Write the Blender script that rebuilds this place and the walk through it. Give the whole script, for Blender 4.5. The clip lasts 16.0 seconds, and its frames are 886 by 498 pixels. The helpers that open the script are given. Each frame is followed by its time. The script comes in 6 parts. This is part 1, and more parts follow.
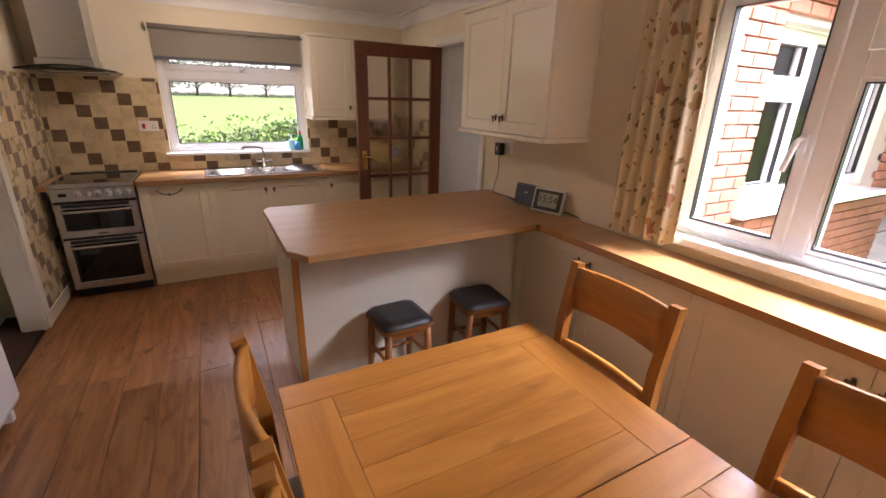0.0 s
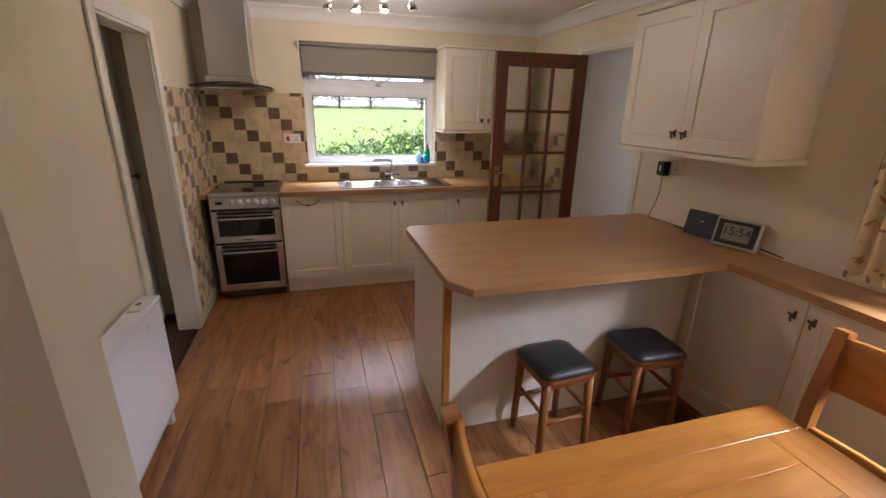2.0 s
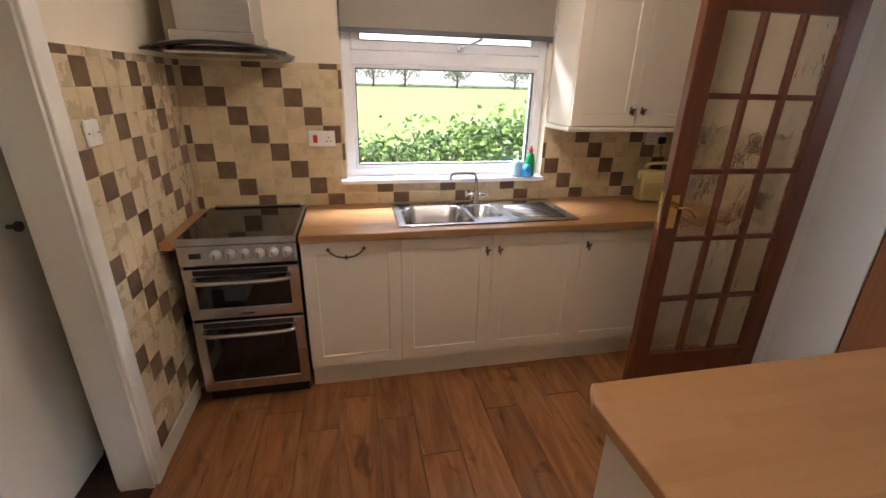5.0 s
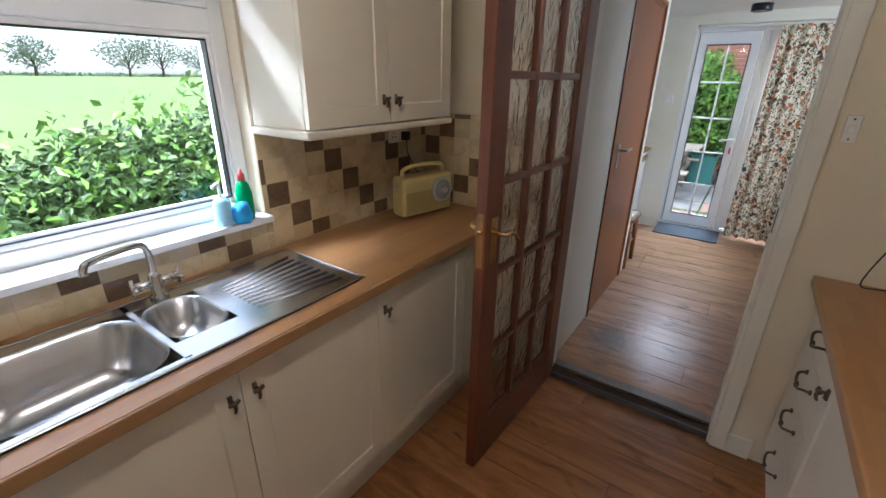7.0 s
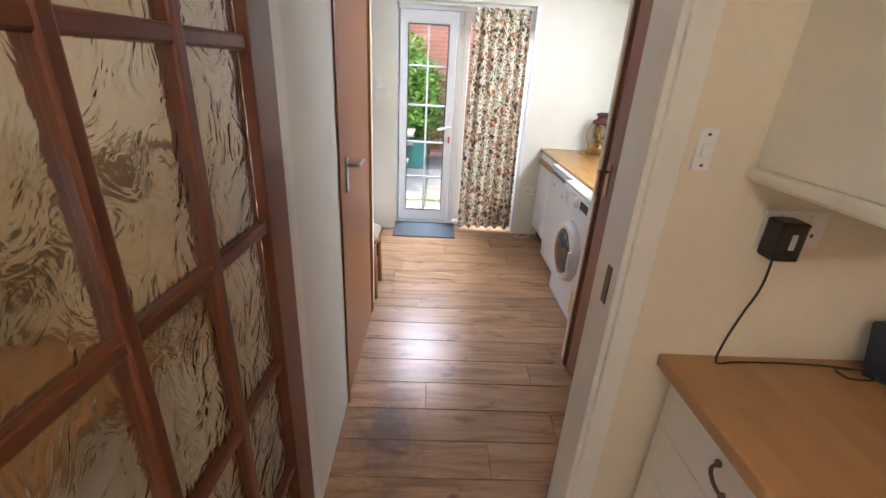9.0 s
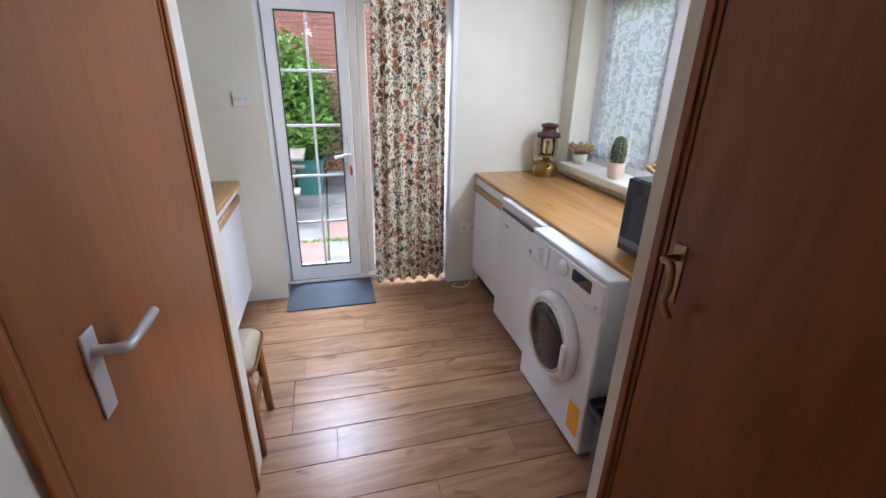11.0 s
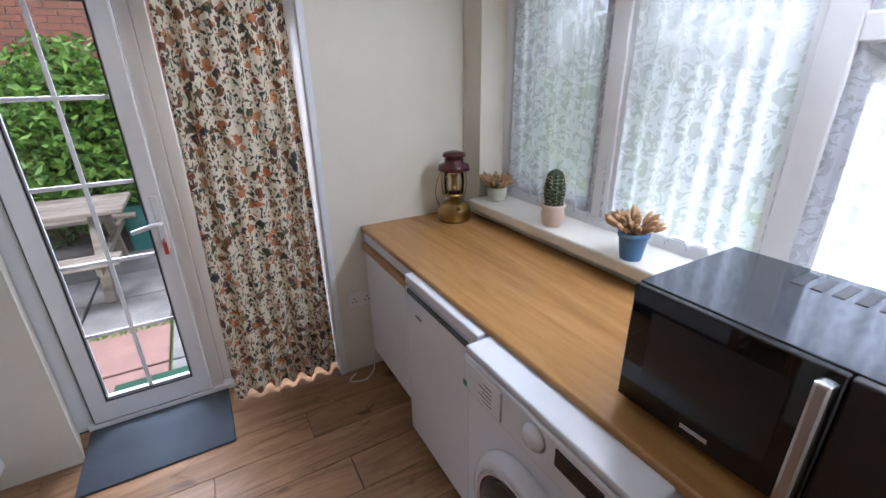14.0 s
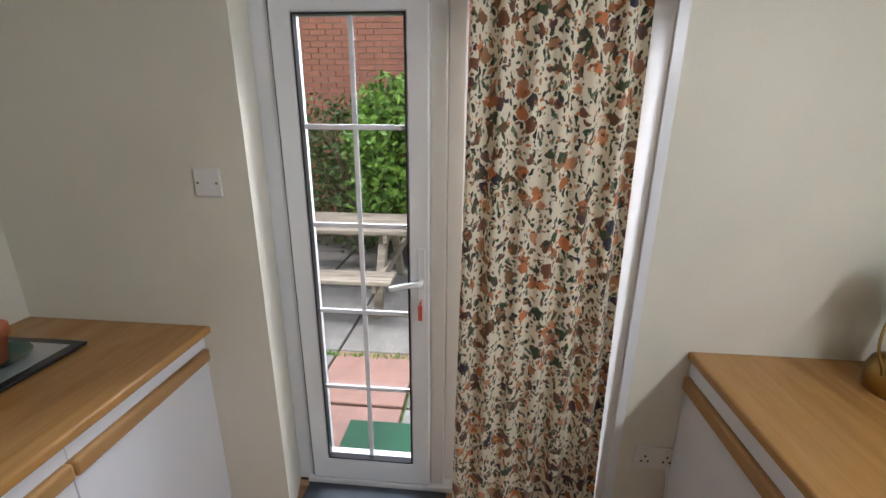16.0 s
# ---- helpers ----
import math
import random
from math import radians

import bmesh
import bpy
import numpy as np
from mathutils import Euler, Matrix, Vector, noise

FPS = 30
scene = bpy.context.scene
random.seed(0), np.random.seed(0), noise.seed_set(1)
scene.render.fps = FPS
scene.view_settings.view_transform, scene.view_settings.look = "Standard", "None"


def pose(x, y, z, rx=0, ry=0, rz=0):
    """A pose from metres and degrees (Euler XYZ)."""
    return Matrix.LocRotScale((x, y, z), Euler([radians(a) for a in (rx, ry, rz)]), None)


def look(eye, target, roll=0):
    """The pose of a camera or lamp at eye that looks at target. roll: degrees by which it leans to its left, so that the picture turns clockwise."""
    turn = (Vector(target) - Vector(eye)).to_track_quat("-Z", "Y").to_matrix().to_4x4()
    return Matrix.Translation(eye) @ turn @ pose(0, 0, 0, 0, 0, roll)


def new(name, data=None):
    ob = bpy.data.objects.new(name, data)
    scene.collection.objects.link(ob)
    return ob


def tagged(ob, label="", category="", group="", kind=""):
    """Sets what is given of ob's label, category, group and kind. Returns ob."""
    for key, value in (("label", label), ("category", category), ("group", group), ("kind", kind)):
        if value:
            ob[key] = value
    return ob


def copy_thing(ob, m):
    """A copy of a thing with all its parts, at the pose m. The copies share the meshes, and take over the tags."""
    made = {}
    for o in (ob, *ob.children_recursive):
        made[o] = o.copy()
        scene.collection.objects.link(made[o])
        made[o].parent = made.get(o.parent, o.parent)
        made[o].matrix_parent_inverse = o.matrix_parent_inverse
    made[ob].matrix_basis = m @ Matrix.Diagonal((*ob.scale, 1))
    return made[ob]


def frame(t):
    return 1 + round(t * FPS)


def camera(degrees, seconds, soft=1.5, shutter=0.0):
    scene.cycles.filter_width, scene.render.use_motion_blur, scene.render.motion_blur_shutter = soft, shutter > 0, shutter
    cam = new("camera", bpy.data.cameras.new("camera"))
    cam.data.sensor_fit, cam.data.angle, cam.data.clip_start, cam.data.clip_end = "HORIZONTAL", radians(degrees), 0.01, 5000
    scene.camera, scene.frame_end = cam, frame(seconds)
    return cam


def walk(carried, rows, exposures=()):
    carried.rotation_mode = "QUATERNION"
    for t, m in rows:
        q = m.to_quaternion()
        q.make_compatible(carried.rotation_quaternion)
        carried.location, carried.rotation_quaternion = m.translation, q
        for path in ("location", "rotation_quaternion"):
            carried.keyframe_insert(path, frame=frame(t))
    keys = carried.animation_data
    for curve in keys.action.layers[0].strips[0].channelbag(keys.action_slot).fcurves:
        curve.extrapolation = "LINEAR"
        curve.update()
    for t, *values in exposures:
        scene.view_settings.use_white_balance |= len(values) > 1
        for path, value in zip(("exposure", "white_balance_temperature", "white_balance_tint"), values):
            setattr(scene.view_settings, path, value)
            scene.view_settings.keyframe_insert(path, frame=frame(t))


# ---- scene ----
cam = camera(92.2, 16.0)
PATH = [
    (0, (0.068, -0.193, 1.587), (0.967, 1.467, 0.926), 1.6),
    (0.5, (0.012, -0.168, 1.6), (0.77, 1.565, 0.951), 1.5),
    (1, (-0.046, -0.104, 1.611), (0.606, 1.676, 0.973), 1.5),
    (1.5, (-0.128, 0.047, 1.607), (0.447, 1.856, 0.979), 1.3),
    (2, (-0.169, 0.199, 1.595), (0.363, 2.021, 0.967), 1.2),
    (2.5, (-0.149, 0.452, 1.601), (0.307, 2.292, 0.964), 1.2),
    (3, (-0.169, 0.683, 1.596), (0.21, 2.536, 0.948), 1.5),
    (3.5, (-0.219, 0.939, 1.597), (0.129, 2.796, 0.941), 1.4),
    (3.7, (-0.23, 1.043, 1.597), (0.111, 2.898, 0.93), 1.5),
    (6, (-0.198, 2.469, 1.602), (0.422, 4.214, 0.845), 0.3),
    (6.5, (-0.095, 2.694, 1.56), (0.971, 4.218, 0.824), 1.0),
    (7, (0.05, 2.97, 1.57), (1.572, 4.032, 0.825), 0.8),
    (7.5, (0.277, 3.071, 1.544), (2.016, 3.711, 0.792), 1.1),
    (8, (0.589, 3.105, 1.552), (2.385, 3.53, 0.782), 1.4),
    (8.5, (0.853, 3.185, 1.543), (2.683, 3.369, 0.758), 2.7),
    (9, (1.118, 3.277, 1.56), (2.957, 3.204, 0.777), 3.3),
    (9.2, (1.233, 3.288, 1.555), (3.069, 3.173, 0.771), 3.2),
    (11.3, (2.356, 3.246, 1.558), (4.127, 2.724, 0.79), 1.4),
    (11.5, (2.403, 3.231, 1.567), (4.163, 2.689, 0.786), 1.6),
    (12, (2.536, 3.215, 1.556), (4.26, 2.568, 0.777), 2.0),
    (12.5, (2.763, 3.199, 1.565), (4.438, 2.411, 0.806), 0.0),
    (13, (2.872, 3.168, 1.595), (4.483, 2.255, 0.839), -0.9),
    (13.5, (2.991, 3.021, 1.599), (4.572, 2.062, 0.837), -0.6),
    (14, (3.126, 2.907, 1.616), (4.742, 1.997, 0.868), -1.0),
    (14.5, (3.307, 2.911, 1.611), (4.98, 2.064, 0.913), -0.3),
    (15, (3.557, 2.934, 1.623), (5.349, 2.297, 1.006), -0.9),
    (15.5, (3.757, 2.944, 1.603), (5.647, 2.695, 0.998), -0.2),
    (16, (3.92, 2.91, 1.601), (5.822, 3.081, 1.006), 0.5),
]
walk(cam, [(t, look(eye, target, roll)) for t, eye, target, roll in PATH], [(0.0, 1.0, 6500, 25), (2.0, 1.0, 6000, 18), (2.6, 1.05, 5700, 14), (3.5, 1.2, 6250, 19), (6.0, 1.2, 6000, 17), (7.0, 1.0, 5400, 10), (8.0, 1.65, 6100, 16), (9.0, 1.7, 5900, 14), (11.3, 1.15, 5500, 16), (12.0, 1.15, 5400, 16), (13.5, 0.75, 5600, 18), (15.0, 0.3, 6000, 17), (16.0, 0.45, 6300, 14)])

# ---- light ----
world = bpy.data.worlds.new("sky")
scene.world = world
world.use_nodes = True
wn = world.node_tree
sky = wn.nodes.new("ShaderNodeTexSky")
sky.sky_type, sky.sun_disc = "NISHITA", False
sky.sun_elevation, sky.sun_rotation, sky.dust_density, sky.air_density = radians(64), radians(-22), 2.0, 1.0
hue = wn.nodes.new("ShaderNodeHueSaturation")
hue.inputs["Saturation"].default_value, hue.inputs["Value"].default_value = 0.3, 1.6
wn.links.new(sky.outputs[0], hue.inputs["Color"])
wn.links.new(hue.outputs[0], wn.nodes["Background"].inputs[0])
wn.nodes["Background"].inputs[1].default_value = 0.15


def lamp(name, kind, m, energy, color, size=1.0, size_y=1.0):
    d = bpy.data.lights.new(name, kind)
    d.energy, d.color = energy, color
    if kind == "AREA":
        d.shape, d.size, d.size_y = "RECTANGLE", size, size_y
    elif kind == "SUN":
        d.angle = radians(size)
    else:
        d.shadow_soft_size = size
    ob = new(name, d)
    ob.matrix_world = m
    return ob


lamp("sun", "SUN", look((-2, 5, 11), (0, 0, 0)), 1.0, (1, 0.96, 0.9), 14)
COOL = (0.90, 0.95, 1.0)
# daylight at the heads of the openings
lamp("daylight_kitchen", "AREA", look((0.35, 5.0, 2.75), (0.35, 3.6, 1.0)), 300, COOL, 1.6, 0.7)
lamp("daylight_dining", "AREA", look((2.9, 0.1, 2.75), (1.0, 0.2, 0.7)), 470, COOL, 2.4, 1.0)
lamp("daylight_utility", "AREA", look((3.95, 0.85, 2.65), (3.95, 2.2, 0.9)), 18, COOL, 2.0, 0.9)
lamp("daylight_utility_inner", "AREA", look((3.6, 1.56, 2.03), (3.6, 3.6, 1.0)), 16, COOL, 1.2, 0.1)
lamp("daylight_door", "AREA", look((6.1, 3.3, 2.7), (4.2, 3.3, 0.4)), 130, COOL, 1.2, 0.9)
# the two lit bulbs of the ceiling bar
for bx_, by_ in ((0.14, 3.46), (0.325, 3.40)):
    lamp("spot_bulb", "POINT", pose(bx_, by_, 2.16), 4.5, (1.0, 0.84, 0.66), 0.05)

# ---- materials ----


def nodes(name):
    m = bpy.data.materials.new(name)
    m.use_nodes = True
    nt = m.node_tree
    return m, nt, nt.nodes["Principled BSDF"]


def coord(nt, scale=(1, 1, 1), rand=0.0):
    tc = nt.nodes.new("ShaderNodeTexCoord")
    mp = nt.nodes.new("ShaderNodeMapping")
    mp.inputs["Scale"].default_value = scale
    src = tc.outputs["Object"]
    if rand:
        oi = nt.nodes.new("ShaderNodeObjectInfo")
        mul = nt.nodes.new("ShaderNodeMath")
        mul.operation = "MULTIPLY"
        mul.inputs[1].default_value = rand
        nt.links.new(oi.outputs["Random"], mul.inputs[0])
        add = nt.nodes.new("ShaderNodeVectorMath")
        add.operation = "ADD"
        nt.links.new(src, add.inputs[0])
        nt.links.new(mul.outputs[0], add.inputs[1])
        src = add.outputs[0]
    nt.links.new(src, mp.inputs["Vector"])
    return mp.outputs["Vector"]


def noise_tex(nt, vec, scale, detail=4, rough=0.55, dist=0.0):
    n = nt.nodes.new("ShaderNodeTexNoise")
    n.inputs["Scale"].default_value, n.inputs["Detail"].default_value = scale, detail
    n.inputs["Roughness"].default_value, n.inputs["Distortion"].default_value = rough, dist
    nt.links.new(vec, n.inputs["Vector"])
    return n.outputs["Fac"]


def ramp(nt, fac, stops):
    r = nt.nodes.new("ShaderNodeValToRGB")
    e = r.color_ramp.elements
    while len(e) < len(stops):
        e.new(0.5)
    for el, (p, c) in zip(e, stops):
        el.position, el.color = p, (*c, 1)
    nt.links.new(fac, r.inputs["Fac"])
    return r.outputs["Color"]


def mix(nt, a, b, fac, mode="MIX"):
    m = nt.nodes.new("ShaderNodeMix")
    m.data_type, m.blend_type = "RGBA", mode
    for sock, v in ((m.inputs["Factor"], fac), (m.inputs["A"], a), (m.inputs["B"], b)):
        if hasattr(v, "is_linked"):
            nt.links.new(v, sock)
        elif isinstance(v, tuple):
            sock.default_value = (*v, 1)
        else:
            sock.default_value = v
    return m.outputs["Result"]


def bump(nt, bsdf, height, strength=0.2, distance=0.002):
    b = nt.nodes.new("ShaderNodeBump")
    b.inputs["Strength"].default_value, b.inputs["Distance"].default_value = strength, distance
    nt.links.new(height, b.inputs["Height"])
    nt.links.new(b.outputs["Normal"], bsdf.inputs["Normal"])


def paint(name, color, rough=0.5, metal=0.0, vary=0.06, grain=60, relief=0.1, blotch=2.5, depth=0.001, stretch=(1, 1, 1), rand=0.0):
    """Paint, plaster, plastic or metal: two scales of tone and a fine relief."""
    m, nt, b = nodes(name)
    v = coord(nt, stretch, rand)
    big, fine = noise_tex(nt, v, blotch, 3), noise_tex(nt, v, grain, 4)
    lo, hi = tuple(c * (1 - vary) for c in color), tuple(min(1, c * (1 + vary)) for c in color)
    c1 = ramp(nt, big, [(0.3, lo), (0.7, hi)])
    c2 = ramp(nt, fine, [(0.3, (1 - vary * 0.7,) * 3), (0.7, (1, 1, 1))])
    nt.links.new(mix(nt, c1, c2, 1.0, "MULTIPLY"), b.inputs["Base Color"])
    rr = nt.nodes.new("ShaderNodeMapRange")
    rr.inputs["To Min"].default_value, rr.inputs["To Max"].default_value = max(0.02, rough * 0.8), min(1, rough * 1.2)
    nt.links.new(big, rr.inputs["Value"])
    nt.links.new(rr.outputs[0], b.inputs["Roughness"])
    b.inputs["Metallic"].default_value = metal
    if relief:
        bump(nt, b, fine, relief, depth)
    return m


def wood(name, dark, mid, light, rough=0.4, along="y", scale=1.0, rand=40.0, knots=True, tone=0.25, contrast=1.0):
    """Sawn wood or its print, grain along one axis; each piece has its own cut and tone."""
    m, nt, b = nodes(name)
    st = {"x": (0.6, 5, 5), "y": (5, 0.6, 5), "z": (5, 5, 0.6)}[along]
    v = coord(nt, tuple(s * scale for s in st), rand)
    g = noise_tex(nt, v, 2.2, 6, 0.6, 1.6)
    fine = noise_tex(nt, v, 16, 4, 0.6, 0.4)
    base = ramp(nt, g, [(0.5 - 0.22 / contrast, dark), (0.5, mid), (0.5 + 0.2 / contrast, light)])
    streak = ramp(nt, fine, [(0.32, (0.72, 0.66, 0.6)), (0.62, (1, 1, 1))])
    col = mix(nt, base, streak, 0.35, "MULTIPLY")
    if knots:
        kv = coord(nt, tuple({0.6: 2.6, 5: 5.5}[s] * scale for s in st), rand)
        k = noise_tex(nt, kv, 2.0, 2, 0.5, 0.6)
        kc = ramp(nt, k, [(0.26, (0.35, 0.27, 0.2)), (0.38, (1, 1, 1))])
        col = mix(nt, col, kc, 0.8, "MULTIPLY")
    oi = nt.nodes.new("ShaderNodeObjectInfo")
    tc = ramp(nt, oi.outputs["Random"], [(0.0, (1 - tone,) * 3), (1.0, (1, 1, 1))])
    col = mix(nt, col, tc, 1.0, "MULTIPLY")
    nt.links.new(col, b.inputs["Base Color"])
    rr = nt.nodes.new("ShaderNodeMapRange")
    rr.inputs["To Min"].default_value, rr.inputs["To Max"].default_value = rough * 0.85, rough * 1.25
    nt.links.new(g, rr.inputs["Value"])
    nt.links.new(rr.outputs[0], b.inputs["Roughness"])
    bump(nt, b, fine, 0.12, 0.001)
    return m


def staves(name, a, c, rough=0.35, along="x"):
    """Butcher-block print: narrow staves of differing tone."""
    m, nt, b = nodes(name)
    tc = nt.nodes.new("ShaderNodeTexCoord")
    mp = nt.nodes.new("ShaderNodeMapping")
    if along == "y":
        mp.inputs["Rotation"].default_value = (0, 0, radians(90))
    nt.links.new(tc.outputs["Object"], mp.inputs["Vector"])
    br = nt.nodes.new("ShaderNodeTexBrick")
    br.inputs["Scale"].default_value, br.inputs["Mortar Size"].default_value = 1.0, 0.0
    br.inputs["Brick Width"].default_value, br.inputs["Row Height"].default_value = 0.42, 0.045
    br.inputs["Color1"].default_value, br.inputs["Color2"].default_value = (0, 0, 0, 1), (1, 1, 1, 1)
    nt.links.new(mp.outputs[0], br.inputs["Vector"])
    st = nt.nodes.new("ShaderNodeMapping")
    st.inputs["Scale"].default_value = (2, 26, 26)
    nt.links.new(mp.outputs[0], st.inputs["Vector"])
    g = noise_tex(nt, st.outputs[0], 2.5, 5, 0.6, 0.8)
    col = ramp(nt, g, [(0.3, tuple(x * 0.86 for x in a)), (0.7, a)])
    col = mix(nt, col, mix(nt, a, c, br.outputs["Color"]), 0.5)
    nt.links.new(col, b.inputs["Base Color"])
    b.inputs["Roughness"].default_value = rough
    bump(nt, b, g, 0.05, 0.001)
    return m


def pane(name, gloss=0.05, tint=(1, 1, 1)):
    m, nt, b = nodes(name)
    nt.nodes.remove(b)
    tr, gl, mx, fr = (nt.nodes.new("ShaderNode" + n) for n in ("BsdfTransparent", "BsdfGlossy", "MixShader", "Fresnel"))
    tr.inputs[0].default_value = (*tint, 1)
    gl.inputs["Roughness"].default_value = gloss
    fr.inputs[0].default_value = 1.35
    nt.links.new(fr.outputs[0], mx.inputs[0])
    nt.links.new(tr.outputs[0], mx.inputs[1])
    nt.links.new(gl.outputs[0], mx.inputs[2])
    nt.links.new(mx.outputs[0], nt.nodes["Material Output"].inputs[0])
    return m


def figured_glass(name):
    m, nt, b = nodes(name)
    v = coord(nt, (1, 1, 0.75), 30)
    n = noise_tex(nt, v, 15, 3, 0.45, 1.6)
    b.inputs["Base Color"].default_value = (0.95, 0.93, 0.88, 1)
    b.inputs["Roughness"].default_value, b.inputs["IOR"].default_value = 0.1, 1.4
    b.inputs["Transmission Weight"].default_value = 1.0
    bump(nt, b, n, 0.9, 0.008)
    return m


def floral(name, ground, colours, scale, cover, shape=(1, 1, 1), leaf=(0.12, 0.17, 0.1), coords="Object"):
    """Printed cloth: sprigs of leaves and blooms on a pale ground."""
    m, nt, b = nodes(name)
    base = coord(nt, shape)
    # the print bends with a soft warp
    w = nt.nodes.new("ShaderNodeTexNoise")
    w.inputs["Scale"].default_value = scale * 0.9
    nt.links.new(base, w.inputs["Vector"])
    vm = nt.nodes.new("ShaderNodeVectorMath")
    vm.operation = "MULTIPLY_ADD"
    vm.inputs[1].default_value = (1.1 / scale,) * 3
    nt.links.new(w.outputs["Color"], vm.inputs[0])
    nt.links.new(base, vm.inputs[2])
    vec = vm.outputs[0]
    col = ramp(nt, noise_tex(nt, base, 3, 2), [(0.3, tuple(c * 0.93 for c in ground)), (0.7, ground)])
    for i, (sc, th, cols) in enumerate(((scale * 1.9, cover * 0.9, [leaf, tuple(c * 0.5 for c in leaf), (0.16, 0.2, 0.12)]), (scale, cover, colours), (scale * 2.6, cover * 0.8, colours[::-1]))):
        vo = nt.nodes.new("ShaderNodeTexVoronoi")
        vo.inputs["Scale"].default_value, vo.inputs["Randomness"].default_value = sc, 1.0
        off = nt.nodes.new("ShaderNodeMapping")
        off.inputs["Location"].default_value = (i * 3.7, i * 1.3, i * 2.1)
        off.inputs["Scale"].default_value = (1.7, 1.7, 0.8) if i == 0 else (1, 1, 1)
        nt.links.new(vec, off.inputs["Vector"])
        nt.links.new(off.outputs[0], vo.inputs["Vector"])
        f = noise_tex(nt, vec, sc * 3.2, 2)
        sub = nt.nodes.new("ShaderNodeMath")
        sub.operation = "MULTIPLY_ADD"
        sub.inputs[1].default_value = 0.5
        nt.links.new(f, sub.inputs[0])
        nt.links.new(vo.outputs["Distance"], sub.inputs[2])
        mask = ramp(nt, sub.outputs[0], [(th + 0.22, (1, 1, 1)), (th + 0.26, (0, 0, 0))])
        sep = nt.nodes.new("ShaderNodeSeparateColor")
        nt.links.new(vo.outputs["Color"], sep.inputs[0])
        cc = ramp(nt, sep.outputs[0], [((k + 0.5) / len(cols), c) for k, c in enumerate(cols)])
        col = mix(nt, col, cc, mask)
    nt.links.new(col, b.inputs["Base Color"])
    b.inputs["Roughness"].default_value = 0.9
    b.inputs["Sheen Weight"].default_value = 0.15
    return m


def net_cloth(name):
    m, nt, b = nodes(name)
    nt.nodes.remove(b)
    v = coord(nt, (1, 1, 1))
    big = noise_tex(nt, v, 17, 2, 0.5, 2.2)
    vo = nt.nodes.new("ShaderNodeTexVoronoi")
    vo.inputs["Scale"].default_value = 24
    nt.links.new(v, vo.inputs["Vector"])
    sprig = ramp(nt, vo.outputs["Distance"], [(0.3, (1,) * 3), (0.36, (0,) * 3)])
    leafy_ = ramp(nt, big, [(0.47, (0.0,) * 3), (0.5, (1.0,) * 3)])
    a = mix(nt, (0.66,) * 3, (0.93,) * 3, mix(nt, leafy_, sprig, 0.35, "LIGHTEN"))
    tr, tl, df, m1, m2 = (nt.nodes.new("ShaderNode" + n) for n in ("BsdfTransparent", "BsdfTranslucent", "BsdfDiffuse", "MixShader", "MixShader"))
    tl.inputs[0].default_value = df.inputs[0].default_value = (0.8, 0.82, 0.86, 1)
    m1.inputs[0].default_value = 0.35
    nt.links.new(tl.outputs[0], m1.inputs[1])
    nt.links.new(df.outputs[0], m1.inputs[2])
    nt.links.new(a, m2.inputs[0])
    nt.links.new(tr.outputs[0], m2.inputs[1])
    nt.links.new(m1.outputs[0], m2.inputs[2])
    nt.links.new(m2.outputs[0], nt.nodes["Material Output"].inputs[0])
    return m


def glow(name, color, strength):
    m, nt, b = nodes(name)
    b.inputs["Emission Color"].default_value = (*color, 1)
    b.inputs["Emission Strength"].default_value = strength
    return m


def leafy(name, a, c, rough=0.5):
    m, nt, b = nodes(name)
    g = nt.nodes.new("ShaderNodeNewGeometry")
    nt.links.new(ramp(nt, g.outputs["Random Per Island"], [(0, a), (1, c)]), b.inputs["Base Color"])
    b.inputs["Roughness"].default_value = rough
    b.inputs["Subsurface Weight"].default_value = 0.0
    return m


M_CREAM = paint("cream_wall", (0.76, 0.675, 0.51), 0.75, vary=0.04, grain=140, relief=0.35, depth=0.003)
M_PALE = paint("pale_wall", (0.74, 0.71, 0.61), 0.75, vary=0.04, grain=120, relief=0.2, depth=0.002)
M_CEIL = paint("ceiling_white", (0.8, 0.79, 0.76), 0.8, vary=0.03, grain=50, relief=0.25, depth=0.003)
M_GLOSS = paint("white_gloss_woodwork", (0.78, 0.76, 0.68), 0.3, vary=0.04, grain=30, relief=0.06)
M_UPVC = paint("white_upvc", (0.8, 0.81, 0.83), 0.25, vary=0.02, grain=20, relief=0.03)
M_CAB = paint("cream_cabinet", (0.77, 0.705, 0.58), 0.38, vary=0.025, grain=35, relief=0.05)
M_LAM = paint("white_laminate", (0.78, 0.79, 0.82), 0.35, vary=0.02, relief=0.03)
M_APPL = paint("white_enamel", (0.82, 0.84, 0.88), 0.18, vary=0.015, relief=0.02)
M_HEAT = paint("heater_enamel", (0.8, 0.82, 0.86), 0.3, vary=0.02, relief=0.02)
M_FLOOR = wood("laminate_floor", (0.18, 0.074, 0.026), (0.35, 0.148, 0.052), (0.47, 0.225, 0.085), 0.3, "y", 1.0, 60, True, 0.28)
M_FLOORU = wood("laminate_floor_utility", (0.2, 0.105, 0.05), (0.4, 0.225, 0.115), (0.53, 0.32, 0.18), 0.28, "y", 1.0, 60, True, 0.22)


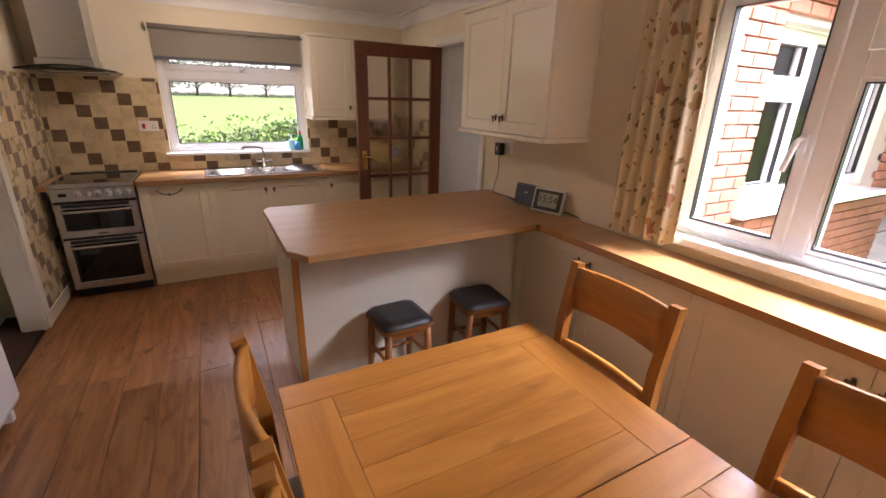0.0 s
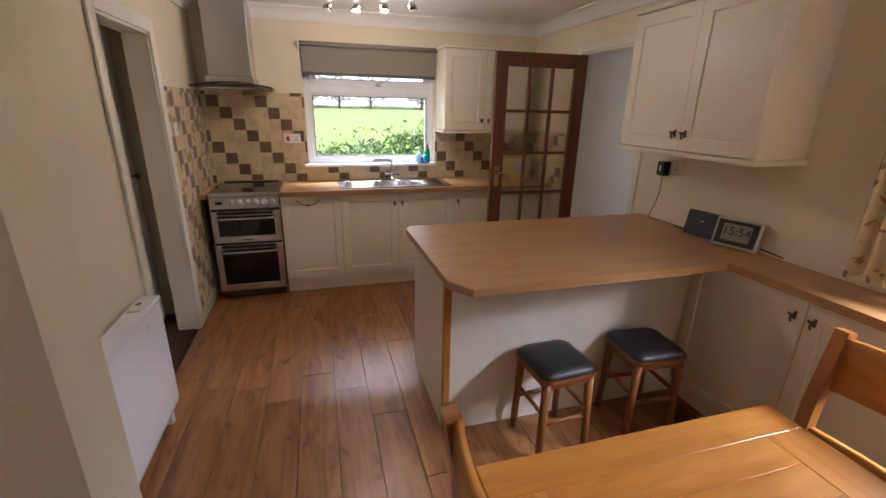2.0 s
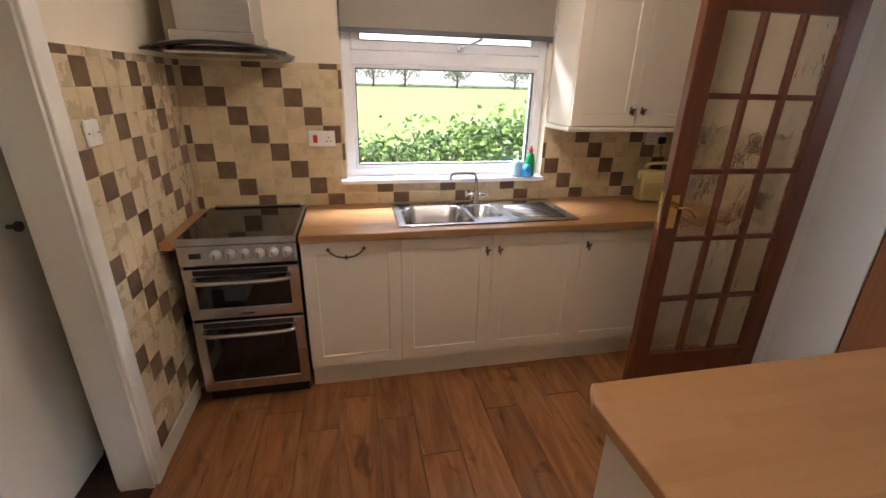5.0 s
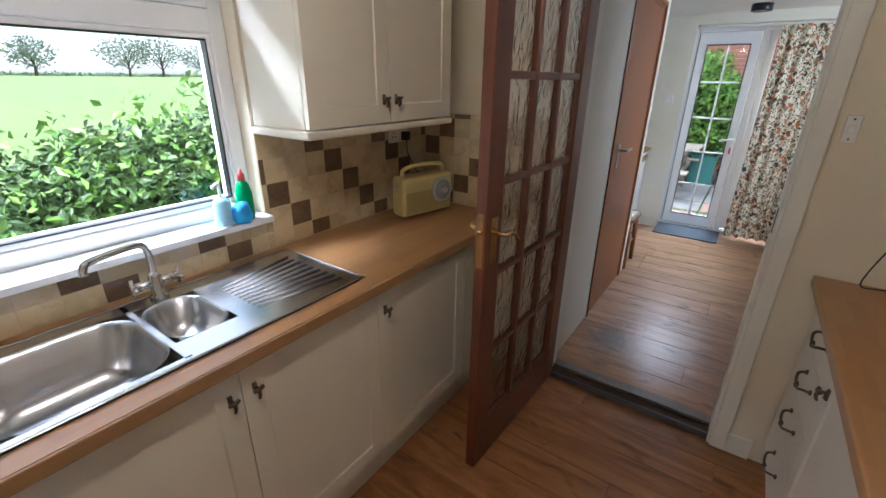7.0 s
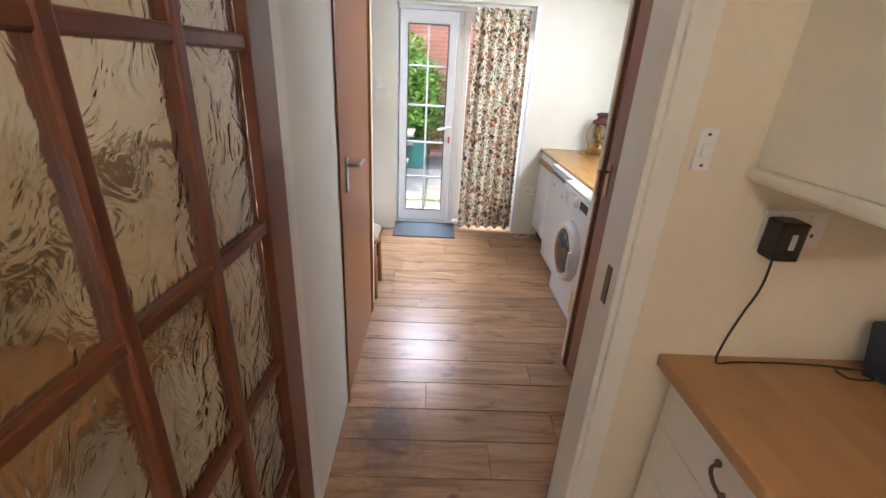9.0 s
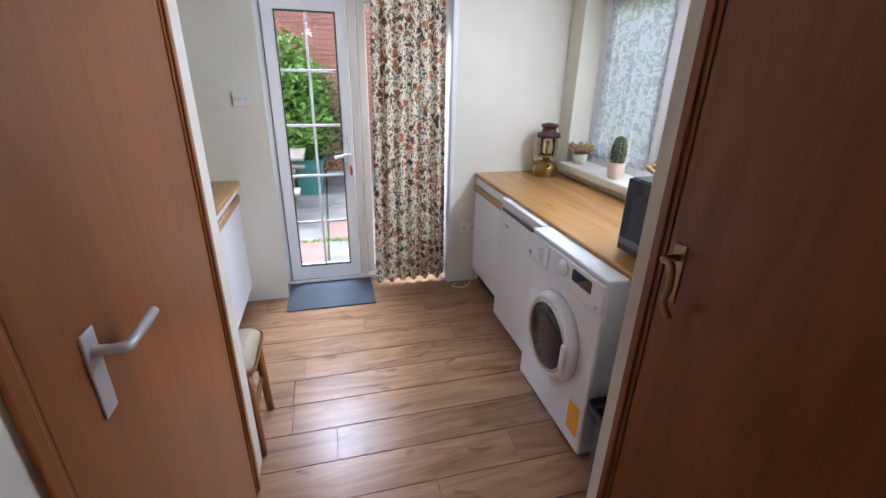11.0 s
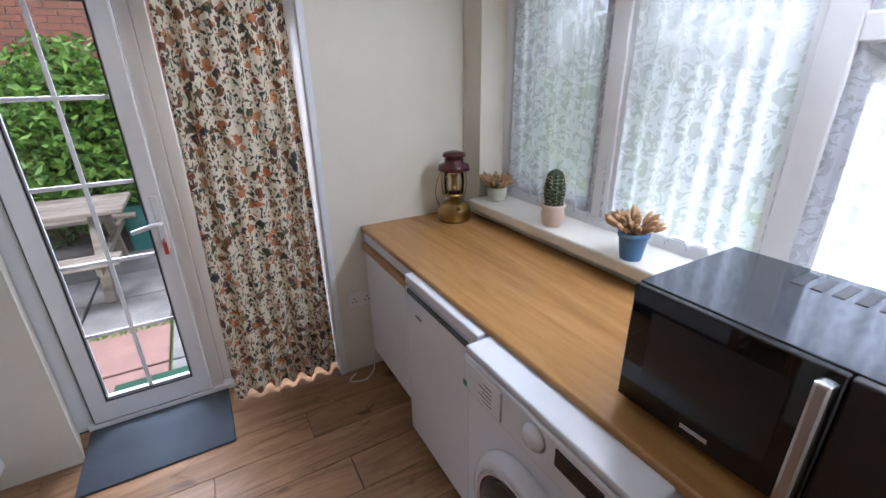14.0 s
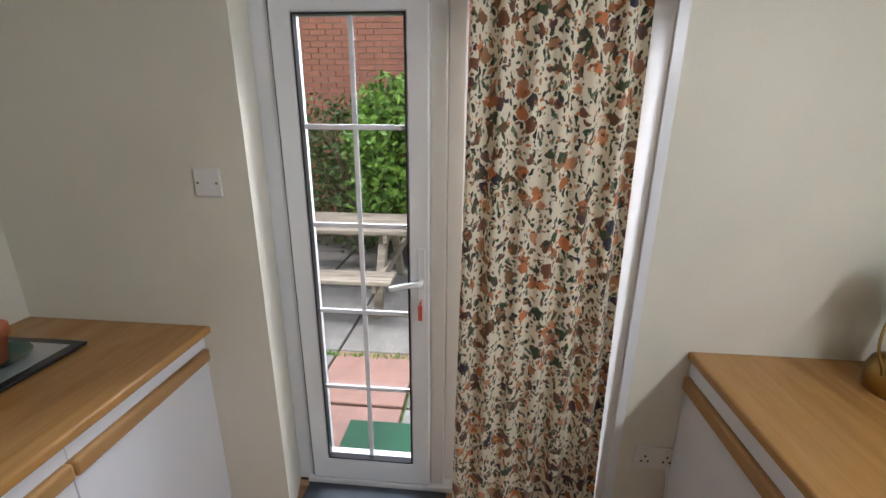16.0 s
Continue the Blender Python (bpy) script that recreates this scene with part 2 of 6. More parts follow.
def worn(m, centre, radii, dark):
    """A scuffed, greyed patch of trodden floor."""
    nt = m.node_tree
    b = nt.nodes["Principled BSDF"]
    geo = nt.nodes.new("ShaderNodeNewGeometry")
    sub, div, ln = (nt.nodes.new("ShaderNodeVectorMath") for _ in range(3))
    sub.operation, div.operation, ln.operation = "SUBTRACT", "DIVIDE", "LENGTH"
    sub.inputs[1].default_value, div.inputs[1].default_value = centre, radii
    nt.links.new(geo.outputs["Position"], sub.inputs[0])
    nt.links.new(sub.outputs[0], div.inputs[0])
    nt.links.new(div.outputs[0], ln.inputs[0])
    blot = noise_tex(nt, geo.outputs["Position"], 11, 6, 0.7)
    add = nt.nodes.new("ShaderNodeMath")
    add.operation = "MULTIPLY_ADD"
    add.inputs[1].default_value = 1.9
    nt.links.new(blot, add.inputs[0])
    nt.links.new(ln.outputs["Value"], add.inputs[2])
    half = nt.nodes.new("ShaderNodeMapRange")
    half.inputs["From Min"].default_value, half.inputs["From Max"].default_value = 1.05, 1.75
    half.inputs["To Min"].default_value, half.inputs["To Max"].default_value = 0.8, 0.0
    nt.links.new(add.outputs[0], half.inputs["Value"])
    base = b.inputs["Base Color"].links[0].from_socket
    nt.links.new(mix(nt, base, dark, half.outputs[0]), b.inputs["Base Color"])


worn(M_FLOORU, (2.55, 3.42, 0.05), (0.5, 0.24, 1.0), (0.085, 0.065, 0.06))
M_SUB = paint("dark_joint", (0.05, 0.025, 0.012), 0.7)
M_WORK = staves("beech_block_worktop", (0.41, 0.21, 0.08), (0.52, 0.29, 0.125), 0.33, "x")
M_WORKY = staves("beech_block_worktop_long", (0.41, 0.21, 0.08), (0.52, 0.29, 0.125), 0.33, "y")
M_WORKEDGE = wood("worktop_edging", (0.28, 0.15, 0.06), (0.4, 0.22, 0.09), (0.48, 0.28, 0.13), 0.4, "x", 0.6, 5, False, 0.05)
M_OAKTOP = wood("utility_worktop", (0.34, 0.17, 0.05), (0.45, 0.235, 0.075), (0.51, 0.28, 0.1), 0.2, "x", 0.7, 5, False, 0.05)
M_OAK = wood("golden_oak", (0.4, 0.15, 0.026), (0.58, 0.235, 0.042), (0.68, 0.31, 0.07), 0.28, "y", 0.5, 30, False, 0.14)
M_OAKX = wood("golden_oak_cross", (0.4, 0.15, 0.026), (0.58, 0.235, 0.042), (0.68, 0.31, 0.07), 0.28, "x", 0.5, 30, True, 0.14)
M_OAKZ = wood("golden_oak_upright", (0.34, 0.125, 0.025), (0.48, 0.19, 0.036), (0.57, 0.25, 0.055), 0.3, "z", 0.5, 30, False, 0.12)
M_BEECH = wood("stool_wood", (0.18, 0.06, 0.016), (0.29, 0.105, 0.028), (0.36, 0.14, 0.04), 0.35, "z", 0.7, 30, False, 0.15)
M_SAPELE = wood("sapele_door", (0.16, 0.05, 0.011), (0.25, 0.08, 0.018), (0.31, 0.105, 0.025), 0.35, "z", 0.7, 20, False, 0.1, 0.8)
M_DARKDOOR = wood("dark_glazed_door_wood", (0.095, 0.028, 0.012), (0.15, 0.046, 0.02), (0.2, 0.065, 0.03), 0.32, "z", 0.8, 10, False, 0.05, 0.8)
M_VINYL = paint("black_vinyl", (0.022, 0.02, 0.022), 0.45, vary=0.1, grain=200, relief=0.3)
M_TAN = paint("tan_vinyl", (0.42, 0.33, 0.22), 0.5, vary=0.05, grain=200, relief=0.2)
M_STEEL = paint("brushed_steel", (0.55, 0.55, 0.56), 0.25, 1.0, 0.05, 90, 0.05, 3, 0.0005, (1, 30, 30))
M_CHROME = paint("chrome", (0.75, 0.76, 0.78), 0.07, 1.0, 0.02, 20, 0)
M_BRASS = paint("brass", (0.72, 0.5, 0.2), 0.22, 1.0, 0.08, 40, 0.05)
M_OLDBRASS = paint("tarnished_brass", (0.34, 0.22, 0.1), 0.34, 1.0, 0.2, 50, 0.08)
M_BRONZE = paint("antique_bronze", (0.16, 0.12, 0.085), 0.38, 1.0, 0.2, 60, 0.1)
M_BLACK = paint("black_plastic", (0.018, 0.018, 0.02), 0.3, vary=0.1, relief=0.04)
M_BLKGLASS = paint("black_glass", (0.01, 0.01, 0.011), 0.04, vary=0.05, relief=0)
M_DKGREY = paint("dark_grey_plastic", (0.08, 0.085, 0.095), 0.45, vary=0.06)
M_NAVY = paint("navy_plastic", (0.028, 0.034, 0.055), 0.35, vary=0.05)
M_SILVER = paint("silver_plastic", (0.55, 0.56, 0.57), 0.35, 0.4, 0.03)
M_WHITEPL = paint("white_plastic", (0.78, 0.77, 0.74), 0.35, vary=0.02, relief=0.02)
M_TILE = paint("cream_tile", (0.62, 0.5, 0.31), 0.28, vary=0.1, grain=45, relief=0.12, blotch=9, rand=20)
M_TILED = paint("brown_tile", (0.16, 0.1, 0.055), 0.3, vary=0.22, grain=55, relief=0.15, blotch=14, rand=20)
M_GROUT = paint("grout", (0.56, 0.46, 0.29), 0.85, relief=0.2)
M_PANE = pane("window_glass")
M_FIG = figured_glass("figured_glass")
M_HOODGL = pane("hood_glass", 0.02, (0.35, 0.38, 0.38))
M_CURT = floral("floral_dining_cloth", (0.68, 0.58, 0.4), [(0.42, 0.2, 0.1), (0.34, 0.17, 0.12), (0.36, 0.25, 0.11), (0.5, 0.3, 0.2)], 7, 0.24, leaf=(0.3, 0.22, 0.1))
M_CURTU = floral("woodland_print_cloth", (0.84, 0.76, 0.59), [(0.6, 0.2, 0.07), (0.03, 0.045, 0.025), (0.7, 0.33, 0.16), (0.02, 0.03, 0.055), (0.2, 0.075, 0.035), (0.05, 0.08, 0.035)], 20, 0.41, leaf=(0.035, 0.06, 0.03))
M_NET = net_cloth("net_lace")
M_BLIND = paint("grey_brown_blind", (0.27, 0.24, 0.2), 0.8, vary=0.05, grain=300, relief=0.2)
M_MAT = paint("grey_mat", (0.075, 0.09, 0.11), 0.95, vary=0.3, grain=420, relief=0.9, depth=0.004)
M_BRICK = paint("red_brick", (0.33, 0.13, 0.085), 0.85, vary=0.18, grain=70, relief=0.4, blotch=6, rand=30)
M_MORTAR = paint("mortar", (0.42, 0.37, 0.32), 0.9, vary=0.1, relief=0.4)
M_PAVE = paint("paving_stone", (0.2, 0.19, 0.175), 0.8, vary=0.22, grain=40, relief=0.4, blotch=5, rand=20)
M_PAVER = paint("red_paving_stone", (0.26, 0.15, 0.12), 0.8, vary=0.15, grain=40, relief=0.4, blotch=5, rand=20)
M_WEATHER = wood("weathered_timber", (0.16, 0.13, 0.1), (0.3, 0.26, 0.2), (0.42, 0.37, 0.3), 0.8, "y", 1, 20, True, 0.3)
M_GRASS = paint("field_grass", (0.27, 0.40, 0.1), 0.9, vary=0.15, grain=3, relief=0.3, blotch=0.05)
M_LAWN = paint("lawn", (0.1, 0.19, 0.035), 0.9, vary=0.3, grain=40, relief=0.8, blotch=2)
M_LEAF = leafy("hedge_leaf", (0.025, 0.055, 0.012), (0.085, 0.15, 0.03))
M_LEAFB = leafy("bright_leaf", (0.06, 0.15, 0.02), (0.2, 0.36, 0.05))
# far leaves: distance haze is mixed into this pale grey-green
M_LEAFHAZE = leafy("hazy_leaf", (0.19, 0.24, 0.17), (0.29, 0.34, 0.25))
M_BARK = paint("bark", (0.12, 0.09, 0.06), 0.9, vary=0.3)
M_EDGE = paint("dark_carpet", (0.06, 0.03, 0.016), 0.95, vary=0.3, grain=200, relief=0.6)
M_GREENMAT = paint("green_turf_mat", (0.02, 0.09, 0.045), 0.95, vary=0.3, grain=300, relief=0.9, depth=0.006)

# ---- mesh helpers ----


def root_of(ob):
    while ob.parent:
        ob = ob.parent
    return ob


def thing(name, loc, label, category, group="", kind=""):
    e = new(name)
    e.empty_display_size = 0.1
    e.location = loc
    return tagged(e, label, category, group, kind)


def part(name, bm, material, parent=None, label="", smooth=False):
    """Links a bmesh, given in world places, as one mesh under its thing or part."""
    if parent:
        bmesh.ops.translate(bm, verts=bm.verts, vec=-Vector(root_of(parent).location))
    bmesh.ops.recalc_face_normals(bm, faces=bm.faces)
    me = bpy.data.meshes.new(name)
    bm.to_mesh(me)
    bm.free()
    me.materials.append(material)
    if smooth:
        for p in me.polygons:
            p.use_smooth = True
    ob = new(name, me)
    if parent:
        ob.parent = parent
    return tagged(ob, label)


def structure(name, bm, material, label, category):
    return tagged(part(name, bm, material), label, category, "", "structure")


def box(x0, x1, y0, y1, z0, z1, bev=0.0, bm=None, seg=2):
    b = bmesh.new()
    vs = [b.verts.new((x, y, z)) for z in (z0, z1) for x, y in ((x0, y0), (x1, y0), (x1, y1), (x0, y1))]
    for f in ((3, 2, 1, 0), (4, 5, 6, 7), (0, 1, 5, 4), (1, 2, 6, 5), (2, 3, 7, 6), (3, 0, 4, 7)):
        b.faces.new([vs[i] for i in f])
    if bev:
        bmesh.ops.bevel(b, geom=b.edges[:], offset=bev, segments=seg, affect="EDGES", profile=0.5)
    return b if bm is None else merge(bm, b)


def merge(a, b):
    me = bpy.data.meshes.new("tmp")
    b.to_mesh(me)
    b.free()
    a.from_mesh(me)
    bpy.data.meshes.remove(me)
    return a


def boxes(*bs, bev=0.0):
    bm = bmesh.new()
    for q in bs:
        box(*q, bev=bev, bm=bm)
    return bm


def prism(pts, z0, z1, bev=0.0):
    """An outline in plan, raised from z0 to z1."""
    b = bmesh.new()
    lo = [b.verts.new((x, y, z0)) for x, y in pts]
    hi = [b.verts.new((x, y, z1)) for x, y in pts]
    n = len(pts)
    b.faces.new(lo[::-1])
    b.faces.new(hi)
    for i in range(n):
        b.faces.new((lo[i], lo[(i + 1) % n], hi[(i + 1) % n], hi[i]))
    if bev:
        bmesh.ops.bevel(b, geom=[e for e in b.edges if abs(e.verts[0].co.z - e.verts[1].co.z) < 1e-6], offset=bev, segments=3, affect="EDGES", profile=0.5)
    return b


def lathe(profile, c=(0, 0, 0), n=24, axis="z", bm=None):
    """A turned shape from (radius, height) pairs."""
    b = bmesh.new()
    rings = []
    for r, h in profile:
        ring = []
        for i in range(n):
            a = 2 * math.pi * i / n
            p = (r * math.cos(a), r * math.sin(a), h)
            p = {"z": p, "y": (p[0], p[2], p[1]), "x": (p[2], p[0], p[1])}[axis]
            ring.append(b.verts.new((p[0] + c[0], p[1] + c[1], p[2] + c[2])))
        rings.append(ring)
    for q, r in zip(rings, rings[1:]):
        for i in range(n):
            b.faces.new((q[i], q[(i + 1) % n], r[(i + 1) % n], r[i]))
    b.faces.new(rings[0][::-1])
    b.faces.new(rings[-1])
    return b if bm is None else merge(bm, b)


def tube(pts, r, n=8, bm=None, taper=1.0):
    b = bmesh.new()
    pts = [Vector(p) for p in pts]
    rings = []
    for i, p in enumerate(pts):
        d = (pts[min(i + 1, len(pts) - 1)] - pts[max(i - 1, 0)]).normalized()
        u = d.orthogonal().normalized() if i == 0 else (rings_u - d * rings_u.dot(d)).normalized()
        rings_u = u
        w = d.cross(u)
        rr = r * (1 + (taper - 1) * i / max(1, len(pts) - 1))
        rings.append([b.verts.new(p + (u * math.cos(2 * math.pi * k / n) + w * math.sin(2 * math.pi * k / n)) * rr) for k in range(n)])
    for q, s in zip(rings, rings[1:]):
        for k in range(n):
            b.faces.new((q[k], q[(k + 1) % n], s[(k + 1) % n], s[k]))
    b.faces.new(rings[0][::-1])
    b.faces.new(rings[-1])
    return b if bm is None else merge(bm, b)


def bez(pts, n=24):
    """A smooth line through points."""
    P = [Vector(p) for p in pts]
    out = []
    for i in range(len(P) - 1):
        a, b, c, d = P[max(i - 1, 0)], P[i], P[i + 1], P[min(i + 2, len(P) - 1)]
        k = max(2, n // (len(P) - 1))
        for j in range(k):
            t = j / k
            out.append(0.5 * ((2 * b) + (c - a) * t + (2 * a - 5 * b + 4 * c - d) * t * t + (3 * b - a - 3 * c + d) * t ** 3))
    return out + [P[-1]]


def curtain(x, y0, y1, z0, z1, folds, depth, gather=1.0, axis="y", seed=1):
    """Hanging cloth with folds that deepen downwards, with a thickness."""
    rnd = random.Random(seed)
    b = bmesh.new()
    nu, nv = folds * 12, 26
    ph = [rnd.uniform(-0.5, 0.5) for _ in range(folds + 2)]
    grid = []
    for j in range(nv + 1):
        v = j / nv
        row = []
        for i in range(nu + 1):
            u = i / nu
            f = u * folds
            k = int(f)
            p = ph[k] * (1 - (f - k)) + ph[k + 1] * (f - k)
            d = depth * (0.55 + 0.45 * v) * math.sin(2 * math.pi * f + p + 0.5 * math.sin(3 * v + k)) + depth * 0.3 * math.sin(5 * f + 2 * v)
            s = 0.5 + (u - 0.5) * (gather + (1 - gather) * v)
            a = y0 + (y1 - y0) * s
            hem = 0.012 * math.sin(2 * math.pi * f + 1) if j == nv else 0
            z = z1 + (z0 - z1) * v + hem
            row.append(b.verts.new((x + d, a, z) if axis == "y" else (a, x + d, z)))
        grid.append(row)
    for j in range(nv):
        for i in range(nu):
            b.faces.new((grid[j][i], grid[j][i + 1], grid[j + 1][i + 1], grid[j + 1][i]))
    return b


# ---- structure ----
NY, WX, EX, UF, UE = 4.48, -1.11, 2.02, 0.045, 5.16
CEIL, UCEIL = 2.38, 2.16
KW = (-0.26, 0.97, 1.06, 2.12)      # kitchen window: x, x, z, z
DW = (-1.9, 1.07, 1.0, 2.06)       # dining window: y, y, z, z
UW = (2.95, 5.0, 1.0, 2.06)        # utility window: x, x, z, z


def wall_with_hole(name, ax, lo, hi, t0, t1, z1, hole, material, label, z0=0.0):
    """A wall along x or y from lo to hi, t0 to t1 thick, with one opening (lo, hi, z, z)."""
    h0, h1, hz0, hz1 = hole
    q = [(lo, h0, z0, z1), (h1, hi, z0, z1), (h0, h1, hz1, z1)] + ([(h0, h1, z0, hz0)] if hz0 > z0 else [])
    bm = bmesh.new()
    for a, b, c, d in q:
        if ax == "x":
            box(a, b, t0, t1, c, d, bm=bm)
        else:
            box(t0, t1, a, b, c, d, bm=bm)
    return structure(name, bm, material, label, "wall")


wall_n = wall_with_hole("wall_north", "x", WX - 0.9, EX + 0.12, NY, NY + 0.28, CEIL, KW, M_CREAM, "cream painted kitchen wall with window opening")
wall_w = wall_with_hole("wall_west", "y", 0.85, NY, WX - 0.12, WX, CEIL, (2.70, 3.42, 0, 2.0), M_CREAM, "cream textured wall with cupboard doorway")
wall_e = wall_with_hole("wall_east", "y", -2.5, 2.80, EX, EX + 0.12, CEIL, DW, M_CREAM, "cream dining wall with wide window opening")
structure("wall_east_outer", boxes((EX + 0.12, EX + 0.26, -2.5, DW[0], -0.15, 2.4), (EX + 0.12, EX + 0.26, DW[1], 1.3, -0.15, 2.4), (EX + 0.12, EX + 0.26, DW[0], DW[1], -0.15, DW[2] - 0.05), (EX + 0.12, EX + 0.26, DW[0], DW[1], DW[3], 2.4)), M_BRICK, "red brick outer skin of house", "wall")
structure("wall_east_lintel", boxes((EX, EX + 0.12, 2.80, 3.63, 2.06, CEIL), (EX, EX + 0.12, 3.63, NY, 0, CEIL)), M_CREAM, "cream wall above and beside passage doorway", "wall")
structure("wall_partition", boxes((-3.0, -0.56, 0.86, 1.0, 0, CEIL), (WX - 0.12, WX, 1.0, 1.001, 0, CEIL)), M_CREAM, "cream textured partition end", "wall")
structure("wall_dining_west", box(-3.1, -3.0, -2.5, 1.0, 0, CEIL), M_CREAM, "plain cream wall", "wall")
structure("wall_south", box(-3.1, EX, -2.62, -2.5, 0, CEIL), M_CREAM, "plain cream wall", "wall")
structure("ceiling_kitchen", box(-3.1, EX + 0.12, -2.6, NY, CEIL, CEIL + 0.1), M_CEIL, "white textured kitchen ceiling", "ceiling")
structure("subfloor", box(-3.1, EX + 0.11, -2.6, NY + 0.1, -0.2, -0.014), M_SUB, "dark base below floorboards", "floor")
# coving
cov = bmesh.new()
for (x0, y0), (x1, y1), nx, ny in (((WX, NY), (EX, NY), 0, -1), ((EX, NY), (EX, -2.5), -1, 0), ((WX, 1.0), (WX, NY), 1, 0)):
    prof = [(0, 0.1), (0.012, 0.1)] + [(0.1 - 0.088 * math.cos(a), 0.1 - 0.088 * math.sin(a)) for a in np.linspace(0, math.pi / 2, 7)] + [(0.1, 0), (0, 0)]
    ends = []
    for px, py in ((x0, y0), (x1, y1)):
        ends.append([cov.verts.new((px + nx * d, py + ny * d, CEIL - h)) for d, h in prof])
    for i in range(len(prof)):
        j = (i + 1) % len(prof)
        cov.faces.new((ends[0][i], ends[0][j], ends[1][j], ends[1][i]))
structure("coving", cov, M_CEIL, "white curved plaster coving", "coving")
# skirting
structure("baseboard_west", boxes((WX, WX + 0.016, 3.50, NY - 0.5, 0, 0.1), (WX, WX + 0.016, 1.0, 2.62, 0, 0.1), bev=0.004), M_GLOSS, "cream gloss skirting board", "baseboard")
structure("baseboard_east", boxes((EX - 0.016, EX, 2.66, 2.80, 0, 0.1), bev=0.004), M_GLOSS, "cream gloss skirting board", "baseboard")

# passage and utility
PN, PS = 3.63, 2.47
structure("wall_passage_north", boxes((EX + 0.12, 2.75, PN, PN + 0.1, 0, UCEIL), (3.575, 3.72, PN, PN + 0.1, 0, UCEIL), (2.75, 3.575, PN, PN + 0.1, 2.04, UCEIL)), M_PALE, "pale painted passage wall", "wall")
structure("wall_passage_south", boxes((EX + 0.12, 2.16, PS - 0.1, PS, 0, UCEIL), (3.08, 3.155, PS - 0.1, PS, 0, UCEIL), (2.16, 3.08, PS - 0.1, PS, 2.04, UCEIL)), M_PALE, "pale painted passage wall", "wall")
structure("wall_utility_west", boxes((2.84, 2.94, 1.62, PS - 0.1, 0, UCEIL), (3.62, 3.72, PN + 0.1, 4.5, 0, UCEIL)), M_PALE, "pale painted utility wall", "wall")
structure("wall_utility_north", box(3.62, UE + 0.1, 4.5, 4.62, 0, UCEIL), M_PALE, "pale painted utility wall", "wall")
GD = (2.43, 3.69, UF, 2.07)
WT_E = 0.30                     # thickness of the east wall
wall_with_hole("wall_utility_east", "y", 1.3, 4.62, UE, UE + WT_E, UCEIL + 0.1, (GD[0], GD[1], UF - 0.016, GD[3]), M_PALE, "pale painted wall with garden doorway", -0.15)
wall_with_hole("wall_utility_south", "x", 2.84, UE, 1.36, 1.62, UCEIL, UW, M_PALE, "pale painted wall with wide window opening")
structure("wall_reveal", prism([(UE, 3.615), (UE + 0.215, 3.67), (UE + 0.215, 3.69), (UE, 3.69)], UF, GD[3]), M_PALE, "pale splayed plaster reveal beside garden door", "wall")
structure("wall_passage_cupboards", boxes((2.14, 3.62, 4.5, 4.6, 0, UCEIL), (2.14, 2.84, 1.36, 1.46, 0, UCEIL)), M_PALE, "plain pale wall", "wall")
structure("ceiling_utility", box(EX + 0.12, UE + WT_E, 1.3, 4.62, UCEIL, UCEIL + 0.1), M_CEIL, "white utility ceiling", "ceiling")
structure("subfloor_utility", box(EX + 0.03, UE + 0.29, 1.5, 4.62, -0.2, UF - 0.014), M_SUB, "dark base below floorboards", "floor")
structure("roof_utility", box(EX + 0.1, UE + 0.55, 0.95, 4.9, UCEIL + 0.1, UCEIL + 0.24), M_UPVC, "white fascia and flat roof over utility", "roof")
structure("roof_house", box(-3.2, EX + 0.45, -2.8, NY + 0.55, CEIL + 0.14, CEIL + 0.3), M_UPVC, "white eaves over house", "roof")
structure("threshold", boxes((EX + 0.02, EX + 0.1, 2.80, 3.63, -0.01, 0.03), bev=0.003), M_DKGREY, "dark scuffed threshold riser", "threshold")
structure("threshold_strip", box(EX + 0.08, EX + 0.14, 2.80, 3.63, 0.02, UF + 0.004, bev=0.003), paint("scuffed_metal", (0.2, 0.18, 0.17), 0.4, 0.6, 0.25), "worn metal threshold strip", "threshold")


def door_lining(name, ax, a0, a1, t0, t1, z1, w, d, material, label):
    """Jambs, head and architraves round an opening in a wall t0 to t1."""
    bm = bmesh.new()
    for p, q, c, e in ((a0, a0 + 0.022, 0, z1), (a1 - 0.022, a1, 0, z1), (a0, a1, z1 - 0.022, z1)):
        if ax == "y":
            box(t0, t1, p, q, c, e, bm=bm)
        else:
            box(p, q, t0, t1, c, e, bm=bm)
    for face, out in ((t0, -d), (t1, d)):
        f0, f1 = min(face, face + out), max(face, face + out)
        for p, q, c, e in ((a0 - w, a0 + 0.008, 0, z1 + w), (a1 - 0.008, a1 + w, 0, z1 + w), (a0 + 0.008, a1 - 0.008, z1 - 0.008, z1 + w)):
            if ax == "y":
                box(f0, f1, p, q, c, e, bev=0.004, bm=bm)
            else:
                box(p, q, f0, f1, c, e, bev=0.004, bm=bm)
    return structure(name, bm, material, label, "door frame")


door_lining("door_frame_1", "y", 2.70, 3.42, WX - 0.123, WX + 0.003, 2.0, 0.07, 0.016, M_GLOSS, "cream gloss door lining and architrave")
door_lining("door_frame_2", "y", 2.80, 3.63, EX - 0.003, EX + 0.123, 2.06, 0.05, 0.014, M_GLOSS, "chipped white gloss door lining")
door_lining("door_frame_3", "x", 2.75, 3.575, PN - 0.003, PN + 0.103, 2.04, 0.02, 0.008, M_SAPELE, "dark red wood door lining")
door_lining("door_frame_4", "x", 2.16, 3.08, PS - 0.103, PS + 0.003, 2.04, 0.02, 0.008, M_SAPELE, "dark red wood door lining")

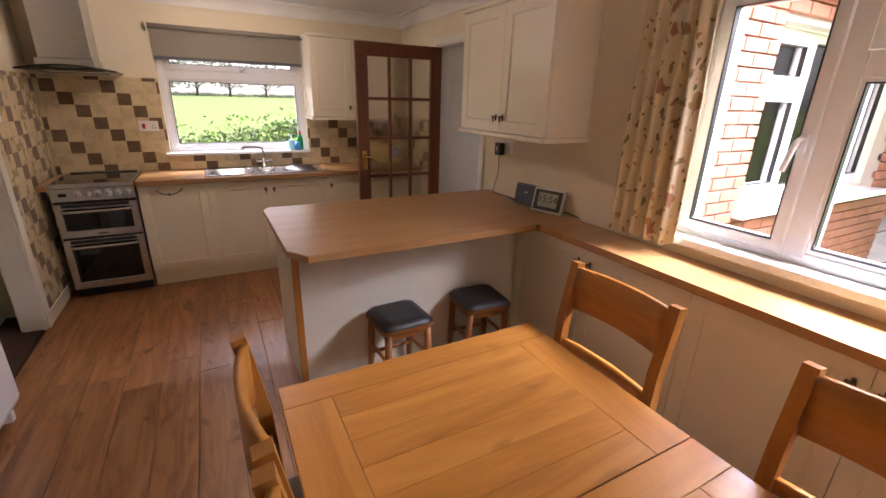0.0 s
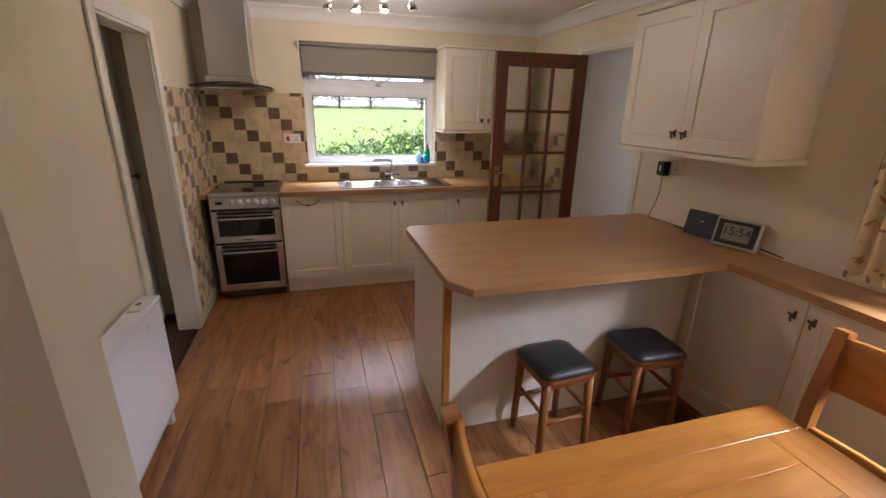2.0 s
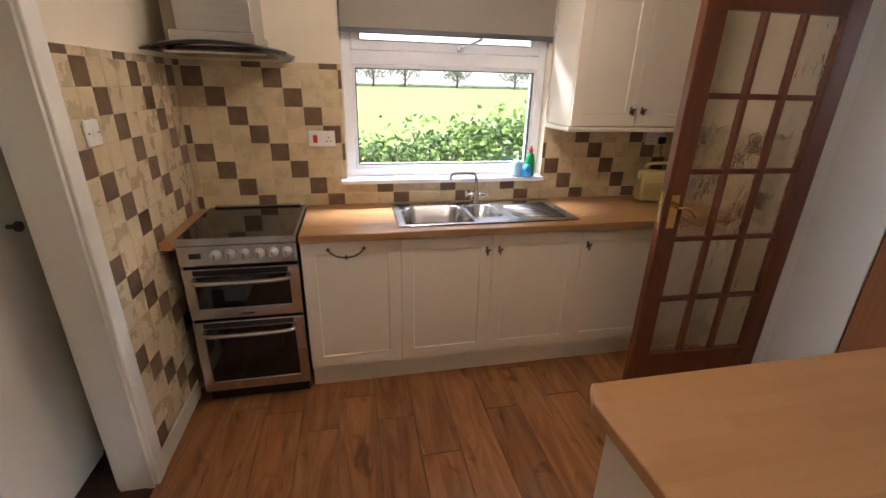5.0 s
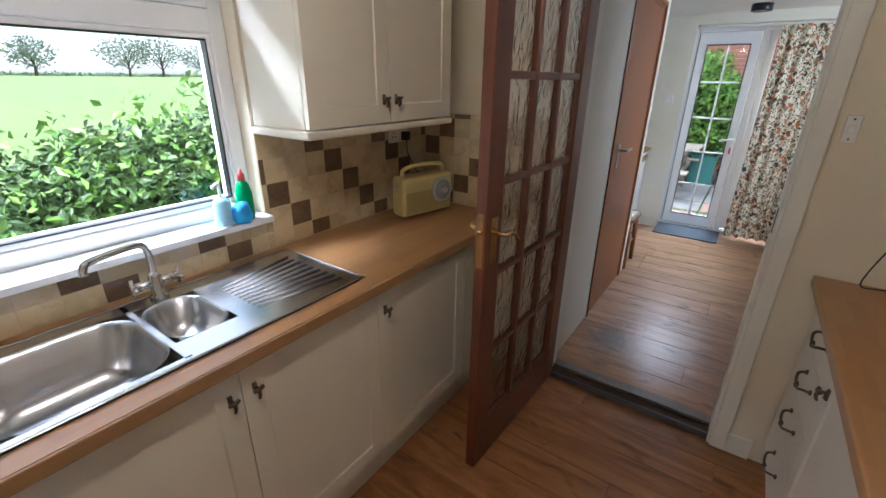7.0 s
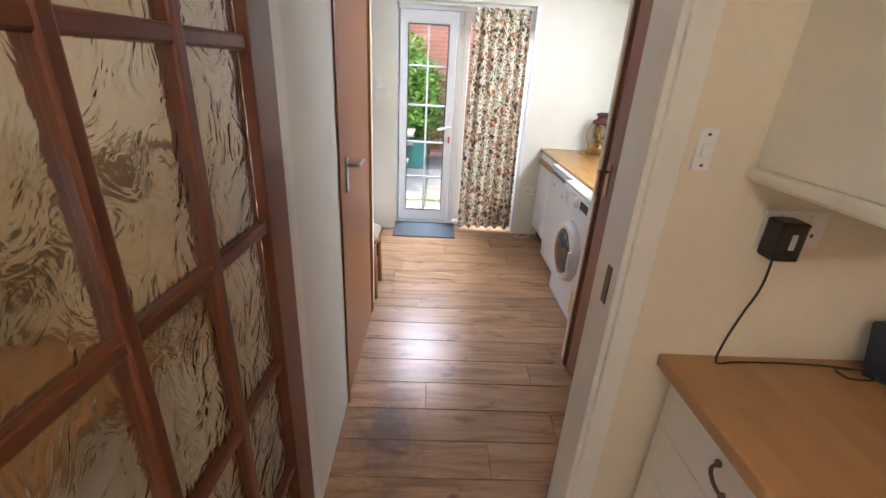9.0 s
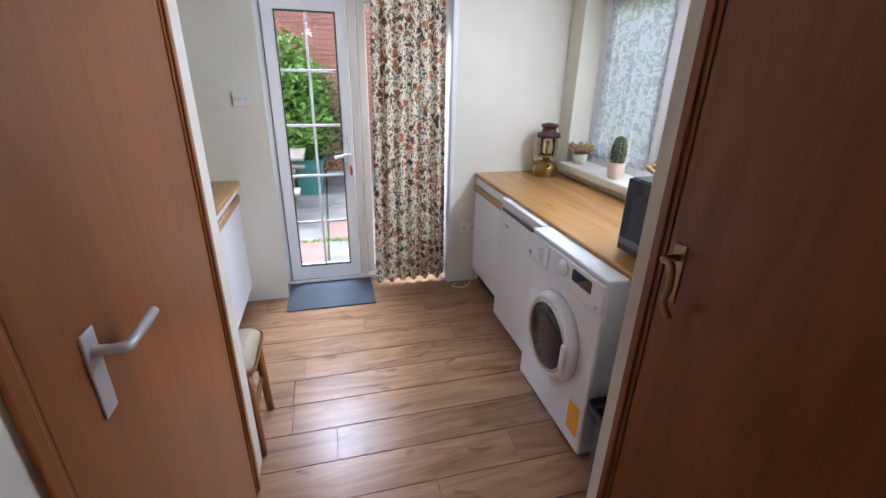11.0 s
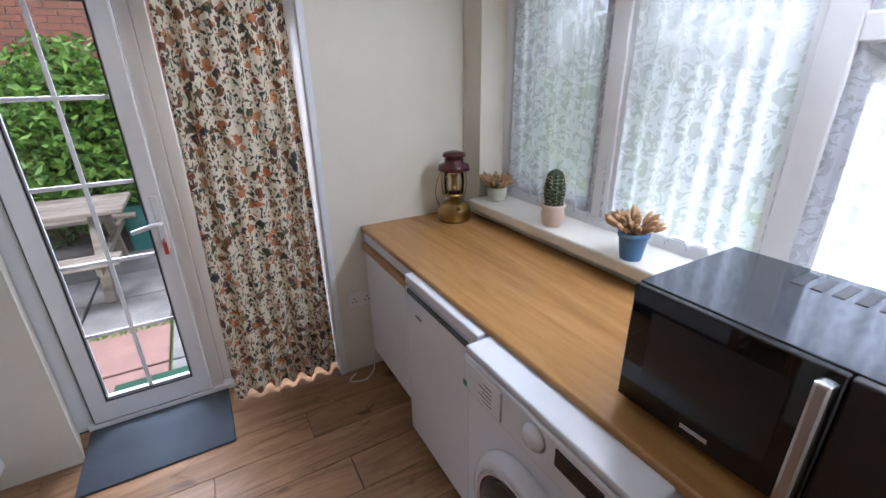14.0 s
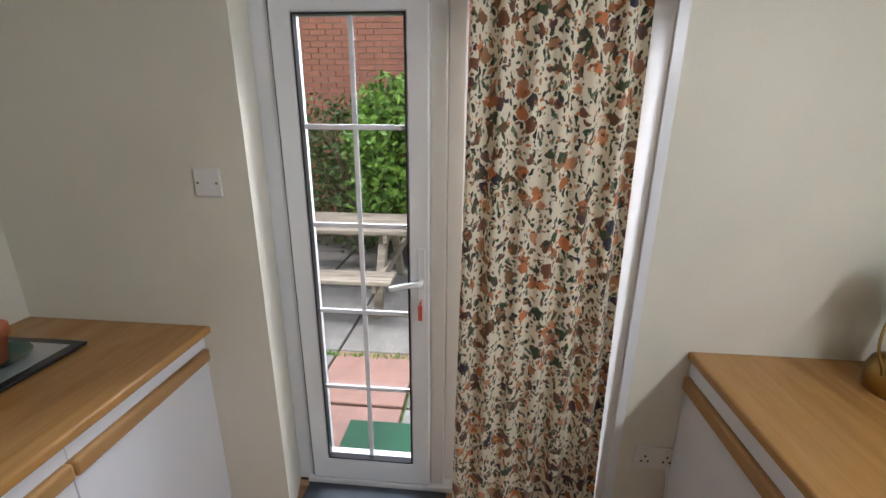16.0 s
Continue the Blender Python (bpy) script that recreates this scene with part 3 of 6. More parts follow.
# cupboard recess behind the west doorway
structure("wall_recess", boxes((WX - 0.72, WX - 0.66, 2.4, 3.8, 0, CEIL), (WX - 0.66, WX - 0.12, 2.4, 2.5, 0, CEIL), (WX - 0.66, WX - 0.12, 3.7, 3.8, 0, CEIL)), M_CREAM, "cream wall of cupboard lobby", "wall")
structure("floor_recess", box(WX - 0.66, WX - 0.02, 2.5, 3.7, -0.014, 0.006), M_EDGE, "dark brown carpet in cupboard lobby", "floor")
cup = thing("cupboard", (WX - 0.6, 3.4, 0.006), "white painted fitted cupboard with dark knob", "cupboard")
part("body", box(WX - 0.66, WX - 0.30, 2.52, 3.69, 0.006, 2.3), M_GLOSS, cup)
d1 = part("door", box(WX - 0.296, WX - 0.27, 2.56, 3.60, 0.03, 1.70, 0.003), M_GLOSS, cup)
part("knob", lathe([(0.008, 0), (0.008, 0.02), (0.018, 0.028), (0.018, 0.04), (0.006, 0.046)], (WX - 0.27, 3.52, 1.12), 16, "x"), M_BRONZE, d1, "dark round knob", True)
part("door", box(WX - 0.296, WX - 0.27, 2.56, 3.60, 1.715, 2.28, 0.003), M_GLOSS, cup)


# ---- windows ----
def sash(bm, ax, t, a0, a1, z0, z1, w=0.05, d=0.05, w_low=None, w_top=None):
    """A one-piece frame in the plane t, with softened arrises."""
    wl, wt, e = w_low or w, w_top or w, min(0.005, w * 0.2)

    def rect(g0, y):
        p, q, c, f = a0 + g0[0], a1 - g0[0], z0 + g0[1], z1 - g0[2]
        pts = [(p, c), (q, c), (q, f), (p, f)]
        return [bm.verts.new((a, y, z) if ax == "x" else (y, a, z)) for a, z in pts]
    rings = [rect((0, 0, 0), t + d), rect((0, 0, 0), t + e), rect((e, e, e), t), rect((w - e, wl - e, wt - e), t), rect((w, wl, wt), t + e), rect((w, wl, wt), t + d)]
    for q, r in zip(rings, rings[1:] + rings[:1]):
        for i in range(4):
            bm.faces.new((q[i], q[(i + 1) % 4], r[(i + 1) % 4], r[i]))


def glass_pane(ax, t, a0, a1, z0, z1, parent):
    b = box(a0, a1, t, t + 0.006, z0, z1) if ax == "x" else box(t, t + 0.006, a0, a1, z0, z1)
    g = part("pane", b, M_PANE, parent)
    g.visible_shadow = False
    return g


def window(name, ax, t, a0, a1, z0, z1, lights, label, outward=1):
    """lights: (a0, a1, z0, z1, sash) in the frame; t is the inner face."""
    th = thing(name, (a0, t, z0) if ax == "x" else (t, a0, z0), label, "window", kind="structure")
    bm = bmesh.new()
    sash(bm, ax, t, a0, a1, z0, z1, 0.055, 0.07)
    part("window_frame", bm, M_UPVC, th)
    for l0, l1, c, e, opening in lights:
        w = 0.05 if opening else 0.02
        bm = bmesh.new()
        sash(bm, ax, t - (0.012 if opening else -0.004), l0, l1, c, e, w, 0.06)
        s = part("sash", bm, M_UPVC, th)
        glass_pane(ax, t + 0.03, l0 + w - 0.004, l1 - w + 0.004, c + w - 0.004, e - w + 0.004, s)
        gk = bmesh.new()
        sash(gk, ax, t - (0.013 if opening else -0.003), l0 + w - 0.002, l1 - w + 0.002, c + w - 0.002, e - w + 0.002, 0.005, 0.03)
        part("gasket", gk, M_BLACK, s)
    return th


def bars(ax, t, spans, d=0.06):
    bm = bmesh.new()
    for a0, a1, c, e in spans:
        if ax == "x":
            box(a0, a1, t, t + d, c, e, bev=0.006, bm=bm)
        else:
            box(t, t + d, a0, a1, c, e, bev=0.006, bm=bm)
    return bm


k0, k1, kz0, kz1 = KW
kwin = window("window_1", "x", NY + 0.07, k0, k1, kz0, kz1, [(k0 + 0.055, k1 - 0.055, kz0 + 0.055, 1.70, False), (k0 + 0.055, k1 - 0.055, 1.775, kz1 - 0.055, True)], "white plastic kitchen window with top opener")
part("transom", bars("x", NY + 0.068, [(k0 + 0.05, k1 - 0.05, 1.70, 1.775)], 0.07), M_UPVC, kwin)
hb = box(0.40, 0.44, NY + 0.04, NY + 0.06, 1.775, 1.81, 0.004)
tube(bez([(0.42, NY + 0.045, 1.80), (0.45, NY + 0.02, 1.81), (0.54, NY + 0.02, 1.85)]), 0.008, 8, hb)
part("handle", hb, M_SILVER, kwin, "silver window catch", True)
part("window_sill", box(k0 - 0.035, k1 + 0.005, NY - 0.06, NY + 0.07, kz0 - 0.02, kz0 + 0.004, 0.004), M_UPVC, kwin)

w0, w1, wz0, wz1 = DW
dl = []
for a, b, fan in ((0.60, w1 - 0.02, False), (-0.42, 0.53, True), (-1.88, -0.49, False)):
    if fan:
        dl += [(a, b, wz0 + 0.055, 1.70, False), (a, b, 1.78, wz1 - 0.03, True)]
    else:
        dl += [(a, b, wz0 + 0.03, wz1 - 0.03, True)]
dwin = window("window_2", "y", EX + 0.05, w0, w1, wz0, wz1, dl, "white plastic dining window with side opener")
part("mullion", bars("y", EX + 0.048, [(0.525, 0.605, wz0 + 0.03, wz1 - 0.03), (-0.495, -0.415, wz0 + 0.03, wz1 - 0.03)], 0.075), M_UPVC, dwin)
part("transom", bars("y", EX + 0.048, [(-0.42, 0.525, 1.695, 1.785)], 0.075), M_UPVC, dwin)
hb = box(EX + 0.015, EX + 0.036, 0.615, 0.64, 1.42, 1.50, 0.004)
tube(bez([(EX + 0.02, 0.628, 1.48), (EX - 0.015, 0.63, 1.475), (EX - 0.02, 0.64, 1.43), (EX - 0.015, 0.655, 1.36)]), 0.011, 8, hb)
part("handle", hb, M_UPVC, dwin, "white window handle", True)
part("window_sill", prism([(EX - 0.05, w0), (EX + 0.06, w0), (EX + 0.06, w1 - 0.003), (EX - 0.05, w1 - 0.003)], wz0 - 0.035, wz0 + 0.005, 0.008), M_UPVC, dwin)

u0, u1, uz0, uz1 = UW
ul = [(u0 + 0.04, 3.62, uz0 + 0.04, 1.68, True), (u0 + 0.04, 3.62, 1.74, uz1 - 0.04, True), (3.70, 4.28, uz0 + 0.04, uz1 - 0.04, False), (4.36, u1 - 0.04, uz0 + 0.04, uz1 - 0.04, True)]
uwin = window("window_3", "x", 1.40, u0, u1, uz0, uz1, ul, "white plastic utility window behind net")
part("mullion", bars("x", 1.398, [(3.62, 3.70, uz0 + 0.04, uz1 - 0.04), (4.28, 4.36, uz0 + 0.04, uz1 - 0.04)], 0.075), M_UPVC, uwin)
part("transom", bars("x", 1.398, [(u0 + 0.05, 3.62, 1.675, 1.745)], 0.075), M_UPVC, uwin)
part("window_sill", box(u0, u1, 1.455, 1.69, uz0 - 0.045, uz0 + 0.006, 0.008), M_GLOSS, uwin)
part("outer_sill", box(u0 - 0.05, u1 + 0.05, 1.18, 1.40, uz0 - 0.07, uz0 - 0.02, 0.006), M_UPVC, uwin)

# ---- garden door ----
gd = thing("door_1", (UE + 0.22, 3.04, UF), "white plastic glazed garden door with georgian bars", "door", kind="structure")
GX = UE + 0.22
part("door_frame", boxes((GX, GX + 0.07, GD[0], GD[0] + 0.06, UF, GD[3]), (GX, GX + 0.07, 3.605, GD[1], UF, GD[3]), (GX, GX + 0.07, GD[0] + 0.06, GD[1] - 0.06, GD[3] - 0.05, GD[3]), (GX, GX + 0.07, 3.03, 3.085, UF, GD[3] - 0.05), (GX - 0.02, GX + 0.08, GD[0] + 0.06, GD[1] - 0.06, UF, UF + 0.03), bev=0.005), M_UPVC, gd)
lf = bmesh.new()
y0, y1, z0, z1 = 3.088, 3.60, UF + 0.035, GD[3] - 0.055
sash(lf, "y", GX - 0.02, y0, y1, z0, z1, 0.074, 0.065, 0.108, 0.108)
leaf = part("leaf", lf, M_UPVC, gd)
gy0, gy1, gz0, gz1 = y0 + 0.074, y1 - 0.074, z0 + 0.108, z1 - 0.108
glass_pane("y", GX + 0.015, gy0 - 0.003, gy1 + 0.003, gz0 - 0.003, gz1 + 0.003, leaf)
gk = bmesh.new()
sash(gk, "y", GX - 0.021, gy0, gy1, gz0, gz1, 0.006, 0.03)
part("gasket", gk, M_BLACK, leaf)
part("glazing_bar", box(GX + 0.004, GX + 0.014, (gy0 + gy1) / 2 - 0.009, (gy0 + gy1) / 2 + 0.009, gz0, gz1, 0.003), M_UPVC, leaf)
for i in range(1, 5):
    zz = gz0 + (gz1 - gz0) * i / 5
    part("glazing_bar", box(GX + 0.003, GX + 0.013, gy0, gy1, zz - 0.009, zz + 0.009, 0.003), M_UPVC, leaf)
part("seam", boxes((GX - 0.012, GX + 0.0, y1 + 0.001, y1 + 0.004, z0, z1), (GX - 0.012, GX, y0, y1, z0 - 0.004, z0 - 0.001)), M_BLACK, gd)
hp = box(GX - 0.03, GX - 0.02, 3.102, 3.132, 0.90, 1.15, 0.004)
part("handle_plate", hp, M_UPVC, leaf)
ln = tube(bez([(GX - 0.03, 3.117, 1.03), (GX - 0.065, 3.117, 1.03), (GX - 0.075, 3.14, 1.03), (GX - 0.07, 3.225, 1.008)]), 0.011, 10)
part("lever", ln, M_UPVC, leaf, "white lever handle", True)
part("key", boxes((GX - 0.06, GX - 0.03, 3.115, 3.119, 0.935, 0.955), (GX - 0.064, GX - 0.058, 3.109, 3.125, 0.885, 0.945), bev=0.001), paint("red_key_tag", (0.5, 0.06, 0.04), 0.5), leaf, "key with red tag")
sp = bmesh.new()
sash(sp, "y", GX + 0.002, GD[0] + 0.06, 3.03, UF + 0.05, GD[3] - 0.05, 0.06, 0.06)
side = part("side_panel", sp, M_UPVC, gd)
glass_pane("y", GX + 0.03, GD[0] + 0.11, 2.98, UF + 0.1, GD[3] - 0.1, side)
part("reveal_trim", boxes((UE + 0.002, GX, GD[0] + 0.002, GD[0] + 0.012, UF, GD[3]), (UE - 0.006, UE - 0.002, GD[0] - 0.02, GD[0] + 0.01, UF, GD[3]), bev=0.0015), M_UPVC, gd)

# ---- glazed kitchen door, open into the kitchen ----
kd = thing("door_2", (2.05, 3.62, 0.008), "dark wood door with figured glass panes, open", "door", kind="structure")
dx0, dx1, dy0, dy1, dz1 = 1.245, 2.055, 3.598, 3.64, 2.035
cols, rws = 3, 5
st = 0.105
px = np.linspace(dx0 + st, dx1 - st, cols + 1)
pz = np.linspace(0.008 + 0.20, dz1 - 0.11, rws + 1)
part("stile", box(dx0, dx0 + st, dy0, dy1, 0.008, dz1, 0.003), M_DARKDOOR, kd)
part("stile", box(dx1 - st, dx1, dy0, dy1, 0.008, dz1, 0.003), M_DARKDOOR, kd)
part("rail", box(dx0 + st, dx1 - st, dy0 + 0.001, dy1 - 0.001, 0.008, pz[0], 0.003), M_DARKDOOR, kd)
part("rail", box(dx0 + st, dx1 - st, dy0 + 0.001, dy1 - 0.001, pz[-1], dz1, 0.003), M_DARKDOOR, kd)
for x in px[1:-1]:
    part("glazing_bar", box(x - 0.013, x + 0.013, dy0 + 0.004, dy1 - 0.004, pz[0], pz[-1], 0.005), M_DARKDOOR, kd)
for z in pz[1:-1]:
    part("glazing_bar", box(dx0 + st, dx1 - st, dy0 + 0.006, dy1 - 0.006, z - 0.013, z + 0.013, 0.005), M_DARKDOOR, kd)
for i in range(cols):
    for j in range(rws):
        part("pane", box(px[i] + 0.008, px[i + 1] - 0.008, 3.616, 3.621, pz[j] + 0.008, pz[j + 1] - 0.008), M_FIG, kd)
for yy, s in ((dy0, -1), (dy1, 1)):
    pl = part("handle_plate", box(dx0 + 0.03, dx0 + 0.075, min(yy, yy + s * 0.004), max(yy, yy + s * 0.004), 0.96, 1.13, 0.001), M_BRASS, kd, "brass lever handle plate")
    hh = tube(bez([(dx0 + 0.052, yy, 1.075), (dx0 + 0.052, yy + s * 0.045, 1.075), (dx0 + 0.075, yy + s * 0.055, 1.08), (dx0 + 0.12, yy + s * 0.05, 1.06), (dx0 + 0.15, yy + s * 0.048, 1.03)]), 0.008, 10)
    part("lever", hh, M_BRASS, pl, "", True)
part("latch_plate", box(dx0 - 0.002, dx0, 3.607, 3.631, 0.95, 1.15), M_BRASS, kd, "brass latch plate on door edge")
part("latch", tube([(dx0 - 0.016, 3.619, 1.085), (dx0, 3.619, 1.085)], 0.008), M_BRASS, kd, "", True)


kd.rotation_euler = (0, 0, radians(-2.2))

# ---- flush passage doors ----
def flush_door(name, x0, x1, y0, y1, hx, face, s, material, label, lever_dir):
    th = thing(name, ((x0 + x1) / 2, (y0 + y1) / 2, UF), label, "door", kind="structure")
    part("leaf", box(x0, x1, y0, y1, UF + 0.004, 2.018, 0.003), M_SAPELE, th)
    pl = part("handle_plate", box(hx - 0.019, hx + 0.019, min(face, face + s * 0.005), max(face, face + s * 0.005), 1.05, 1.20, 0.002), material, th)
    pts = bez([(hx, face, 1.165), (hx, face + s * 0.045, 1.165), (hx + lever_dir * 0.03, face + s * 0.05, 1.165)] + ([(hx + lever_dir * 0.11, face + s * 0.05, 1.165)] if material is M_SILVER else [(hx + lever_dir * 0.045, face + s * 0.055, 1.12), (hx + lever_dir * 0.035, face + s * 0.052, 1.07), (hx + lever_dir * 0.06, face + s * 0.05, 1.04)]))
    part("lever", tube(pts, 0.009, 10), material, pl, "", True)
    return th


flush_door("door_3", 2.776, 3.549, PN - 0.001, PN + 0.038, 2.90, PN - 0.001, -1, M_SILVER, "reddish brown flush door with silver lever", 1)
flush_door("door_4", 2.186, 3.054, PS - 0.038, PS + 0.001, 3.015, PS + 0.001, 1, M_OLDBRASS, "reddish brown flush door with brass lever", -1)

# ---- kitchen units ----
HANDLE_PTS = [(-0.065, 0, 0), (-0.055, -0.024, -0.004), (-0.03, -0.03, -0.018), (0, -0.03, -0.022), (0.03, -0.03, -0.018), (0.055, -0.024, -0.004), (0.065, 0, 0)]


def to_face(p, c, facing):
    """A point of a fitting drawn against a front that faces -y, turned to the given front."""
    x, y, z = p
    q = {"-y": (x, y, z), "+y": (-x, -y, z), "-x": (y, -x, z), "+x": (-y, x, z)}[facing]
    return (c[0] + q[0], c[1] + q[1], c[2] + q[2])


def knob_on(c, facing, parent):
    """A small antique drop knob: back plate, stem and pear-shaped drop."""
    bm = tube([to_face(p, c, facing) for p in ((0, 0, 0.016), (0, -0.003, 0.012), (0, -0.004, -0.012), (0, 0, -0.016))], 0.007, 8)
    tube([to_face((0, 0, 0.004), c, facing), to_face((0, -0.022, 0.004), c, facing)], 0.005, 8, bm)
    tube(bez([to_face((-0.014, -0.022, 0.006), c, facing), to_face((0, -0.026, 0.004), c, facing), to_face((0.014, -0.022, 0.006), c, facing)], 8), 0.006, 8, bm)
    tube(bez([to_face((0, -0.022, 0.004), c, facing), to_face((0, -0.026, -0.012), c, facing), to_face((0, -0.02, -0.028), c, facing)], 8), 0.0065, 8, bm, 0.6)
    part("knob", bm, M_BRONZE, parent, "antique bronze drop knob", True)


def bow_handle(c, facing, parent, scale=1.0):
    bm = tube([to_face(Vector(p) * scale, c, facing) for p in bez(HANDLE_PTS, 24)], 0.0045, 8)
    lathe([(0.004, -0.012), (0.008, 0), (0.004, 0.012)], to_face((0, -0.03 * scale, -0.022 * scale), c, facing), 8, "z", bm)
    for s in (-1, 1):
        tube([to_face((s * 0.065 * scale, 0.0, 0), c, facing), to_face((s * 0.065 * scale, -0.006, 0), c, facing)], 0.009, 10, bm)
    part("handle", bm, M_BRONZE, parent, "antique bronze bow handle", True)


def front(name, facing, a0, a1, z0, z1, t, parent, shaker=True):
    """A cabinet front whose face lies at t, with a sunk middle panel."""
    th, rw, sink = 0.02, 0.065, 0.006
    s = -1 if facing[0] == "-" else 1

    a0, a1, z0, z1 = a0 + 0.0015, a1 - 0.0015, z0 + 0.0015, z1 - 0.0015
    lo, hi = sorted((t, t - s * th))
    bm = box(a0, a1, lo, hi, z0, z1) if facing[1] == "y" else box(lo, hi, a0, a1, z0, z1)
    if shaker and a1 - a0 > 0.2 and z1 - z0 > 0.2:
        axis = Vector((0, s, 0)) if facing[1] == "y" else Vector((s, 0, 0))
        bmesh.ops.recalc_face_normals(bm, faces=bm.faces)
        f = max(bm.faces, key=lambda q: q.normal.dot(axis))
        bmesh.ops.inset_region(bm, faces=[f], thickness=rw, use_even_offset=True)
        bmesh.ops.inset_region(bm, faces=[f], thickness=0.004, depth=-sink, use_even_offset=True)
    else:
        bmesh.ops.bevel(bm, geom=bm.edges[:], offset=0.002, segments=2, affect="EDGES", profile=0.5)
    return part(name, bm, M_CAB, parent)


WT, WB = 0.91, 0.872            # worktop top and underside
FY = 3.925                      # north fronts
divs = [-0.50, -0.005, 0.492, 1.015, 1.60]
NG = "north base units"
for i, (a, b) in enumerate(zip(divs, divs[1:])):
    u = thing("base_cabinet", ((a + b) / 2, 4.2, 0), ["cream dishwasher-style cabinet front with bow handle", "cream shaker cabinet under sink", "cream shaker cabinet under sink", "cream shaker base cabinet beside glazed door"][i], "cabinet", NG)
    part("body", box(a + 0.001, b - 0.001, FY + 0.021, NY - 0.02, 0.12, (WB - 0.012) if i in (0, 3) else 0.68), M_CAB, u)
    part("plinth", box(a + 0.001, b - 0.001, FY + 0.035, FY + 0.055, 0, 0.13), M_CAB, u)
    d = front("door", "-y", a, b, 0.135, WB - 0.006, FY, u)
    if i == 0:
        bow_handle((-0.28, FY, 0.825), "-y", d, 1.35)
    else:
        knob_on((b - 0.035 if i == 1 else a + 0.035, FY, 0.78), "-y", d)
ec = thing("base_cabinet", (1.81, 4.2, 0), "cream corner base cabinet", "cabinet", NG)
part("body", box(1.601, EX - 0.012, FY + 0.021, NY - 0.02, 0.12, WB - 0.012), M_CAB, ec)
part("plinth", box(1.601, EX - 0.02, FY + 0.035, FY + 0.055, 0, 0.13), M_CAB, ec)
front("door", "-y", 1.60, EX - 0.012, 0.135, WB - 0.006, FY, ec)

# worktop with the sink cut out
SX0, SX1, SY0, SY1 = -0.01, 1.01, 3.97, 4.42
wk = thing("worktop", (0.76, 4.2, WB), "beech block effect kitchen worktop", "worktop")
wx0, wx1, wy0, wy1 = -0.50, EX - 0.012, 3.895, NY - 0.012
ro, ri = [(wx0, wy0 + 0.01), (wx1, wy0 + 0.01), (wx1, wy1), (wx0, wy1)], [(SX0 + 0.02, SY0 + 0.02), (SX1 - 0.02, SY0 + 0.02), (SX1 - 0.02, SY1 - 0.02), (SX0 + 0.02, SY1 - 0.02)]
wb = bmesh.new()
rg = [[wb.verts.new((x, y, z)) for x, y in pts] for pts, z in ((ro, WB), (ro, WT), (ri, WT), (ri, WB))]
for q, r in zip(rg, rg[1:] + rg[:1]):
    for i in range(4):
        wb.faces.new((q[i], q[(i + 1) % 4], r[(i + 1) % 4], r[i]))
part("top", wb, M_WORK, wk)
part("edge", box(wx0, wx1, wy0, wy0 + 0.0095, WB, WT, 0.003), M_WORKEDGE, wk)
wk2 = thing("worktop", (WX + 0.06, 4.2, WB), "narrow beech worktop strip beside cooker", "worktop")
part("top", box(WX + 0.012, -1.045, 3.885, wy1, WB, WT, 0.004), M_WORK, wk2)

# inset sink
sink = thing("sink", (0.53, 4.2, WT), "stainless steel one and a half bowl sink", "sink")


def rrect(x0, x1, y0, y1, r, n=6):
    out = []
    for cx, cy, a in ((x1 - r, y1 - r, 0), (x0 + r, y1 - r, 90), (x0 + r, y0 + r, 180), (x1 - r, y0 + r, 270)):
        out += [(cx + r * math.cos(radians(a + 90 * i / n)), cy + r * math.sin(radians(a + 90 * i / n))) for i in range(n + 1)]
    return out


def loft(levels, cap=True, bm=None):
    """Joins outlines of equal length: (points, z) from top to bottom."""
    b = bmesh.new() if bm is None else bm
    rings = [[b.verts.new((x, y, z)) for x, y in pts] for pts, z in levels]
    n = len(rings[0])
    for q, r in zip(rings, rings[1:]):
        for i in range(n):
            b.faces.new((q[i], q[(i + 1) % n], r[(i + 1) % n], r[i]))
    if cap:
        b.faces.new(rings[-1])
    return b


bowls = [(0.04, 0.395, 4.01, 4.345, 0.09, 0.16), (0.435, 0.585, 4.09, 4.33, 0.06, 0.1)]
for bx0, bx1, by0, by1, r, dp in bowls:
    lv = [(rrect(bx0 - 0.012, bx1 + 0.012, by0 - 0.012, by1 + 0.012, r + 0.01), WT + 0.006), (rrect(bx0, bx1, by0, by1, r), WT - 0.002), (rrect(bx0 + 0.012, bx1 - 0.012, by0 + 0.012, by1 - 0.012, r), WT - dp + 0.03), (rrect(bx0 + 0.045, bx1 - 0.045, by0 + 0.045, by1 - 0.045, r * 0.5), WT - dp)]
    part("bowl", loft(lv), M_STEEL, sink, "", True)
deck = bmesh.new()
# deck strips round the bowls
for q in ((SX0, 0.028, SY0, SY1), (0.407, 0.423, SY0 + 0.02, SY1 - 0.02), (0.597, SX1, SY0, SY1), (0.028, 0.597, SY0, 3.998), (0.028, 0.597, 4.357, SY1), (0.423, 0.597, 3.998, 4.078), (0.423, 0.597, 4.342, 4.357)):
    box(q[0], q[1], q[2], q[3], WT + 0.001, WT + 0.006, bm=deck)
rim = rrect(SX0, SX1, SY0, SY1, 0.03)
part("deck", deck, M_STEEL, sink)
part("rim", loft([(rrect(SX0 + 0.012, SX1 - 0.012, SY0 + 0.012, SY1 - 0.012, 0.025), WT + 0.0055), (rrect(SX0 + 0.008, SX1 - 0.008, SY0 + 0.008, SY1 - 0.008, 0.028), WT + 0.01), (rim, WT + 0.006), (rim, WT)], False), M_STEEL, sink, "", True)
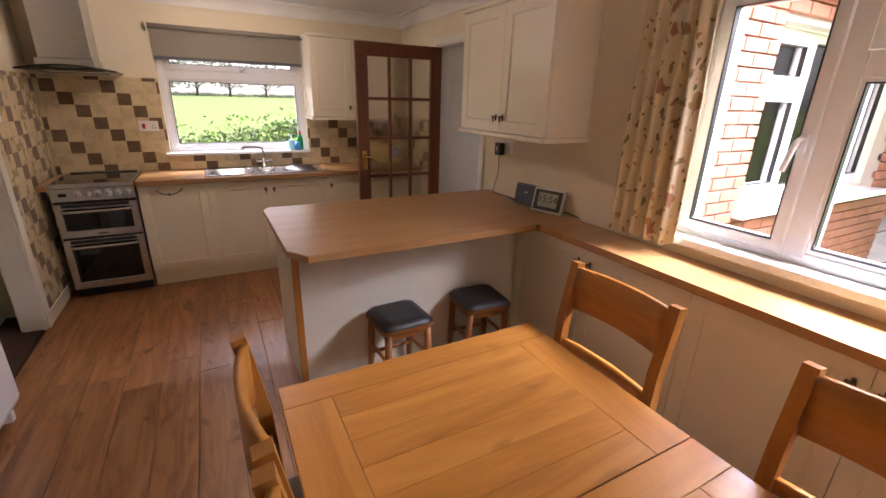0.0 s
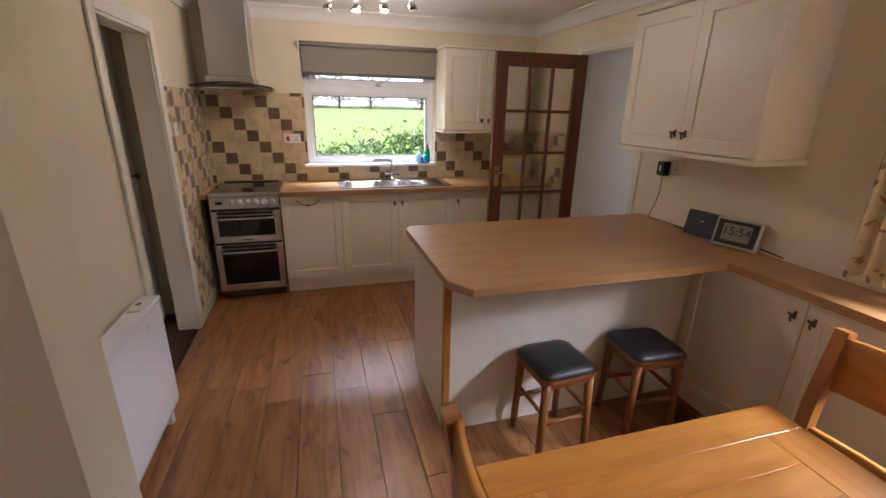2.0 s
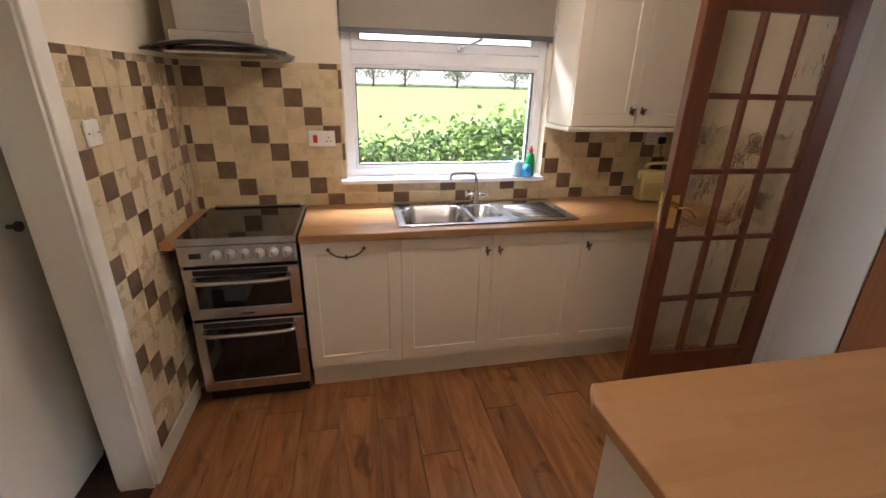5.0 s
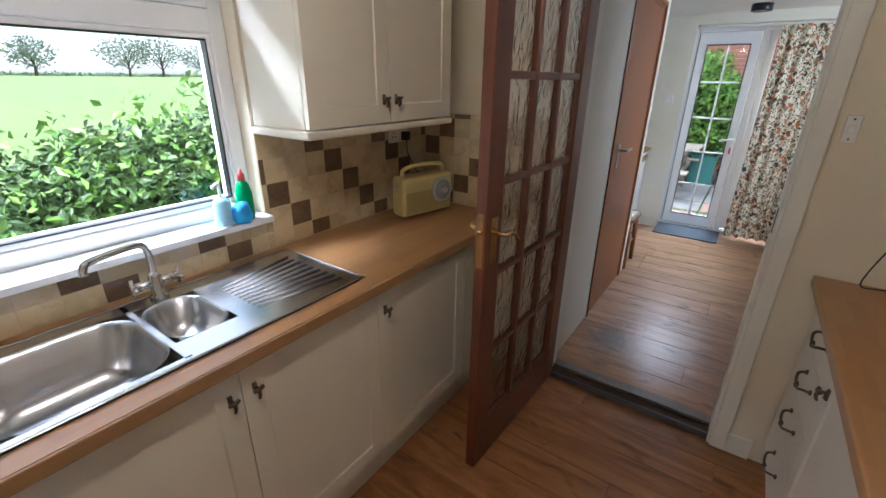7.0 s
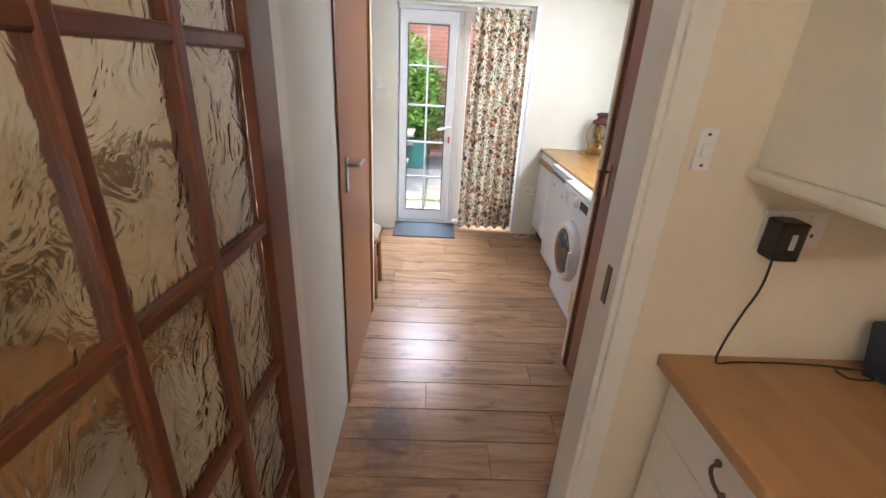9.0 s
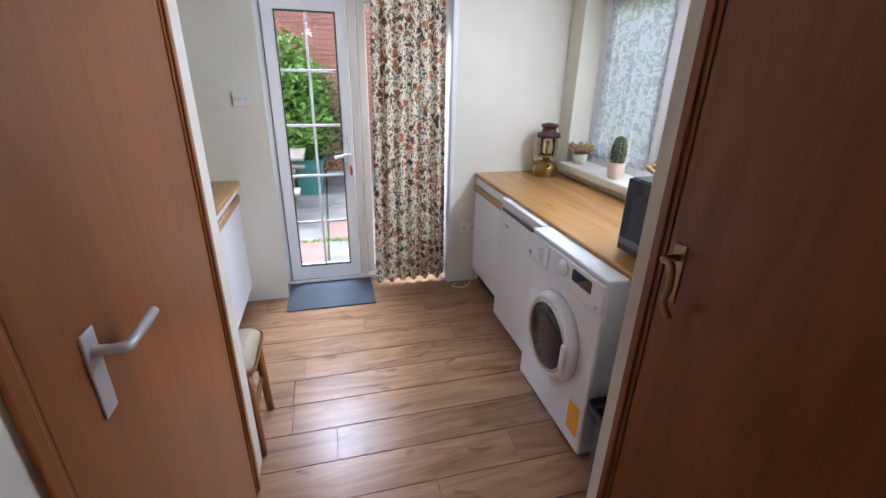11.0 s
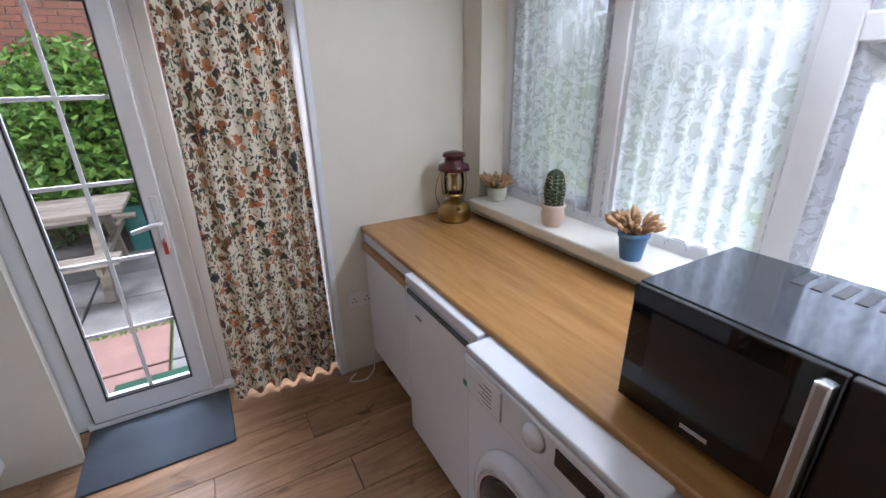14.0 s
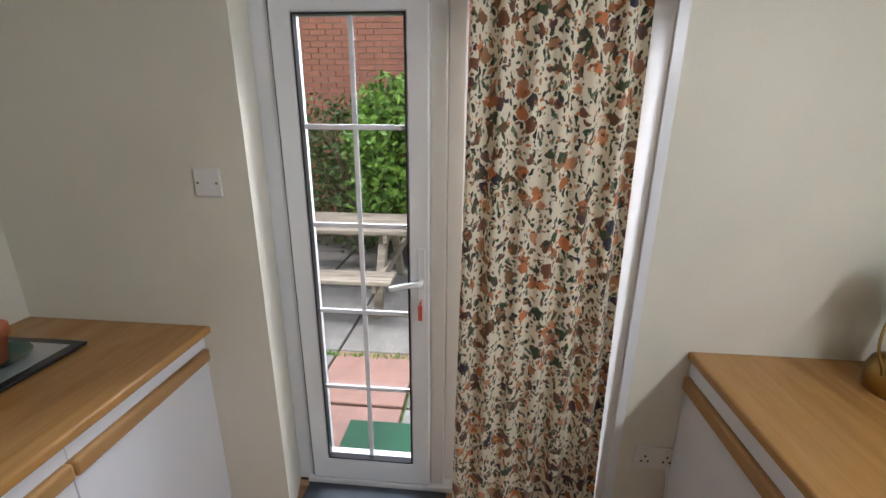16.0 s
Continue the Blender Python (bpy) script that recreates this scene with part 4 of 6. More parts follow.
for i in range(9):
    yy = 4.03 + i * 0.038
    part("drain_rib", tube([(0.66, yy + (4.18 - yy) * 0.35, WT + 0.006), (0.95, yy, WT + 0.007)], 0.005, 6), M_STEEL, sink, "", True)
tap = thing("tap", (0.515, 4.385, WT + 0.006), "chrome swan neck mixer tap with cross handles", "tap")
part("body", lathe([(0.026, 0), (0.026, 0.01), (0.018, 0.015), (0.018, 0.075), (0.012, 0.085)], (0.515, 4.385, WT + 0.006), 20), M_CHROME, tap, "", True)
part("spout", tube(bez([(0.515, 4.385, WT + 0.08), (0.515, 4.385, WT + 0.15), (0.50, 4.378, WT + 0.185), (0.455, 4.35, WT + 0.2), (0.35, 4.285, WT + 0.21), (0.33, 4.275, WT + 0.2), (0.325, 4.27, WT + 0.18)], 40), 0.0105, 12), M_CHROME, tap, "", True)
for s in (-1, 1):
    hb = tube([(0.515, 4.385, WT + 0.06), (0.515 + s * 0.06, 4.38, WT + 0.06)], 0.013, 12)
    tube([(0.515 + s * 0.065, 4.35, WT + 0.06), (0.515 + s * 0.065, 4.41, WT + 0.06)], 0.006, 8, hb)
    tube([(0.515 + s * 0.065, 4.38, WT + 0.035), (0.515 + s * 0.065, 4.38, WT + 0.088)], 0.006, 8, hb)
    part("cross_handle", hb, M_CHROME, tap, "", True)

# cooker
ck = thing("cooker", (-0.775, 4.2, 0), "stainless double oven cooker with black ceramic hob", "cooker")
cx0, cx1, cy = -1.035, -0.512, 3.895
part("body", box(cx0 + 0.004, cx1 - 0.004, cy + 0.03, NY - 0.03, 0.05, 0.895), M_BLACK, ck)
part("hob", box(cx0, cx1, cy + 0.01, NY - 0.025, 0.896, 0.918, 0.004), M_BLKGLASS, ck, "black ceramic glass hob")
part("hob_trim", boxes((cx0 - 0.003, cx1 + 0.003, cy, cy + 0.012, 0.885, 0.92), (cx1 - 0.008, cx1 + 0.003, cy + 0.012, NY - 0.025, 0.893, 0.921), bev=0.003), M_STEEL, ck)
part("rear_trim", box(cx0 + 0.03, cx1 - 0.03, NY - 0.05, NY - 0.025, 0.918, 0.93, 0.003), M_STEEL, ck)
cp = part("control_panel", box(cx0, cx1, cy - 0.005, cy + 0.03, 0.785, 0.885, 0.006), M_STEEL, ck)
part("clock", box(cx0 + 0.05, cx0 + 0.10, cy - 0.008, cy - 0.004, 0.825, 0.85, 0.002), M_BLKGLASS, cp, "dark oven clock window")
for i in range(6):
    part("dial", lathe([(0.026, 0), (0.026, -0.006), (0.019, -0.01), (0.018, -0.03), (0.012, -0.032)], (cx0 + 0.165 + i * 0.063, cy - 0.005, 0.84), 20, "y"), M_SILVER, cp, "", True)
    part("pointer", box(cx0 + 0.163 + i * 0.063, cx0 + 0.167 + i * 0.063, cy - 0.04, cy - 0.036, 0.828, 0.855), M_DKGREY, cp)
for z0, z1, lab in ((0.50, 0.768, "top oven door"), (0.075, 0.485, "main oven door")):
    dbm = bmesh.new()
    w = 0.05
    sash(dbm, "x", cy - 0.002, cx0, cx1, z0, z1, w, 0.03, 0.06, 0.045)
    dr = part("oven_door", dbm, M_STEEL, ck, "brushed steel " + lab)
    part("oven_glass", box(cx0 + w - 0.004, cx1 - w + 0.004, cy + 0.002, cy + 0.02, z0 + 0.055, z1 - 0.04), M_BLKGLASS, dr, "dark oven glass")
    part("vent_shadow", box(cx0 + w, cx1 - w, cy - 0.004, cy, z1 - 0.03, z1 - 0.004), M_BLACK, dr)
    hp = bez([(cx0 + 0.055, cy, z1 - 0.055), (cx0 + 0.07, cy - 0.04, z1 - 0.055), (cx0 + 0.26, cy - 0.05, z1 - 0.055), (cx1 - 0.07, cy - 0.04, z1 - 0.055), (cx1 - 0.055, cy, z1 - 0.055)], 32)
    hm = tube(hp, 0.012, 8)
    part("oven_handle", hm, M_STEEL, dr, "", True)
part("foot_strip", box(cx0 + 0.01, cx1 - 0.01, cy + 0.035, cy + 0.05, 0.0, 0.07), M_BLACK, ck)
part("maker_plate", box(-0.80, -0.74, cy - 0.004, cy - 0.002, 0.52, 0.53), M_DKGREY, ck)

# hood
hood = thing("extractor_hood", (-0.79, 4.3, 1.72), "steel chimney extractor hood with curved glass canopy", "extractor hood")
part("chimney", boxes((-0.955, -0.64, 4.17, NY - 0.005, 1.80, 2.378), bev=0.004), M_STEEL, hood)
part("motor_box", prism([(-0.97, 4.12), (-0.625, 4.12), (-0.625, NY - 0.014), (-0.97, NY - 0.014)], 1.735, 1.80, 0.01), M_STEEL, hood)
hb = bmesh.new()
ns = 18
rows_ = []
for i in range(ns + 1):
    u = -1 + 2 * i / ns
    x = -0.79 + 0.295 * u
    yf = 4.0 + 0.1 * u * u
    z = 1.745 - 0.03 * u * u
    rows_.append([hb.verts.new(p) for p in ((x, yf, z), (x, NY - 0.014, z), (x, NY - 0.014, z + 0.008), (x, yf, z + 0.008))])
for p, q in zip(rows_, rows_[1:]):
    for i in range(4):
        hb.faces.new((p[i], p[(i + 1) % 4], q[(i + 1) % 4], q[i]))
hb.faces.new(rows_[0])
hb.faces.new(rows_[-1][::-1])
part("glass_canopy", hb, M_HOODGL, hood, "curved smoked glass canopy")
ed = tube([(-0.79 + 0.295 * u, 4.0 + 0.1 * u * u, 1.749 - 0.03 * u * u) for u in np.linspace(-1, 1, 19)], 0.007, 6)
part("canopy_edge", ed, M_BLACK, hood, "", True)
part("filter_plate", box(-1.0, -0.58, 4.1, NY - 0.02, 1.705, 1.718, 0.003), M_STEEL, hood)


# wall cupboards
def wall_unit(facing, a0, a1, t_front, t_back, z0, z1, mid, label, near):
    th = thing("wall_cabinet", ((a0 + a1) / 2, (t_front + t_back) / 2, z0) if facing == "-y" else ((t_front + t_back) / 2, (a0 + a1) / 2, z0), label, "cabinet", "wall cabinets")
    inset = 0.021

    def bxx(p, q, t0, t1, c, e, bev=0.0):
        t0, t1 = min(t0, t1), max(t0, t1)
        return box(p, q, t0, t1, c, e, bev) if facing == "-y" else box(t0, t1, p, q, c, e, bev)
    part("body", bxx(a0, a1, t_front + inset, t_back, z0, z1, 0.002), M_CAB, th)
    part("pelmet", bxx(a0 - 0.02, a1 + (0.02 if near else 0), t_front - 0.015, t_back, z0 - 0.028, z0 - 0.001, 0.008), M_CAB, th)
    part("cornice", bxx(a0 - 0.015, a1 + (0.015 if near else 0), t_front - 0.012, t_back, z1 + 0.001, z1 + 0.03, 0.008), M_CAB, th)
    for p, q, kx in ((a0, mid, mid - 0.035), (mid, a1, mid + 0.035)):
        d = front("door", facing, p, q, z0 + 0.003, z1 - 0.003, t_front, th)
        c = (kx, t_front, z0 + 0.09) if facing == "-y" else (t_front, kx, z0 + 0.09)
        knob_on(c, facing, d)


wall_unit("-y", 0.975, 1.79, 4.155, NY - 0.012, 1.40, 2.10, 1.37, "cream shaker wall cupboard above radio", False)
wall_unit("-x", 1.68, 2.58, 1.69, EX - 0.001, 1.40, 2.13, 2.11, "cream shaker wall cupboard above peninsula", True)

# roller blind
bl = thing("roller_blind", (0.36, NY - 0.04, 1.86), "grey brown roller blind, partly lowered", "blind")
part("roller", tube([(k0 - 0.01, NY - 0.04, 2.105), (k1 + 0.0, NY - 0.04, 2.105)], 0.02, 14), M_BLIND, bl, "", True)
part("cloth", box(k0 + 0.005, k1 - 0.015, NY - 0.026, NY - 0.023, 1.875, 2.1), M_BLIND, bl)
part("bottom_bar", box(k0 + 0.003, k1 - 0.013, NY - 0.031, NY - 0.018, 1.85, 1.877, 0.004), M_DKGREY, bl)
part("bracket", box(k0 - 0.02, k0 - 0.008, NY - 0.065, NY, 2.07, 2.13, 0.003), M_WHITEPL, bl)
part("bracket", box(k1 + 0.002, k1 + 0.012, NY - 0.065, NY, 2.07, 2.13, 0.003), M_WHITEPL, bl)


# sockets and switches
def socket(c, facing, label, switch=False, gangs=2, red=False):
    th = thing("light_switch" if switch else "wall_socket", c, label, "switch" if switch else "socket")
    w, h = (0.146, 0.086) if gangs == 2 else (0.086, 0.086)
    if switch == "arch":
        w, h = 0.04, 0.09

    def b(x0, x1, d0, d1, z0, z1, bev):
        p = [to_face((x, y, z), c, facing) for x in (x0, x1) for y in (-d0, -d1) for z in (z0, z1)]
        xs, ys, zs = zip(*p)
        return box(min(xs), max(xs), min(ys), max(ys), min(zs), max(zs), bev)
    part("plate", b(-w / 2, w / 2, 0, 0.009, -h / 2, h / 2, 0.003), M_WHITEPL, th)
    if switch:
        part("rocker", b(-0.01, 0.01, 0.009, 0.014, -0.014, 0.014, 0.002), M_WHITEPL, th)
        for s in (-1, 1):
            part("screw", b(-0.003 if switch == "arch" else s * 0.03 - 0.003, 0.003 if switch == "arch" else s * 0.03 + 0.003, 0.009, 0.011, (s * 0.032 if switch == "arch" else 0) - 0.003, (s * 0.032 if switch == "arch" else 0) + 0.003, 0), M_BRONZE, th)
    else:
        for s in ((-0.036, 0.036) if gangs == 2 else (0,)):
            if red and s < 0:
                part("rocker", b(s - 0.012, s + 0.012, 0.009, 0.014, -0.022, 0.02, 0.002), paint("red_rocker", (0.5, 0.02, 0.02), 0.4), th, "red cooker switch")
                continue
            part("rocker", b(s - 0.008, s + 0.008, 0.009, 0.013, 0.018, 0.034, 0.002), M_WHITEPL, th)
            for dx, dz in ((0, 0.006), (-0.011, -0.014), (0.011, -0.014)):
                part("pin_hole", b(s + dx - 0.0035, s + dx + 0.0035, 0.009, 0.0095, dz - 0.004, dz + 0.004, 0), M_BLACK, th)
    return th


socket((-0.39, NY - 0.011, 1.30), "-y", "cooker control with red switch and socket on tiles", red=True)
socket((1.77, NY - 0.011, 1.30), "-y", "white double socket above radio")
socket((EX - 0.001, 2.705, 1.43), "-x", "narrow white light switch by doorway", "arch")
socket((EX - 0.001, 2.45, 1.265), "-x", "white double socket with black adapter")
socket((UE - 0.001, 3.745, 1.40), "-x", "white switch beside garden door", True, 1)
socket((UE - 0.001, 2.29, 0.50), "-x", "white double socket near floor")
socket((WX + 0.012, 3.60, 1.42), "+x", "white switch on tiled wall", True, 1)

ad = thing("power_adapter", (1.985, 2.49, 1.245), "black plug-in power adapter with hanging lead", "adapter")
part("body", box(1.955, 2.008, 2.462, 2.522, 1.205, 1.295, 0.006), M_BLACK, ad)
part("label_sticker", box(1.953, 1.955, 2.485, 2.497, 1.235, 1.27), M_SILVER, ad)
part("lead", tube(bez([(1.985, 2.495, 1.21), (1.985, 2.495, 1.13), (1.992, 2.51, 1.05), (1.985, 2.535, 0.97), (1.98, 2.54, 0.915), (1.985, 2.48, 0.914), (1.985, 2.33, 0.915), (1.97, 2.22, 0.918), (1.94, 2.19, 0.93), (1.9, 2.21, 0.94), (1.92, 2.25, 0.925), (1.97, 2.24, 0.915), (1.96, 2.2, 0.92)], 60), 0.0028, 6), M_BLACK, ad, "thin black lead", True)
strike = thing("strike_plate", (EX + 0.03, 2.823, 1.08), "worn brass strike plate on door jamb", "strike plate")
part("plate", box(EX + 0.03, EX + 0.055, 2.822, 2.825, 1.03, 1.13), M_BRONZE, strike)

# ---- peninsula ----
pen = thing("peninsula_unit", (1.1, 2.3, 0), "cream panelled breakfast bar with oak corner post", "breakfast bar")
part("front_panel", box(0.385, 1.80, 1.93, 1.95, 0.0, WB), paint("white_panel", (0.74, 0.7, 0.62), 0.45, vary=0.03), pen)
part("end_panel", box(0.355, 0.375, 1.96, 2.60, 0, WB), M_CAB, pen)
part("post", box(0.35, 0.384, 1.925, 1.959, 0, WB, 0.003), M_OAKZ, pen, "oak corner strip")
part("carcass", box(0.376, EX - 0.02, 1.951, 2.60, 0.12, WB - 0.002), M_CAB, pen)
part("plinth", box(0.40, EX - 0.02, 2.54, 2.56, 0, 0.12), M_CAB, pen)
for a, b, kind in ((1.52, EX - 0.02, "drawers"), (0.95, 1.52, "door"), (0.376, 0.95, "door")):
    if kind == "drawers":
        for z0, z1 in ((0.70, WB - 0.006), (0.54, 0.70), (0.36, 0.54), (0.135, 0.36)):
            d = front("drawer_front", "+y", a, b, z0, z1, 2.625, pen, False)
            bow_handle(((a + b) / 2 - 0.05, 2.625, (z0 + z1) / 2 + 0.02), "+y", d)
    else:
        d = front("door", "+y", a, b, 0.135, WB - 0.006, 2.625, pen)
        knob_on((b - 0.045, 2.625, 0.75), "+y", d)
wp = thing("worktop", (1.2, 2.1, WB), "beech block effect breakfast bar top with clipped corners", "worktop")
outline = [(0.335, 2.665), (0.302, 2.60), (0.312, 1.775), (0.388, 1.662), (1.70, 1.68), (1.72, 1.66), (1.72, -2.4), (EX - 0.001, -2.4), (EX - 0.001, 2.665)]
part("top", prism(outline, WB, WT, 0.006), M_WORK, wp)

# long low units below the dining window
EG = "dining wall units"
eb = [1.92, 1.33, 0.74, 0.15, -0.44, -1.03, -1.62, -2.2]
for i, (b, a) in enumerate(zip(eb, eb[1:])):
    u = thing("base_cabinet", (1.89, (a + b) / 2, 0), "cream shaker base cabinet below dining window", "cabinet", EG)
    part("body", box(1.781, EX - 0.002, a + 0.001, b - 0.001, 0.1, WB - 0.002), M_CAB, u)
    part("plinth", box(1.79, 1.81, a + 0.001, b - 0.001, 0, 0.1), M_CAB, u)
    d = front("door", "-x", a, b, 0.105, WB - 0.006, 1.76, u)
    knob_on((1.76, a + 0.04 if i % 2 == 0 else b - 0.04, 0.78), "-x", d)

# stools


def stool(loc, rz, seat_mat, label, h=0.48, w=0.29):
    th = thing("stool", (0, 0, 0), label, "stool", "stools")
    s = w / 2
    part("seat", loft([(rrect(-s * 0.7, s * 0.7, -s * 0.7, s * 0.7, 0.05), h + 0.008), (rrect(-s * 0.92, s * 0.92, -s * 0.92, s * 0.92, 0.05), h - 0.002), (rrect(-s, s, -s, s, 0.05), h - 0.02), (rrect(-s, s, -s, s, 0.05), h - 0.034)]), seat_mat, th, "padded vinyl seat", True)
    cap = th.children[0].data
    bm = bmesh.new()
    bm.from_mesh(cap)
    top = [v for v in bm.verts if v.co.z > h + 0.006]
    bmesh.ops.contextual_create(bm, geom=top)
    bm.to_mesh(cap)
    bm.free()
    part("seat_rim", loft([(rrect(-s - 0.006, s + 0.006, -s - 0.006, s + 0.006, 0.053), h - 0.022), (rrect(-s - 0.008, s + 0.008, -s - 0.008, s + 0.008, 0.055), h - 0.04), (rrect(-s, s, -s, s, 0.05), h - 0.05)]), M_BEECH, th, "", True)
    k = s - 0.03
    for sx in (-1, 1):
        for sy in (-1, 1):
            part("leg", tube([(sx * (k + 0.012), sy * (k + 0.012), 0), (sx * k, sy * k, h - 0.045)], 0.017, 8, None, 1.25), M_BEECH, th, "", True)
    for q in ((-k, -k, k, -k, 0.20), (-k, k, k, k, 0.20), (-k, -k, -k, k, 0.25), (k, -k, k, k, 0.25)):
        part("rail", tube([(q[0], q[1], q[4]), (q[2], q[3], q[4])], 0.011, 8), M_BEECH, th, "", True)
    for q in ((-k, -k, k, -k), (-k, k, k, k), (-k, -k, -k, k), (k, -k, k, k)):
        part("apron", box(min(q[0], q[2]) - 0.008, max(q[0], q[2]) + 0.008, min(q[1], q[3]) - 0.008, max(q[1], q[3]) + 0.008, h - 0.09, h - 0.045, 0.003), M_BEECH, th)
    th.matrix_basis = pose(*loc, 0, 0, rz)
    return th


st1 = stool((0.86, 1.755, 0), 3, M_VINYL, "wooden stool with black vinyl seat at breakfast bar")
copy_thing(st1, pose(1.385, 1.765, 0, 0, 0, -4))
stool((3.885, 3.765, UF), 0, M_TAN, "wooden stool with tan vinyl seat in utility", 0.46, 0.31)

# ---- dining table and chairs ----
tb = thing("dining_table", (0.62, 0.3, 0), "golden oak extending dining table, glossy varnish", "table")
tx0, tx1, ty1, ty0, tz = 0.148, 1.093, 0.968, 0.288, 0.76


def leaf_of(y0, y1):
    lo = tz - 0.028
    part("end_board", box(tx0, tx1, y1 - 0.105, y1, lo, tz, 0.003), M_OAKX, tb)
    for i in range(2):
        a, b = (tx0, tx0 + 0.135) if i == 0 else (tx1 - 0.135, tx1)
        part("side_board", box(a, b, y0, y1 - 0.106, lo, tz, 0.002), M_OAK, tb)
    n = 6
    ys = np.linspace(y0, y1 - 0.106, n + 1)
    for i in range(n):
        part("top_board", box(tx0 + 0.136, tx1 - 0.136, ys[i] + 0.0004, ys[i + 1] - 0.0004, lo, tz - 0.0005, 0.001), M_OAKX, tb)


leaf_of(ty0, ty1)
leaf_of(-0.40, ty0 - 0.003)
part("apron", boxes((tx0 + 0.06, tx0 + 0.085, -0.33, ty1 - 0.06, 0.64, tz - 0.03), (tx1 - 0.085, tx1 - 0.06, -0.33, ty1 - 0.06, 0.64, tz - 0.03), (tx0 + 0.085, tx1 - 0.085, ty1 - 0.085, ty1 - 0.06, 0.64, tz - 0.03)), M_OAKX, tb)
for x in (tx0 + 0.05, tx1 - 0.13):
    for y in (-0.36, ty1 - 0.13):
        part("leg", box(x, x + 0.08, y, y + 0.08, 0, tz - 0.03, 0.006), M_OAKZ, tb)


def bowed(x0, z0, z1, half, bow, t, bev=0.004):
    """A back rail that curves away behind the sitter, for a chair that faces +x."""
    b = bmesh.new()
    n = 10
    rr = []
    for i in range(n + 1):
        u = -1 + 2 * i / n
        x = x0 - bow * (1 - u * u)
        rr.append([b.verts.new(p) for p in ((x, u * half, z0), (x + t, u * half, z0), (x + t, u * half, z1), (x, u * half, z1))])
    for p, q in zip(rr, rr[1:]):
        for i in range(4):
            b.faces.new((p[i], p[(i + 1) % 4], q[(i + 1) % 4], q[i]))
    b.faces.new(rr[0])
    b.faces.new(rr[-1][::-1])
    return b


chair = thing("dining_chair", (0, 0, 0), "golden oak ladder back chair pushed to table", "chair", "dining chairs")
for s in (-1, 1):
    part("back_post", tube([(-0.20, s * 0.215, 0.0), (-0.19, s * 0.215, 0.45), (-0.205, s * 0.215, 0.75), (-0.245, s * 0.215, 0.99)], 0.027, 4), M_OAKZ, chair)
    part("leg", box(0.17, 0.21, s * 0.2 - 0.02, s * 0.2 + 0.02, 0, 0.43, 0.003), M_OAKZ, chair)
    part("side_rail", box(-0.18, 0.17, s * 0.2 - 0.011, s * 0.2 + 0.011, 0.37, 0.43, 0.002), M_OAKZ, chair)
part("top_rail", bowed(-0.243, 0.80, 0.975, 0.20, 0.03, 0.022), M_OAK, chair, "", True)
part("back_rail", bowed(-0.212, 0.62, 0.665, 0.20, 0.02, 0.02), M_OAK, chair, "", True)
part("front_rail", box(0.165, 0.185, -0.18, 0.18, 0.37, 0.43, 0.002), M_OAK, chair)
part("seat", box(-0.19, 0.215, -0.215, 0.215, 0.432, 0.47, 0.012), paint("brown_leather", (0.1, 0.05, 0.03), 0.45), chair, "brown leather seat pad")
chair.matrix_basis = pose(1.06, 0.735, 0, 0, 0, 180)
copy_thing(chair, pose(1.075, -0.05, 0, 0, 0, 180))
copy_thing(chair, pose(0.315, 0.705, 0, 0, 0, 2))
copy_thing(chair, pose(0.31, 0.2, 0, 0, 0, -2))

# heater
ht = thing("panel_heater", (WX + 0.07, 2.05, 0.05), "white slimline electric panel heater on wall", "heater")
hx = WX + 0.035
part("body", box(hx, WX + 0.125, 1.62, 2.47, 0.07, 0.655, 0.012), M_HEAT, ht)
part("top_cap", box(hx - 0.004, WX + 0.128, 1.615, 2.475, 0.65, 0.675, 0.008), M_HEAT, ht)
part("control_pad", box(hx + 0.01, WX + 0.105, 2.28, 2.44, 0.674, 0.684, 0.004), M_WHITEPL, ht)
part("control_window", box(hx + 0.03, WX + 0.085, 2.34, 2.365, 0.683, 0.686), M_DKGREY, ht)
part("bottom_trim", box(hx + 0.004, WX + 0.12, 1.63, 2.46, 0.055, 0.07, 0.003), M_SILVER, ht)
part("wall_bracket", boxes((WX + 0.001, hx, 1.75, 1.80, 0.2, 0.55), (WX + 0.001, hx, 2.28, 2.33, 0.2, 0.55)), M_DKGREY, ht)
for fy in (1.72, 2.33):
    part("foot", box(WX + 0.04, WX + 0.12, fy, fy + 0.04, 0.0, 0.056, 0.003), M_WHITEPL, ht)

# dining curtain
dc = thing("curtain", (1.94, 1.2, 0.97), "cream curtain printed with rust flowers", "curtain")
part("cloth", curtain(1.94, 0.98, 1.36, 0.965, 2.2, 5, 0.028, 0.85, "y", 4), M_CURT, dc, "", True)
part("rail", tube([(1.93, -2.2, 2.215), (1.93, 1.45, 2.215)], 0.012, 8), M_WHITEPL, dc, "", True)

# clock and box on the worktop
bx = thing("storage_box", (1.94, 2.08, WT), "dark navy plastic router box with pale badge", "box")
b_ = box(-0.03, 0.03, -0.105, 0.105, 0, 0.145, 0.008)
bmesh.ops.transform(b_, matrix=pose(1.945, 2.075, WT + 0.002, 0, 12, 8), verts=b_.verts)
part("case", b_, M_NAVY, bx)
b_ = box(-0.036, -0.029, -0.10, 0.10, 0.07, 0.138, 0.003)
bmesh.ops.transform(b_, matrix=pose(1.945, 2.075, WT + 0.002, 0, 12, 8), verts=b_.verts)
part("flap", b_, M_NAVY, bx)
b_ = box(-0.04, -0.035, -0.012, 0.012, 0.085, 0.092, 0.001)
bmesh.ops.transform(b_, matrix=pose(1.945, 2.075, WT + 0.002, 0, 12, 8), verts=b_.verts)
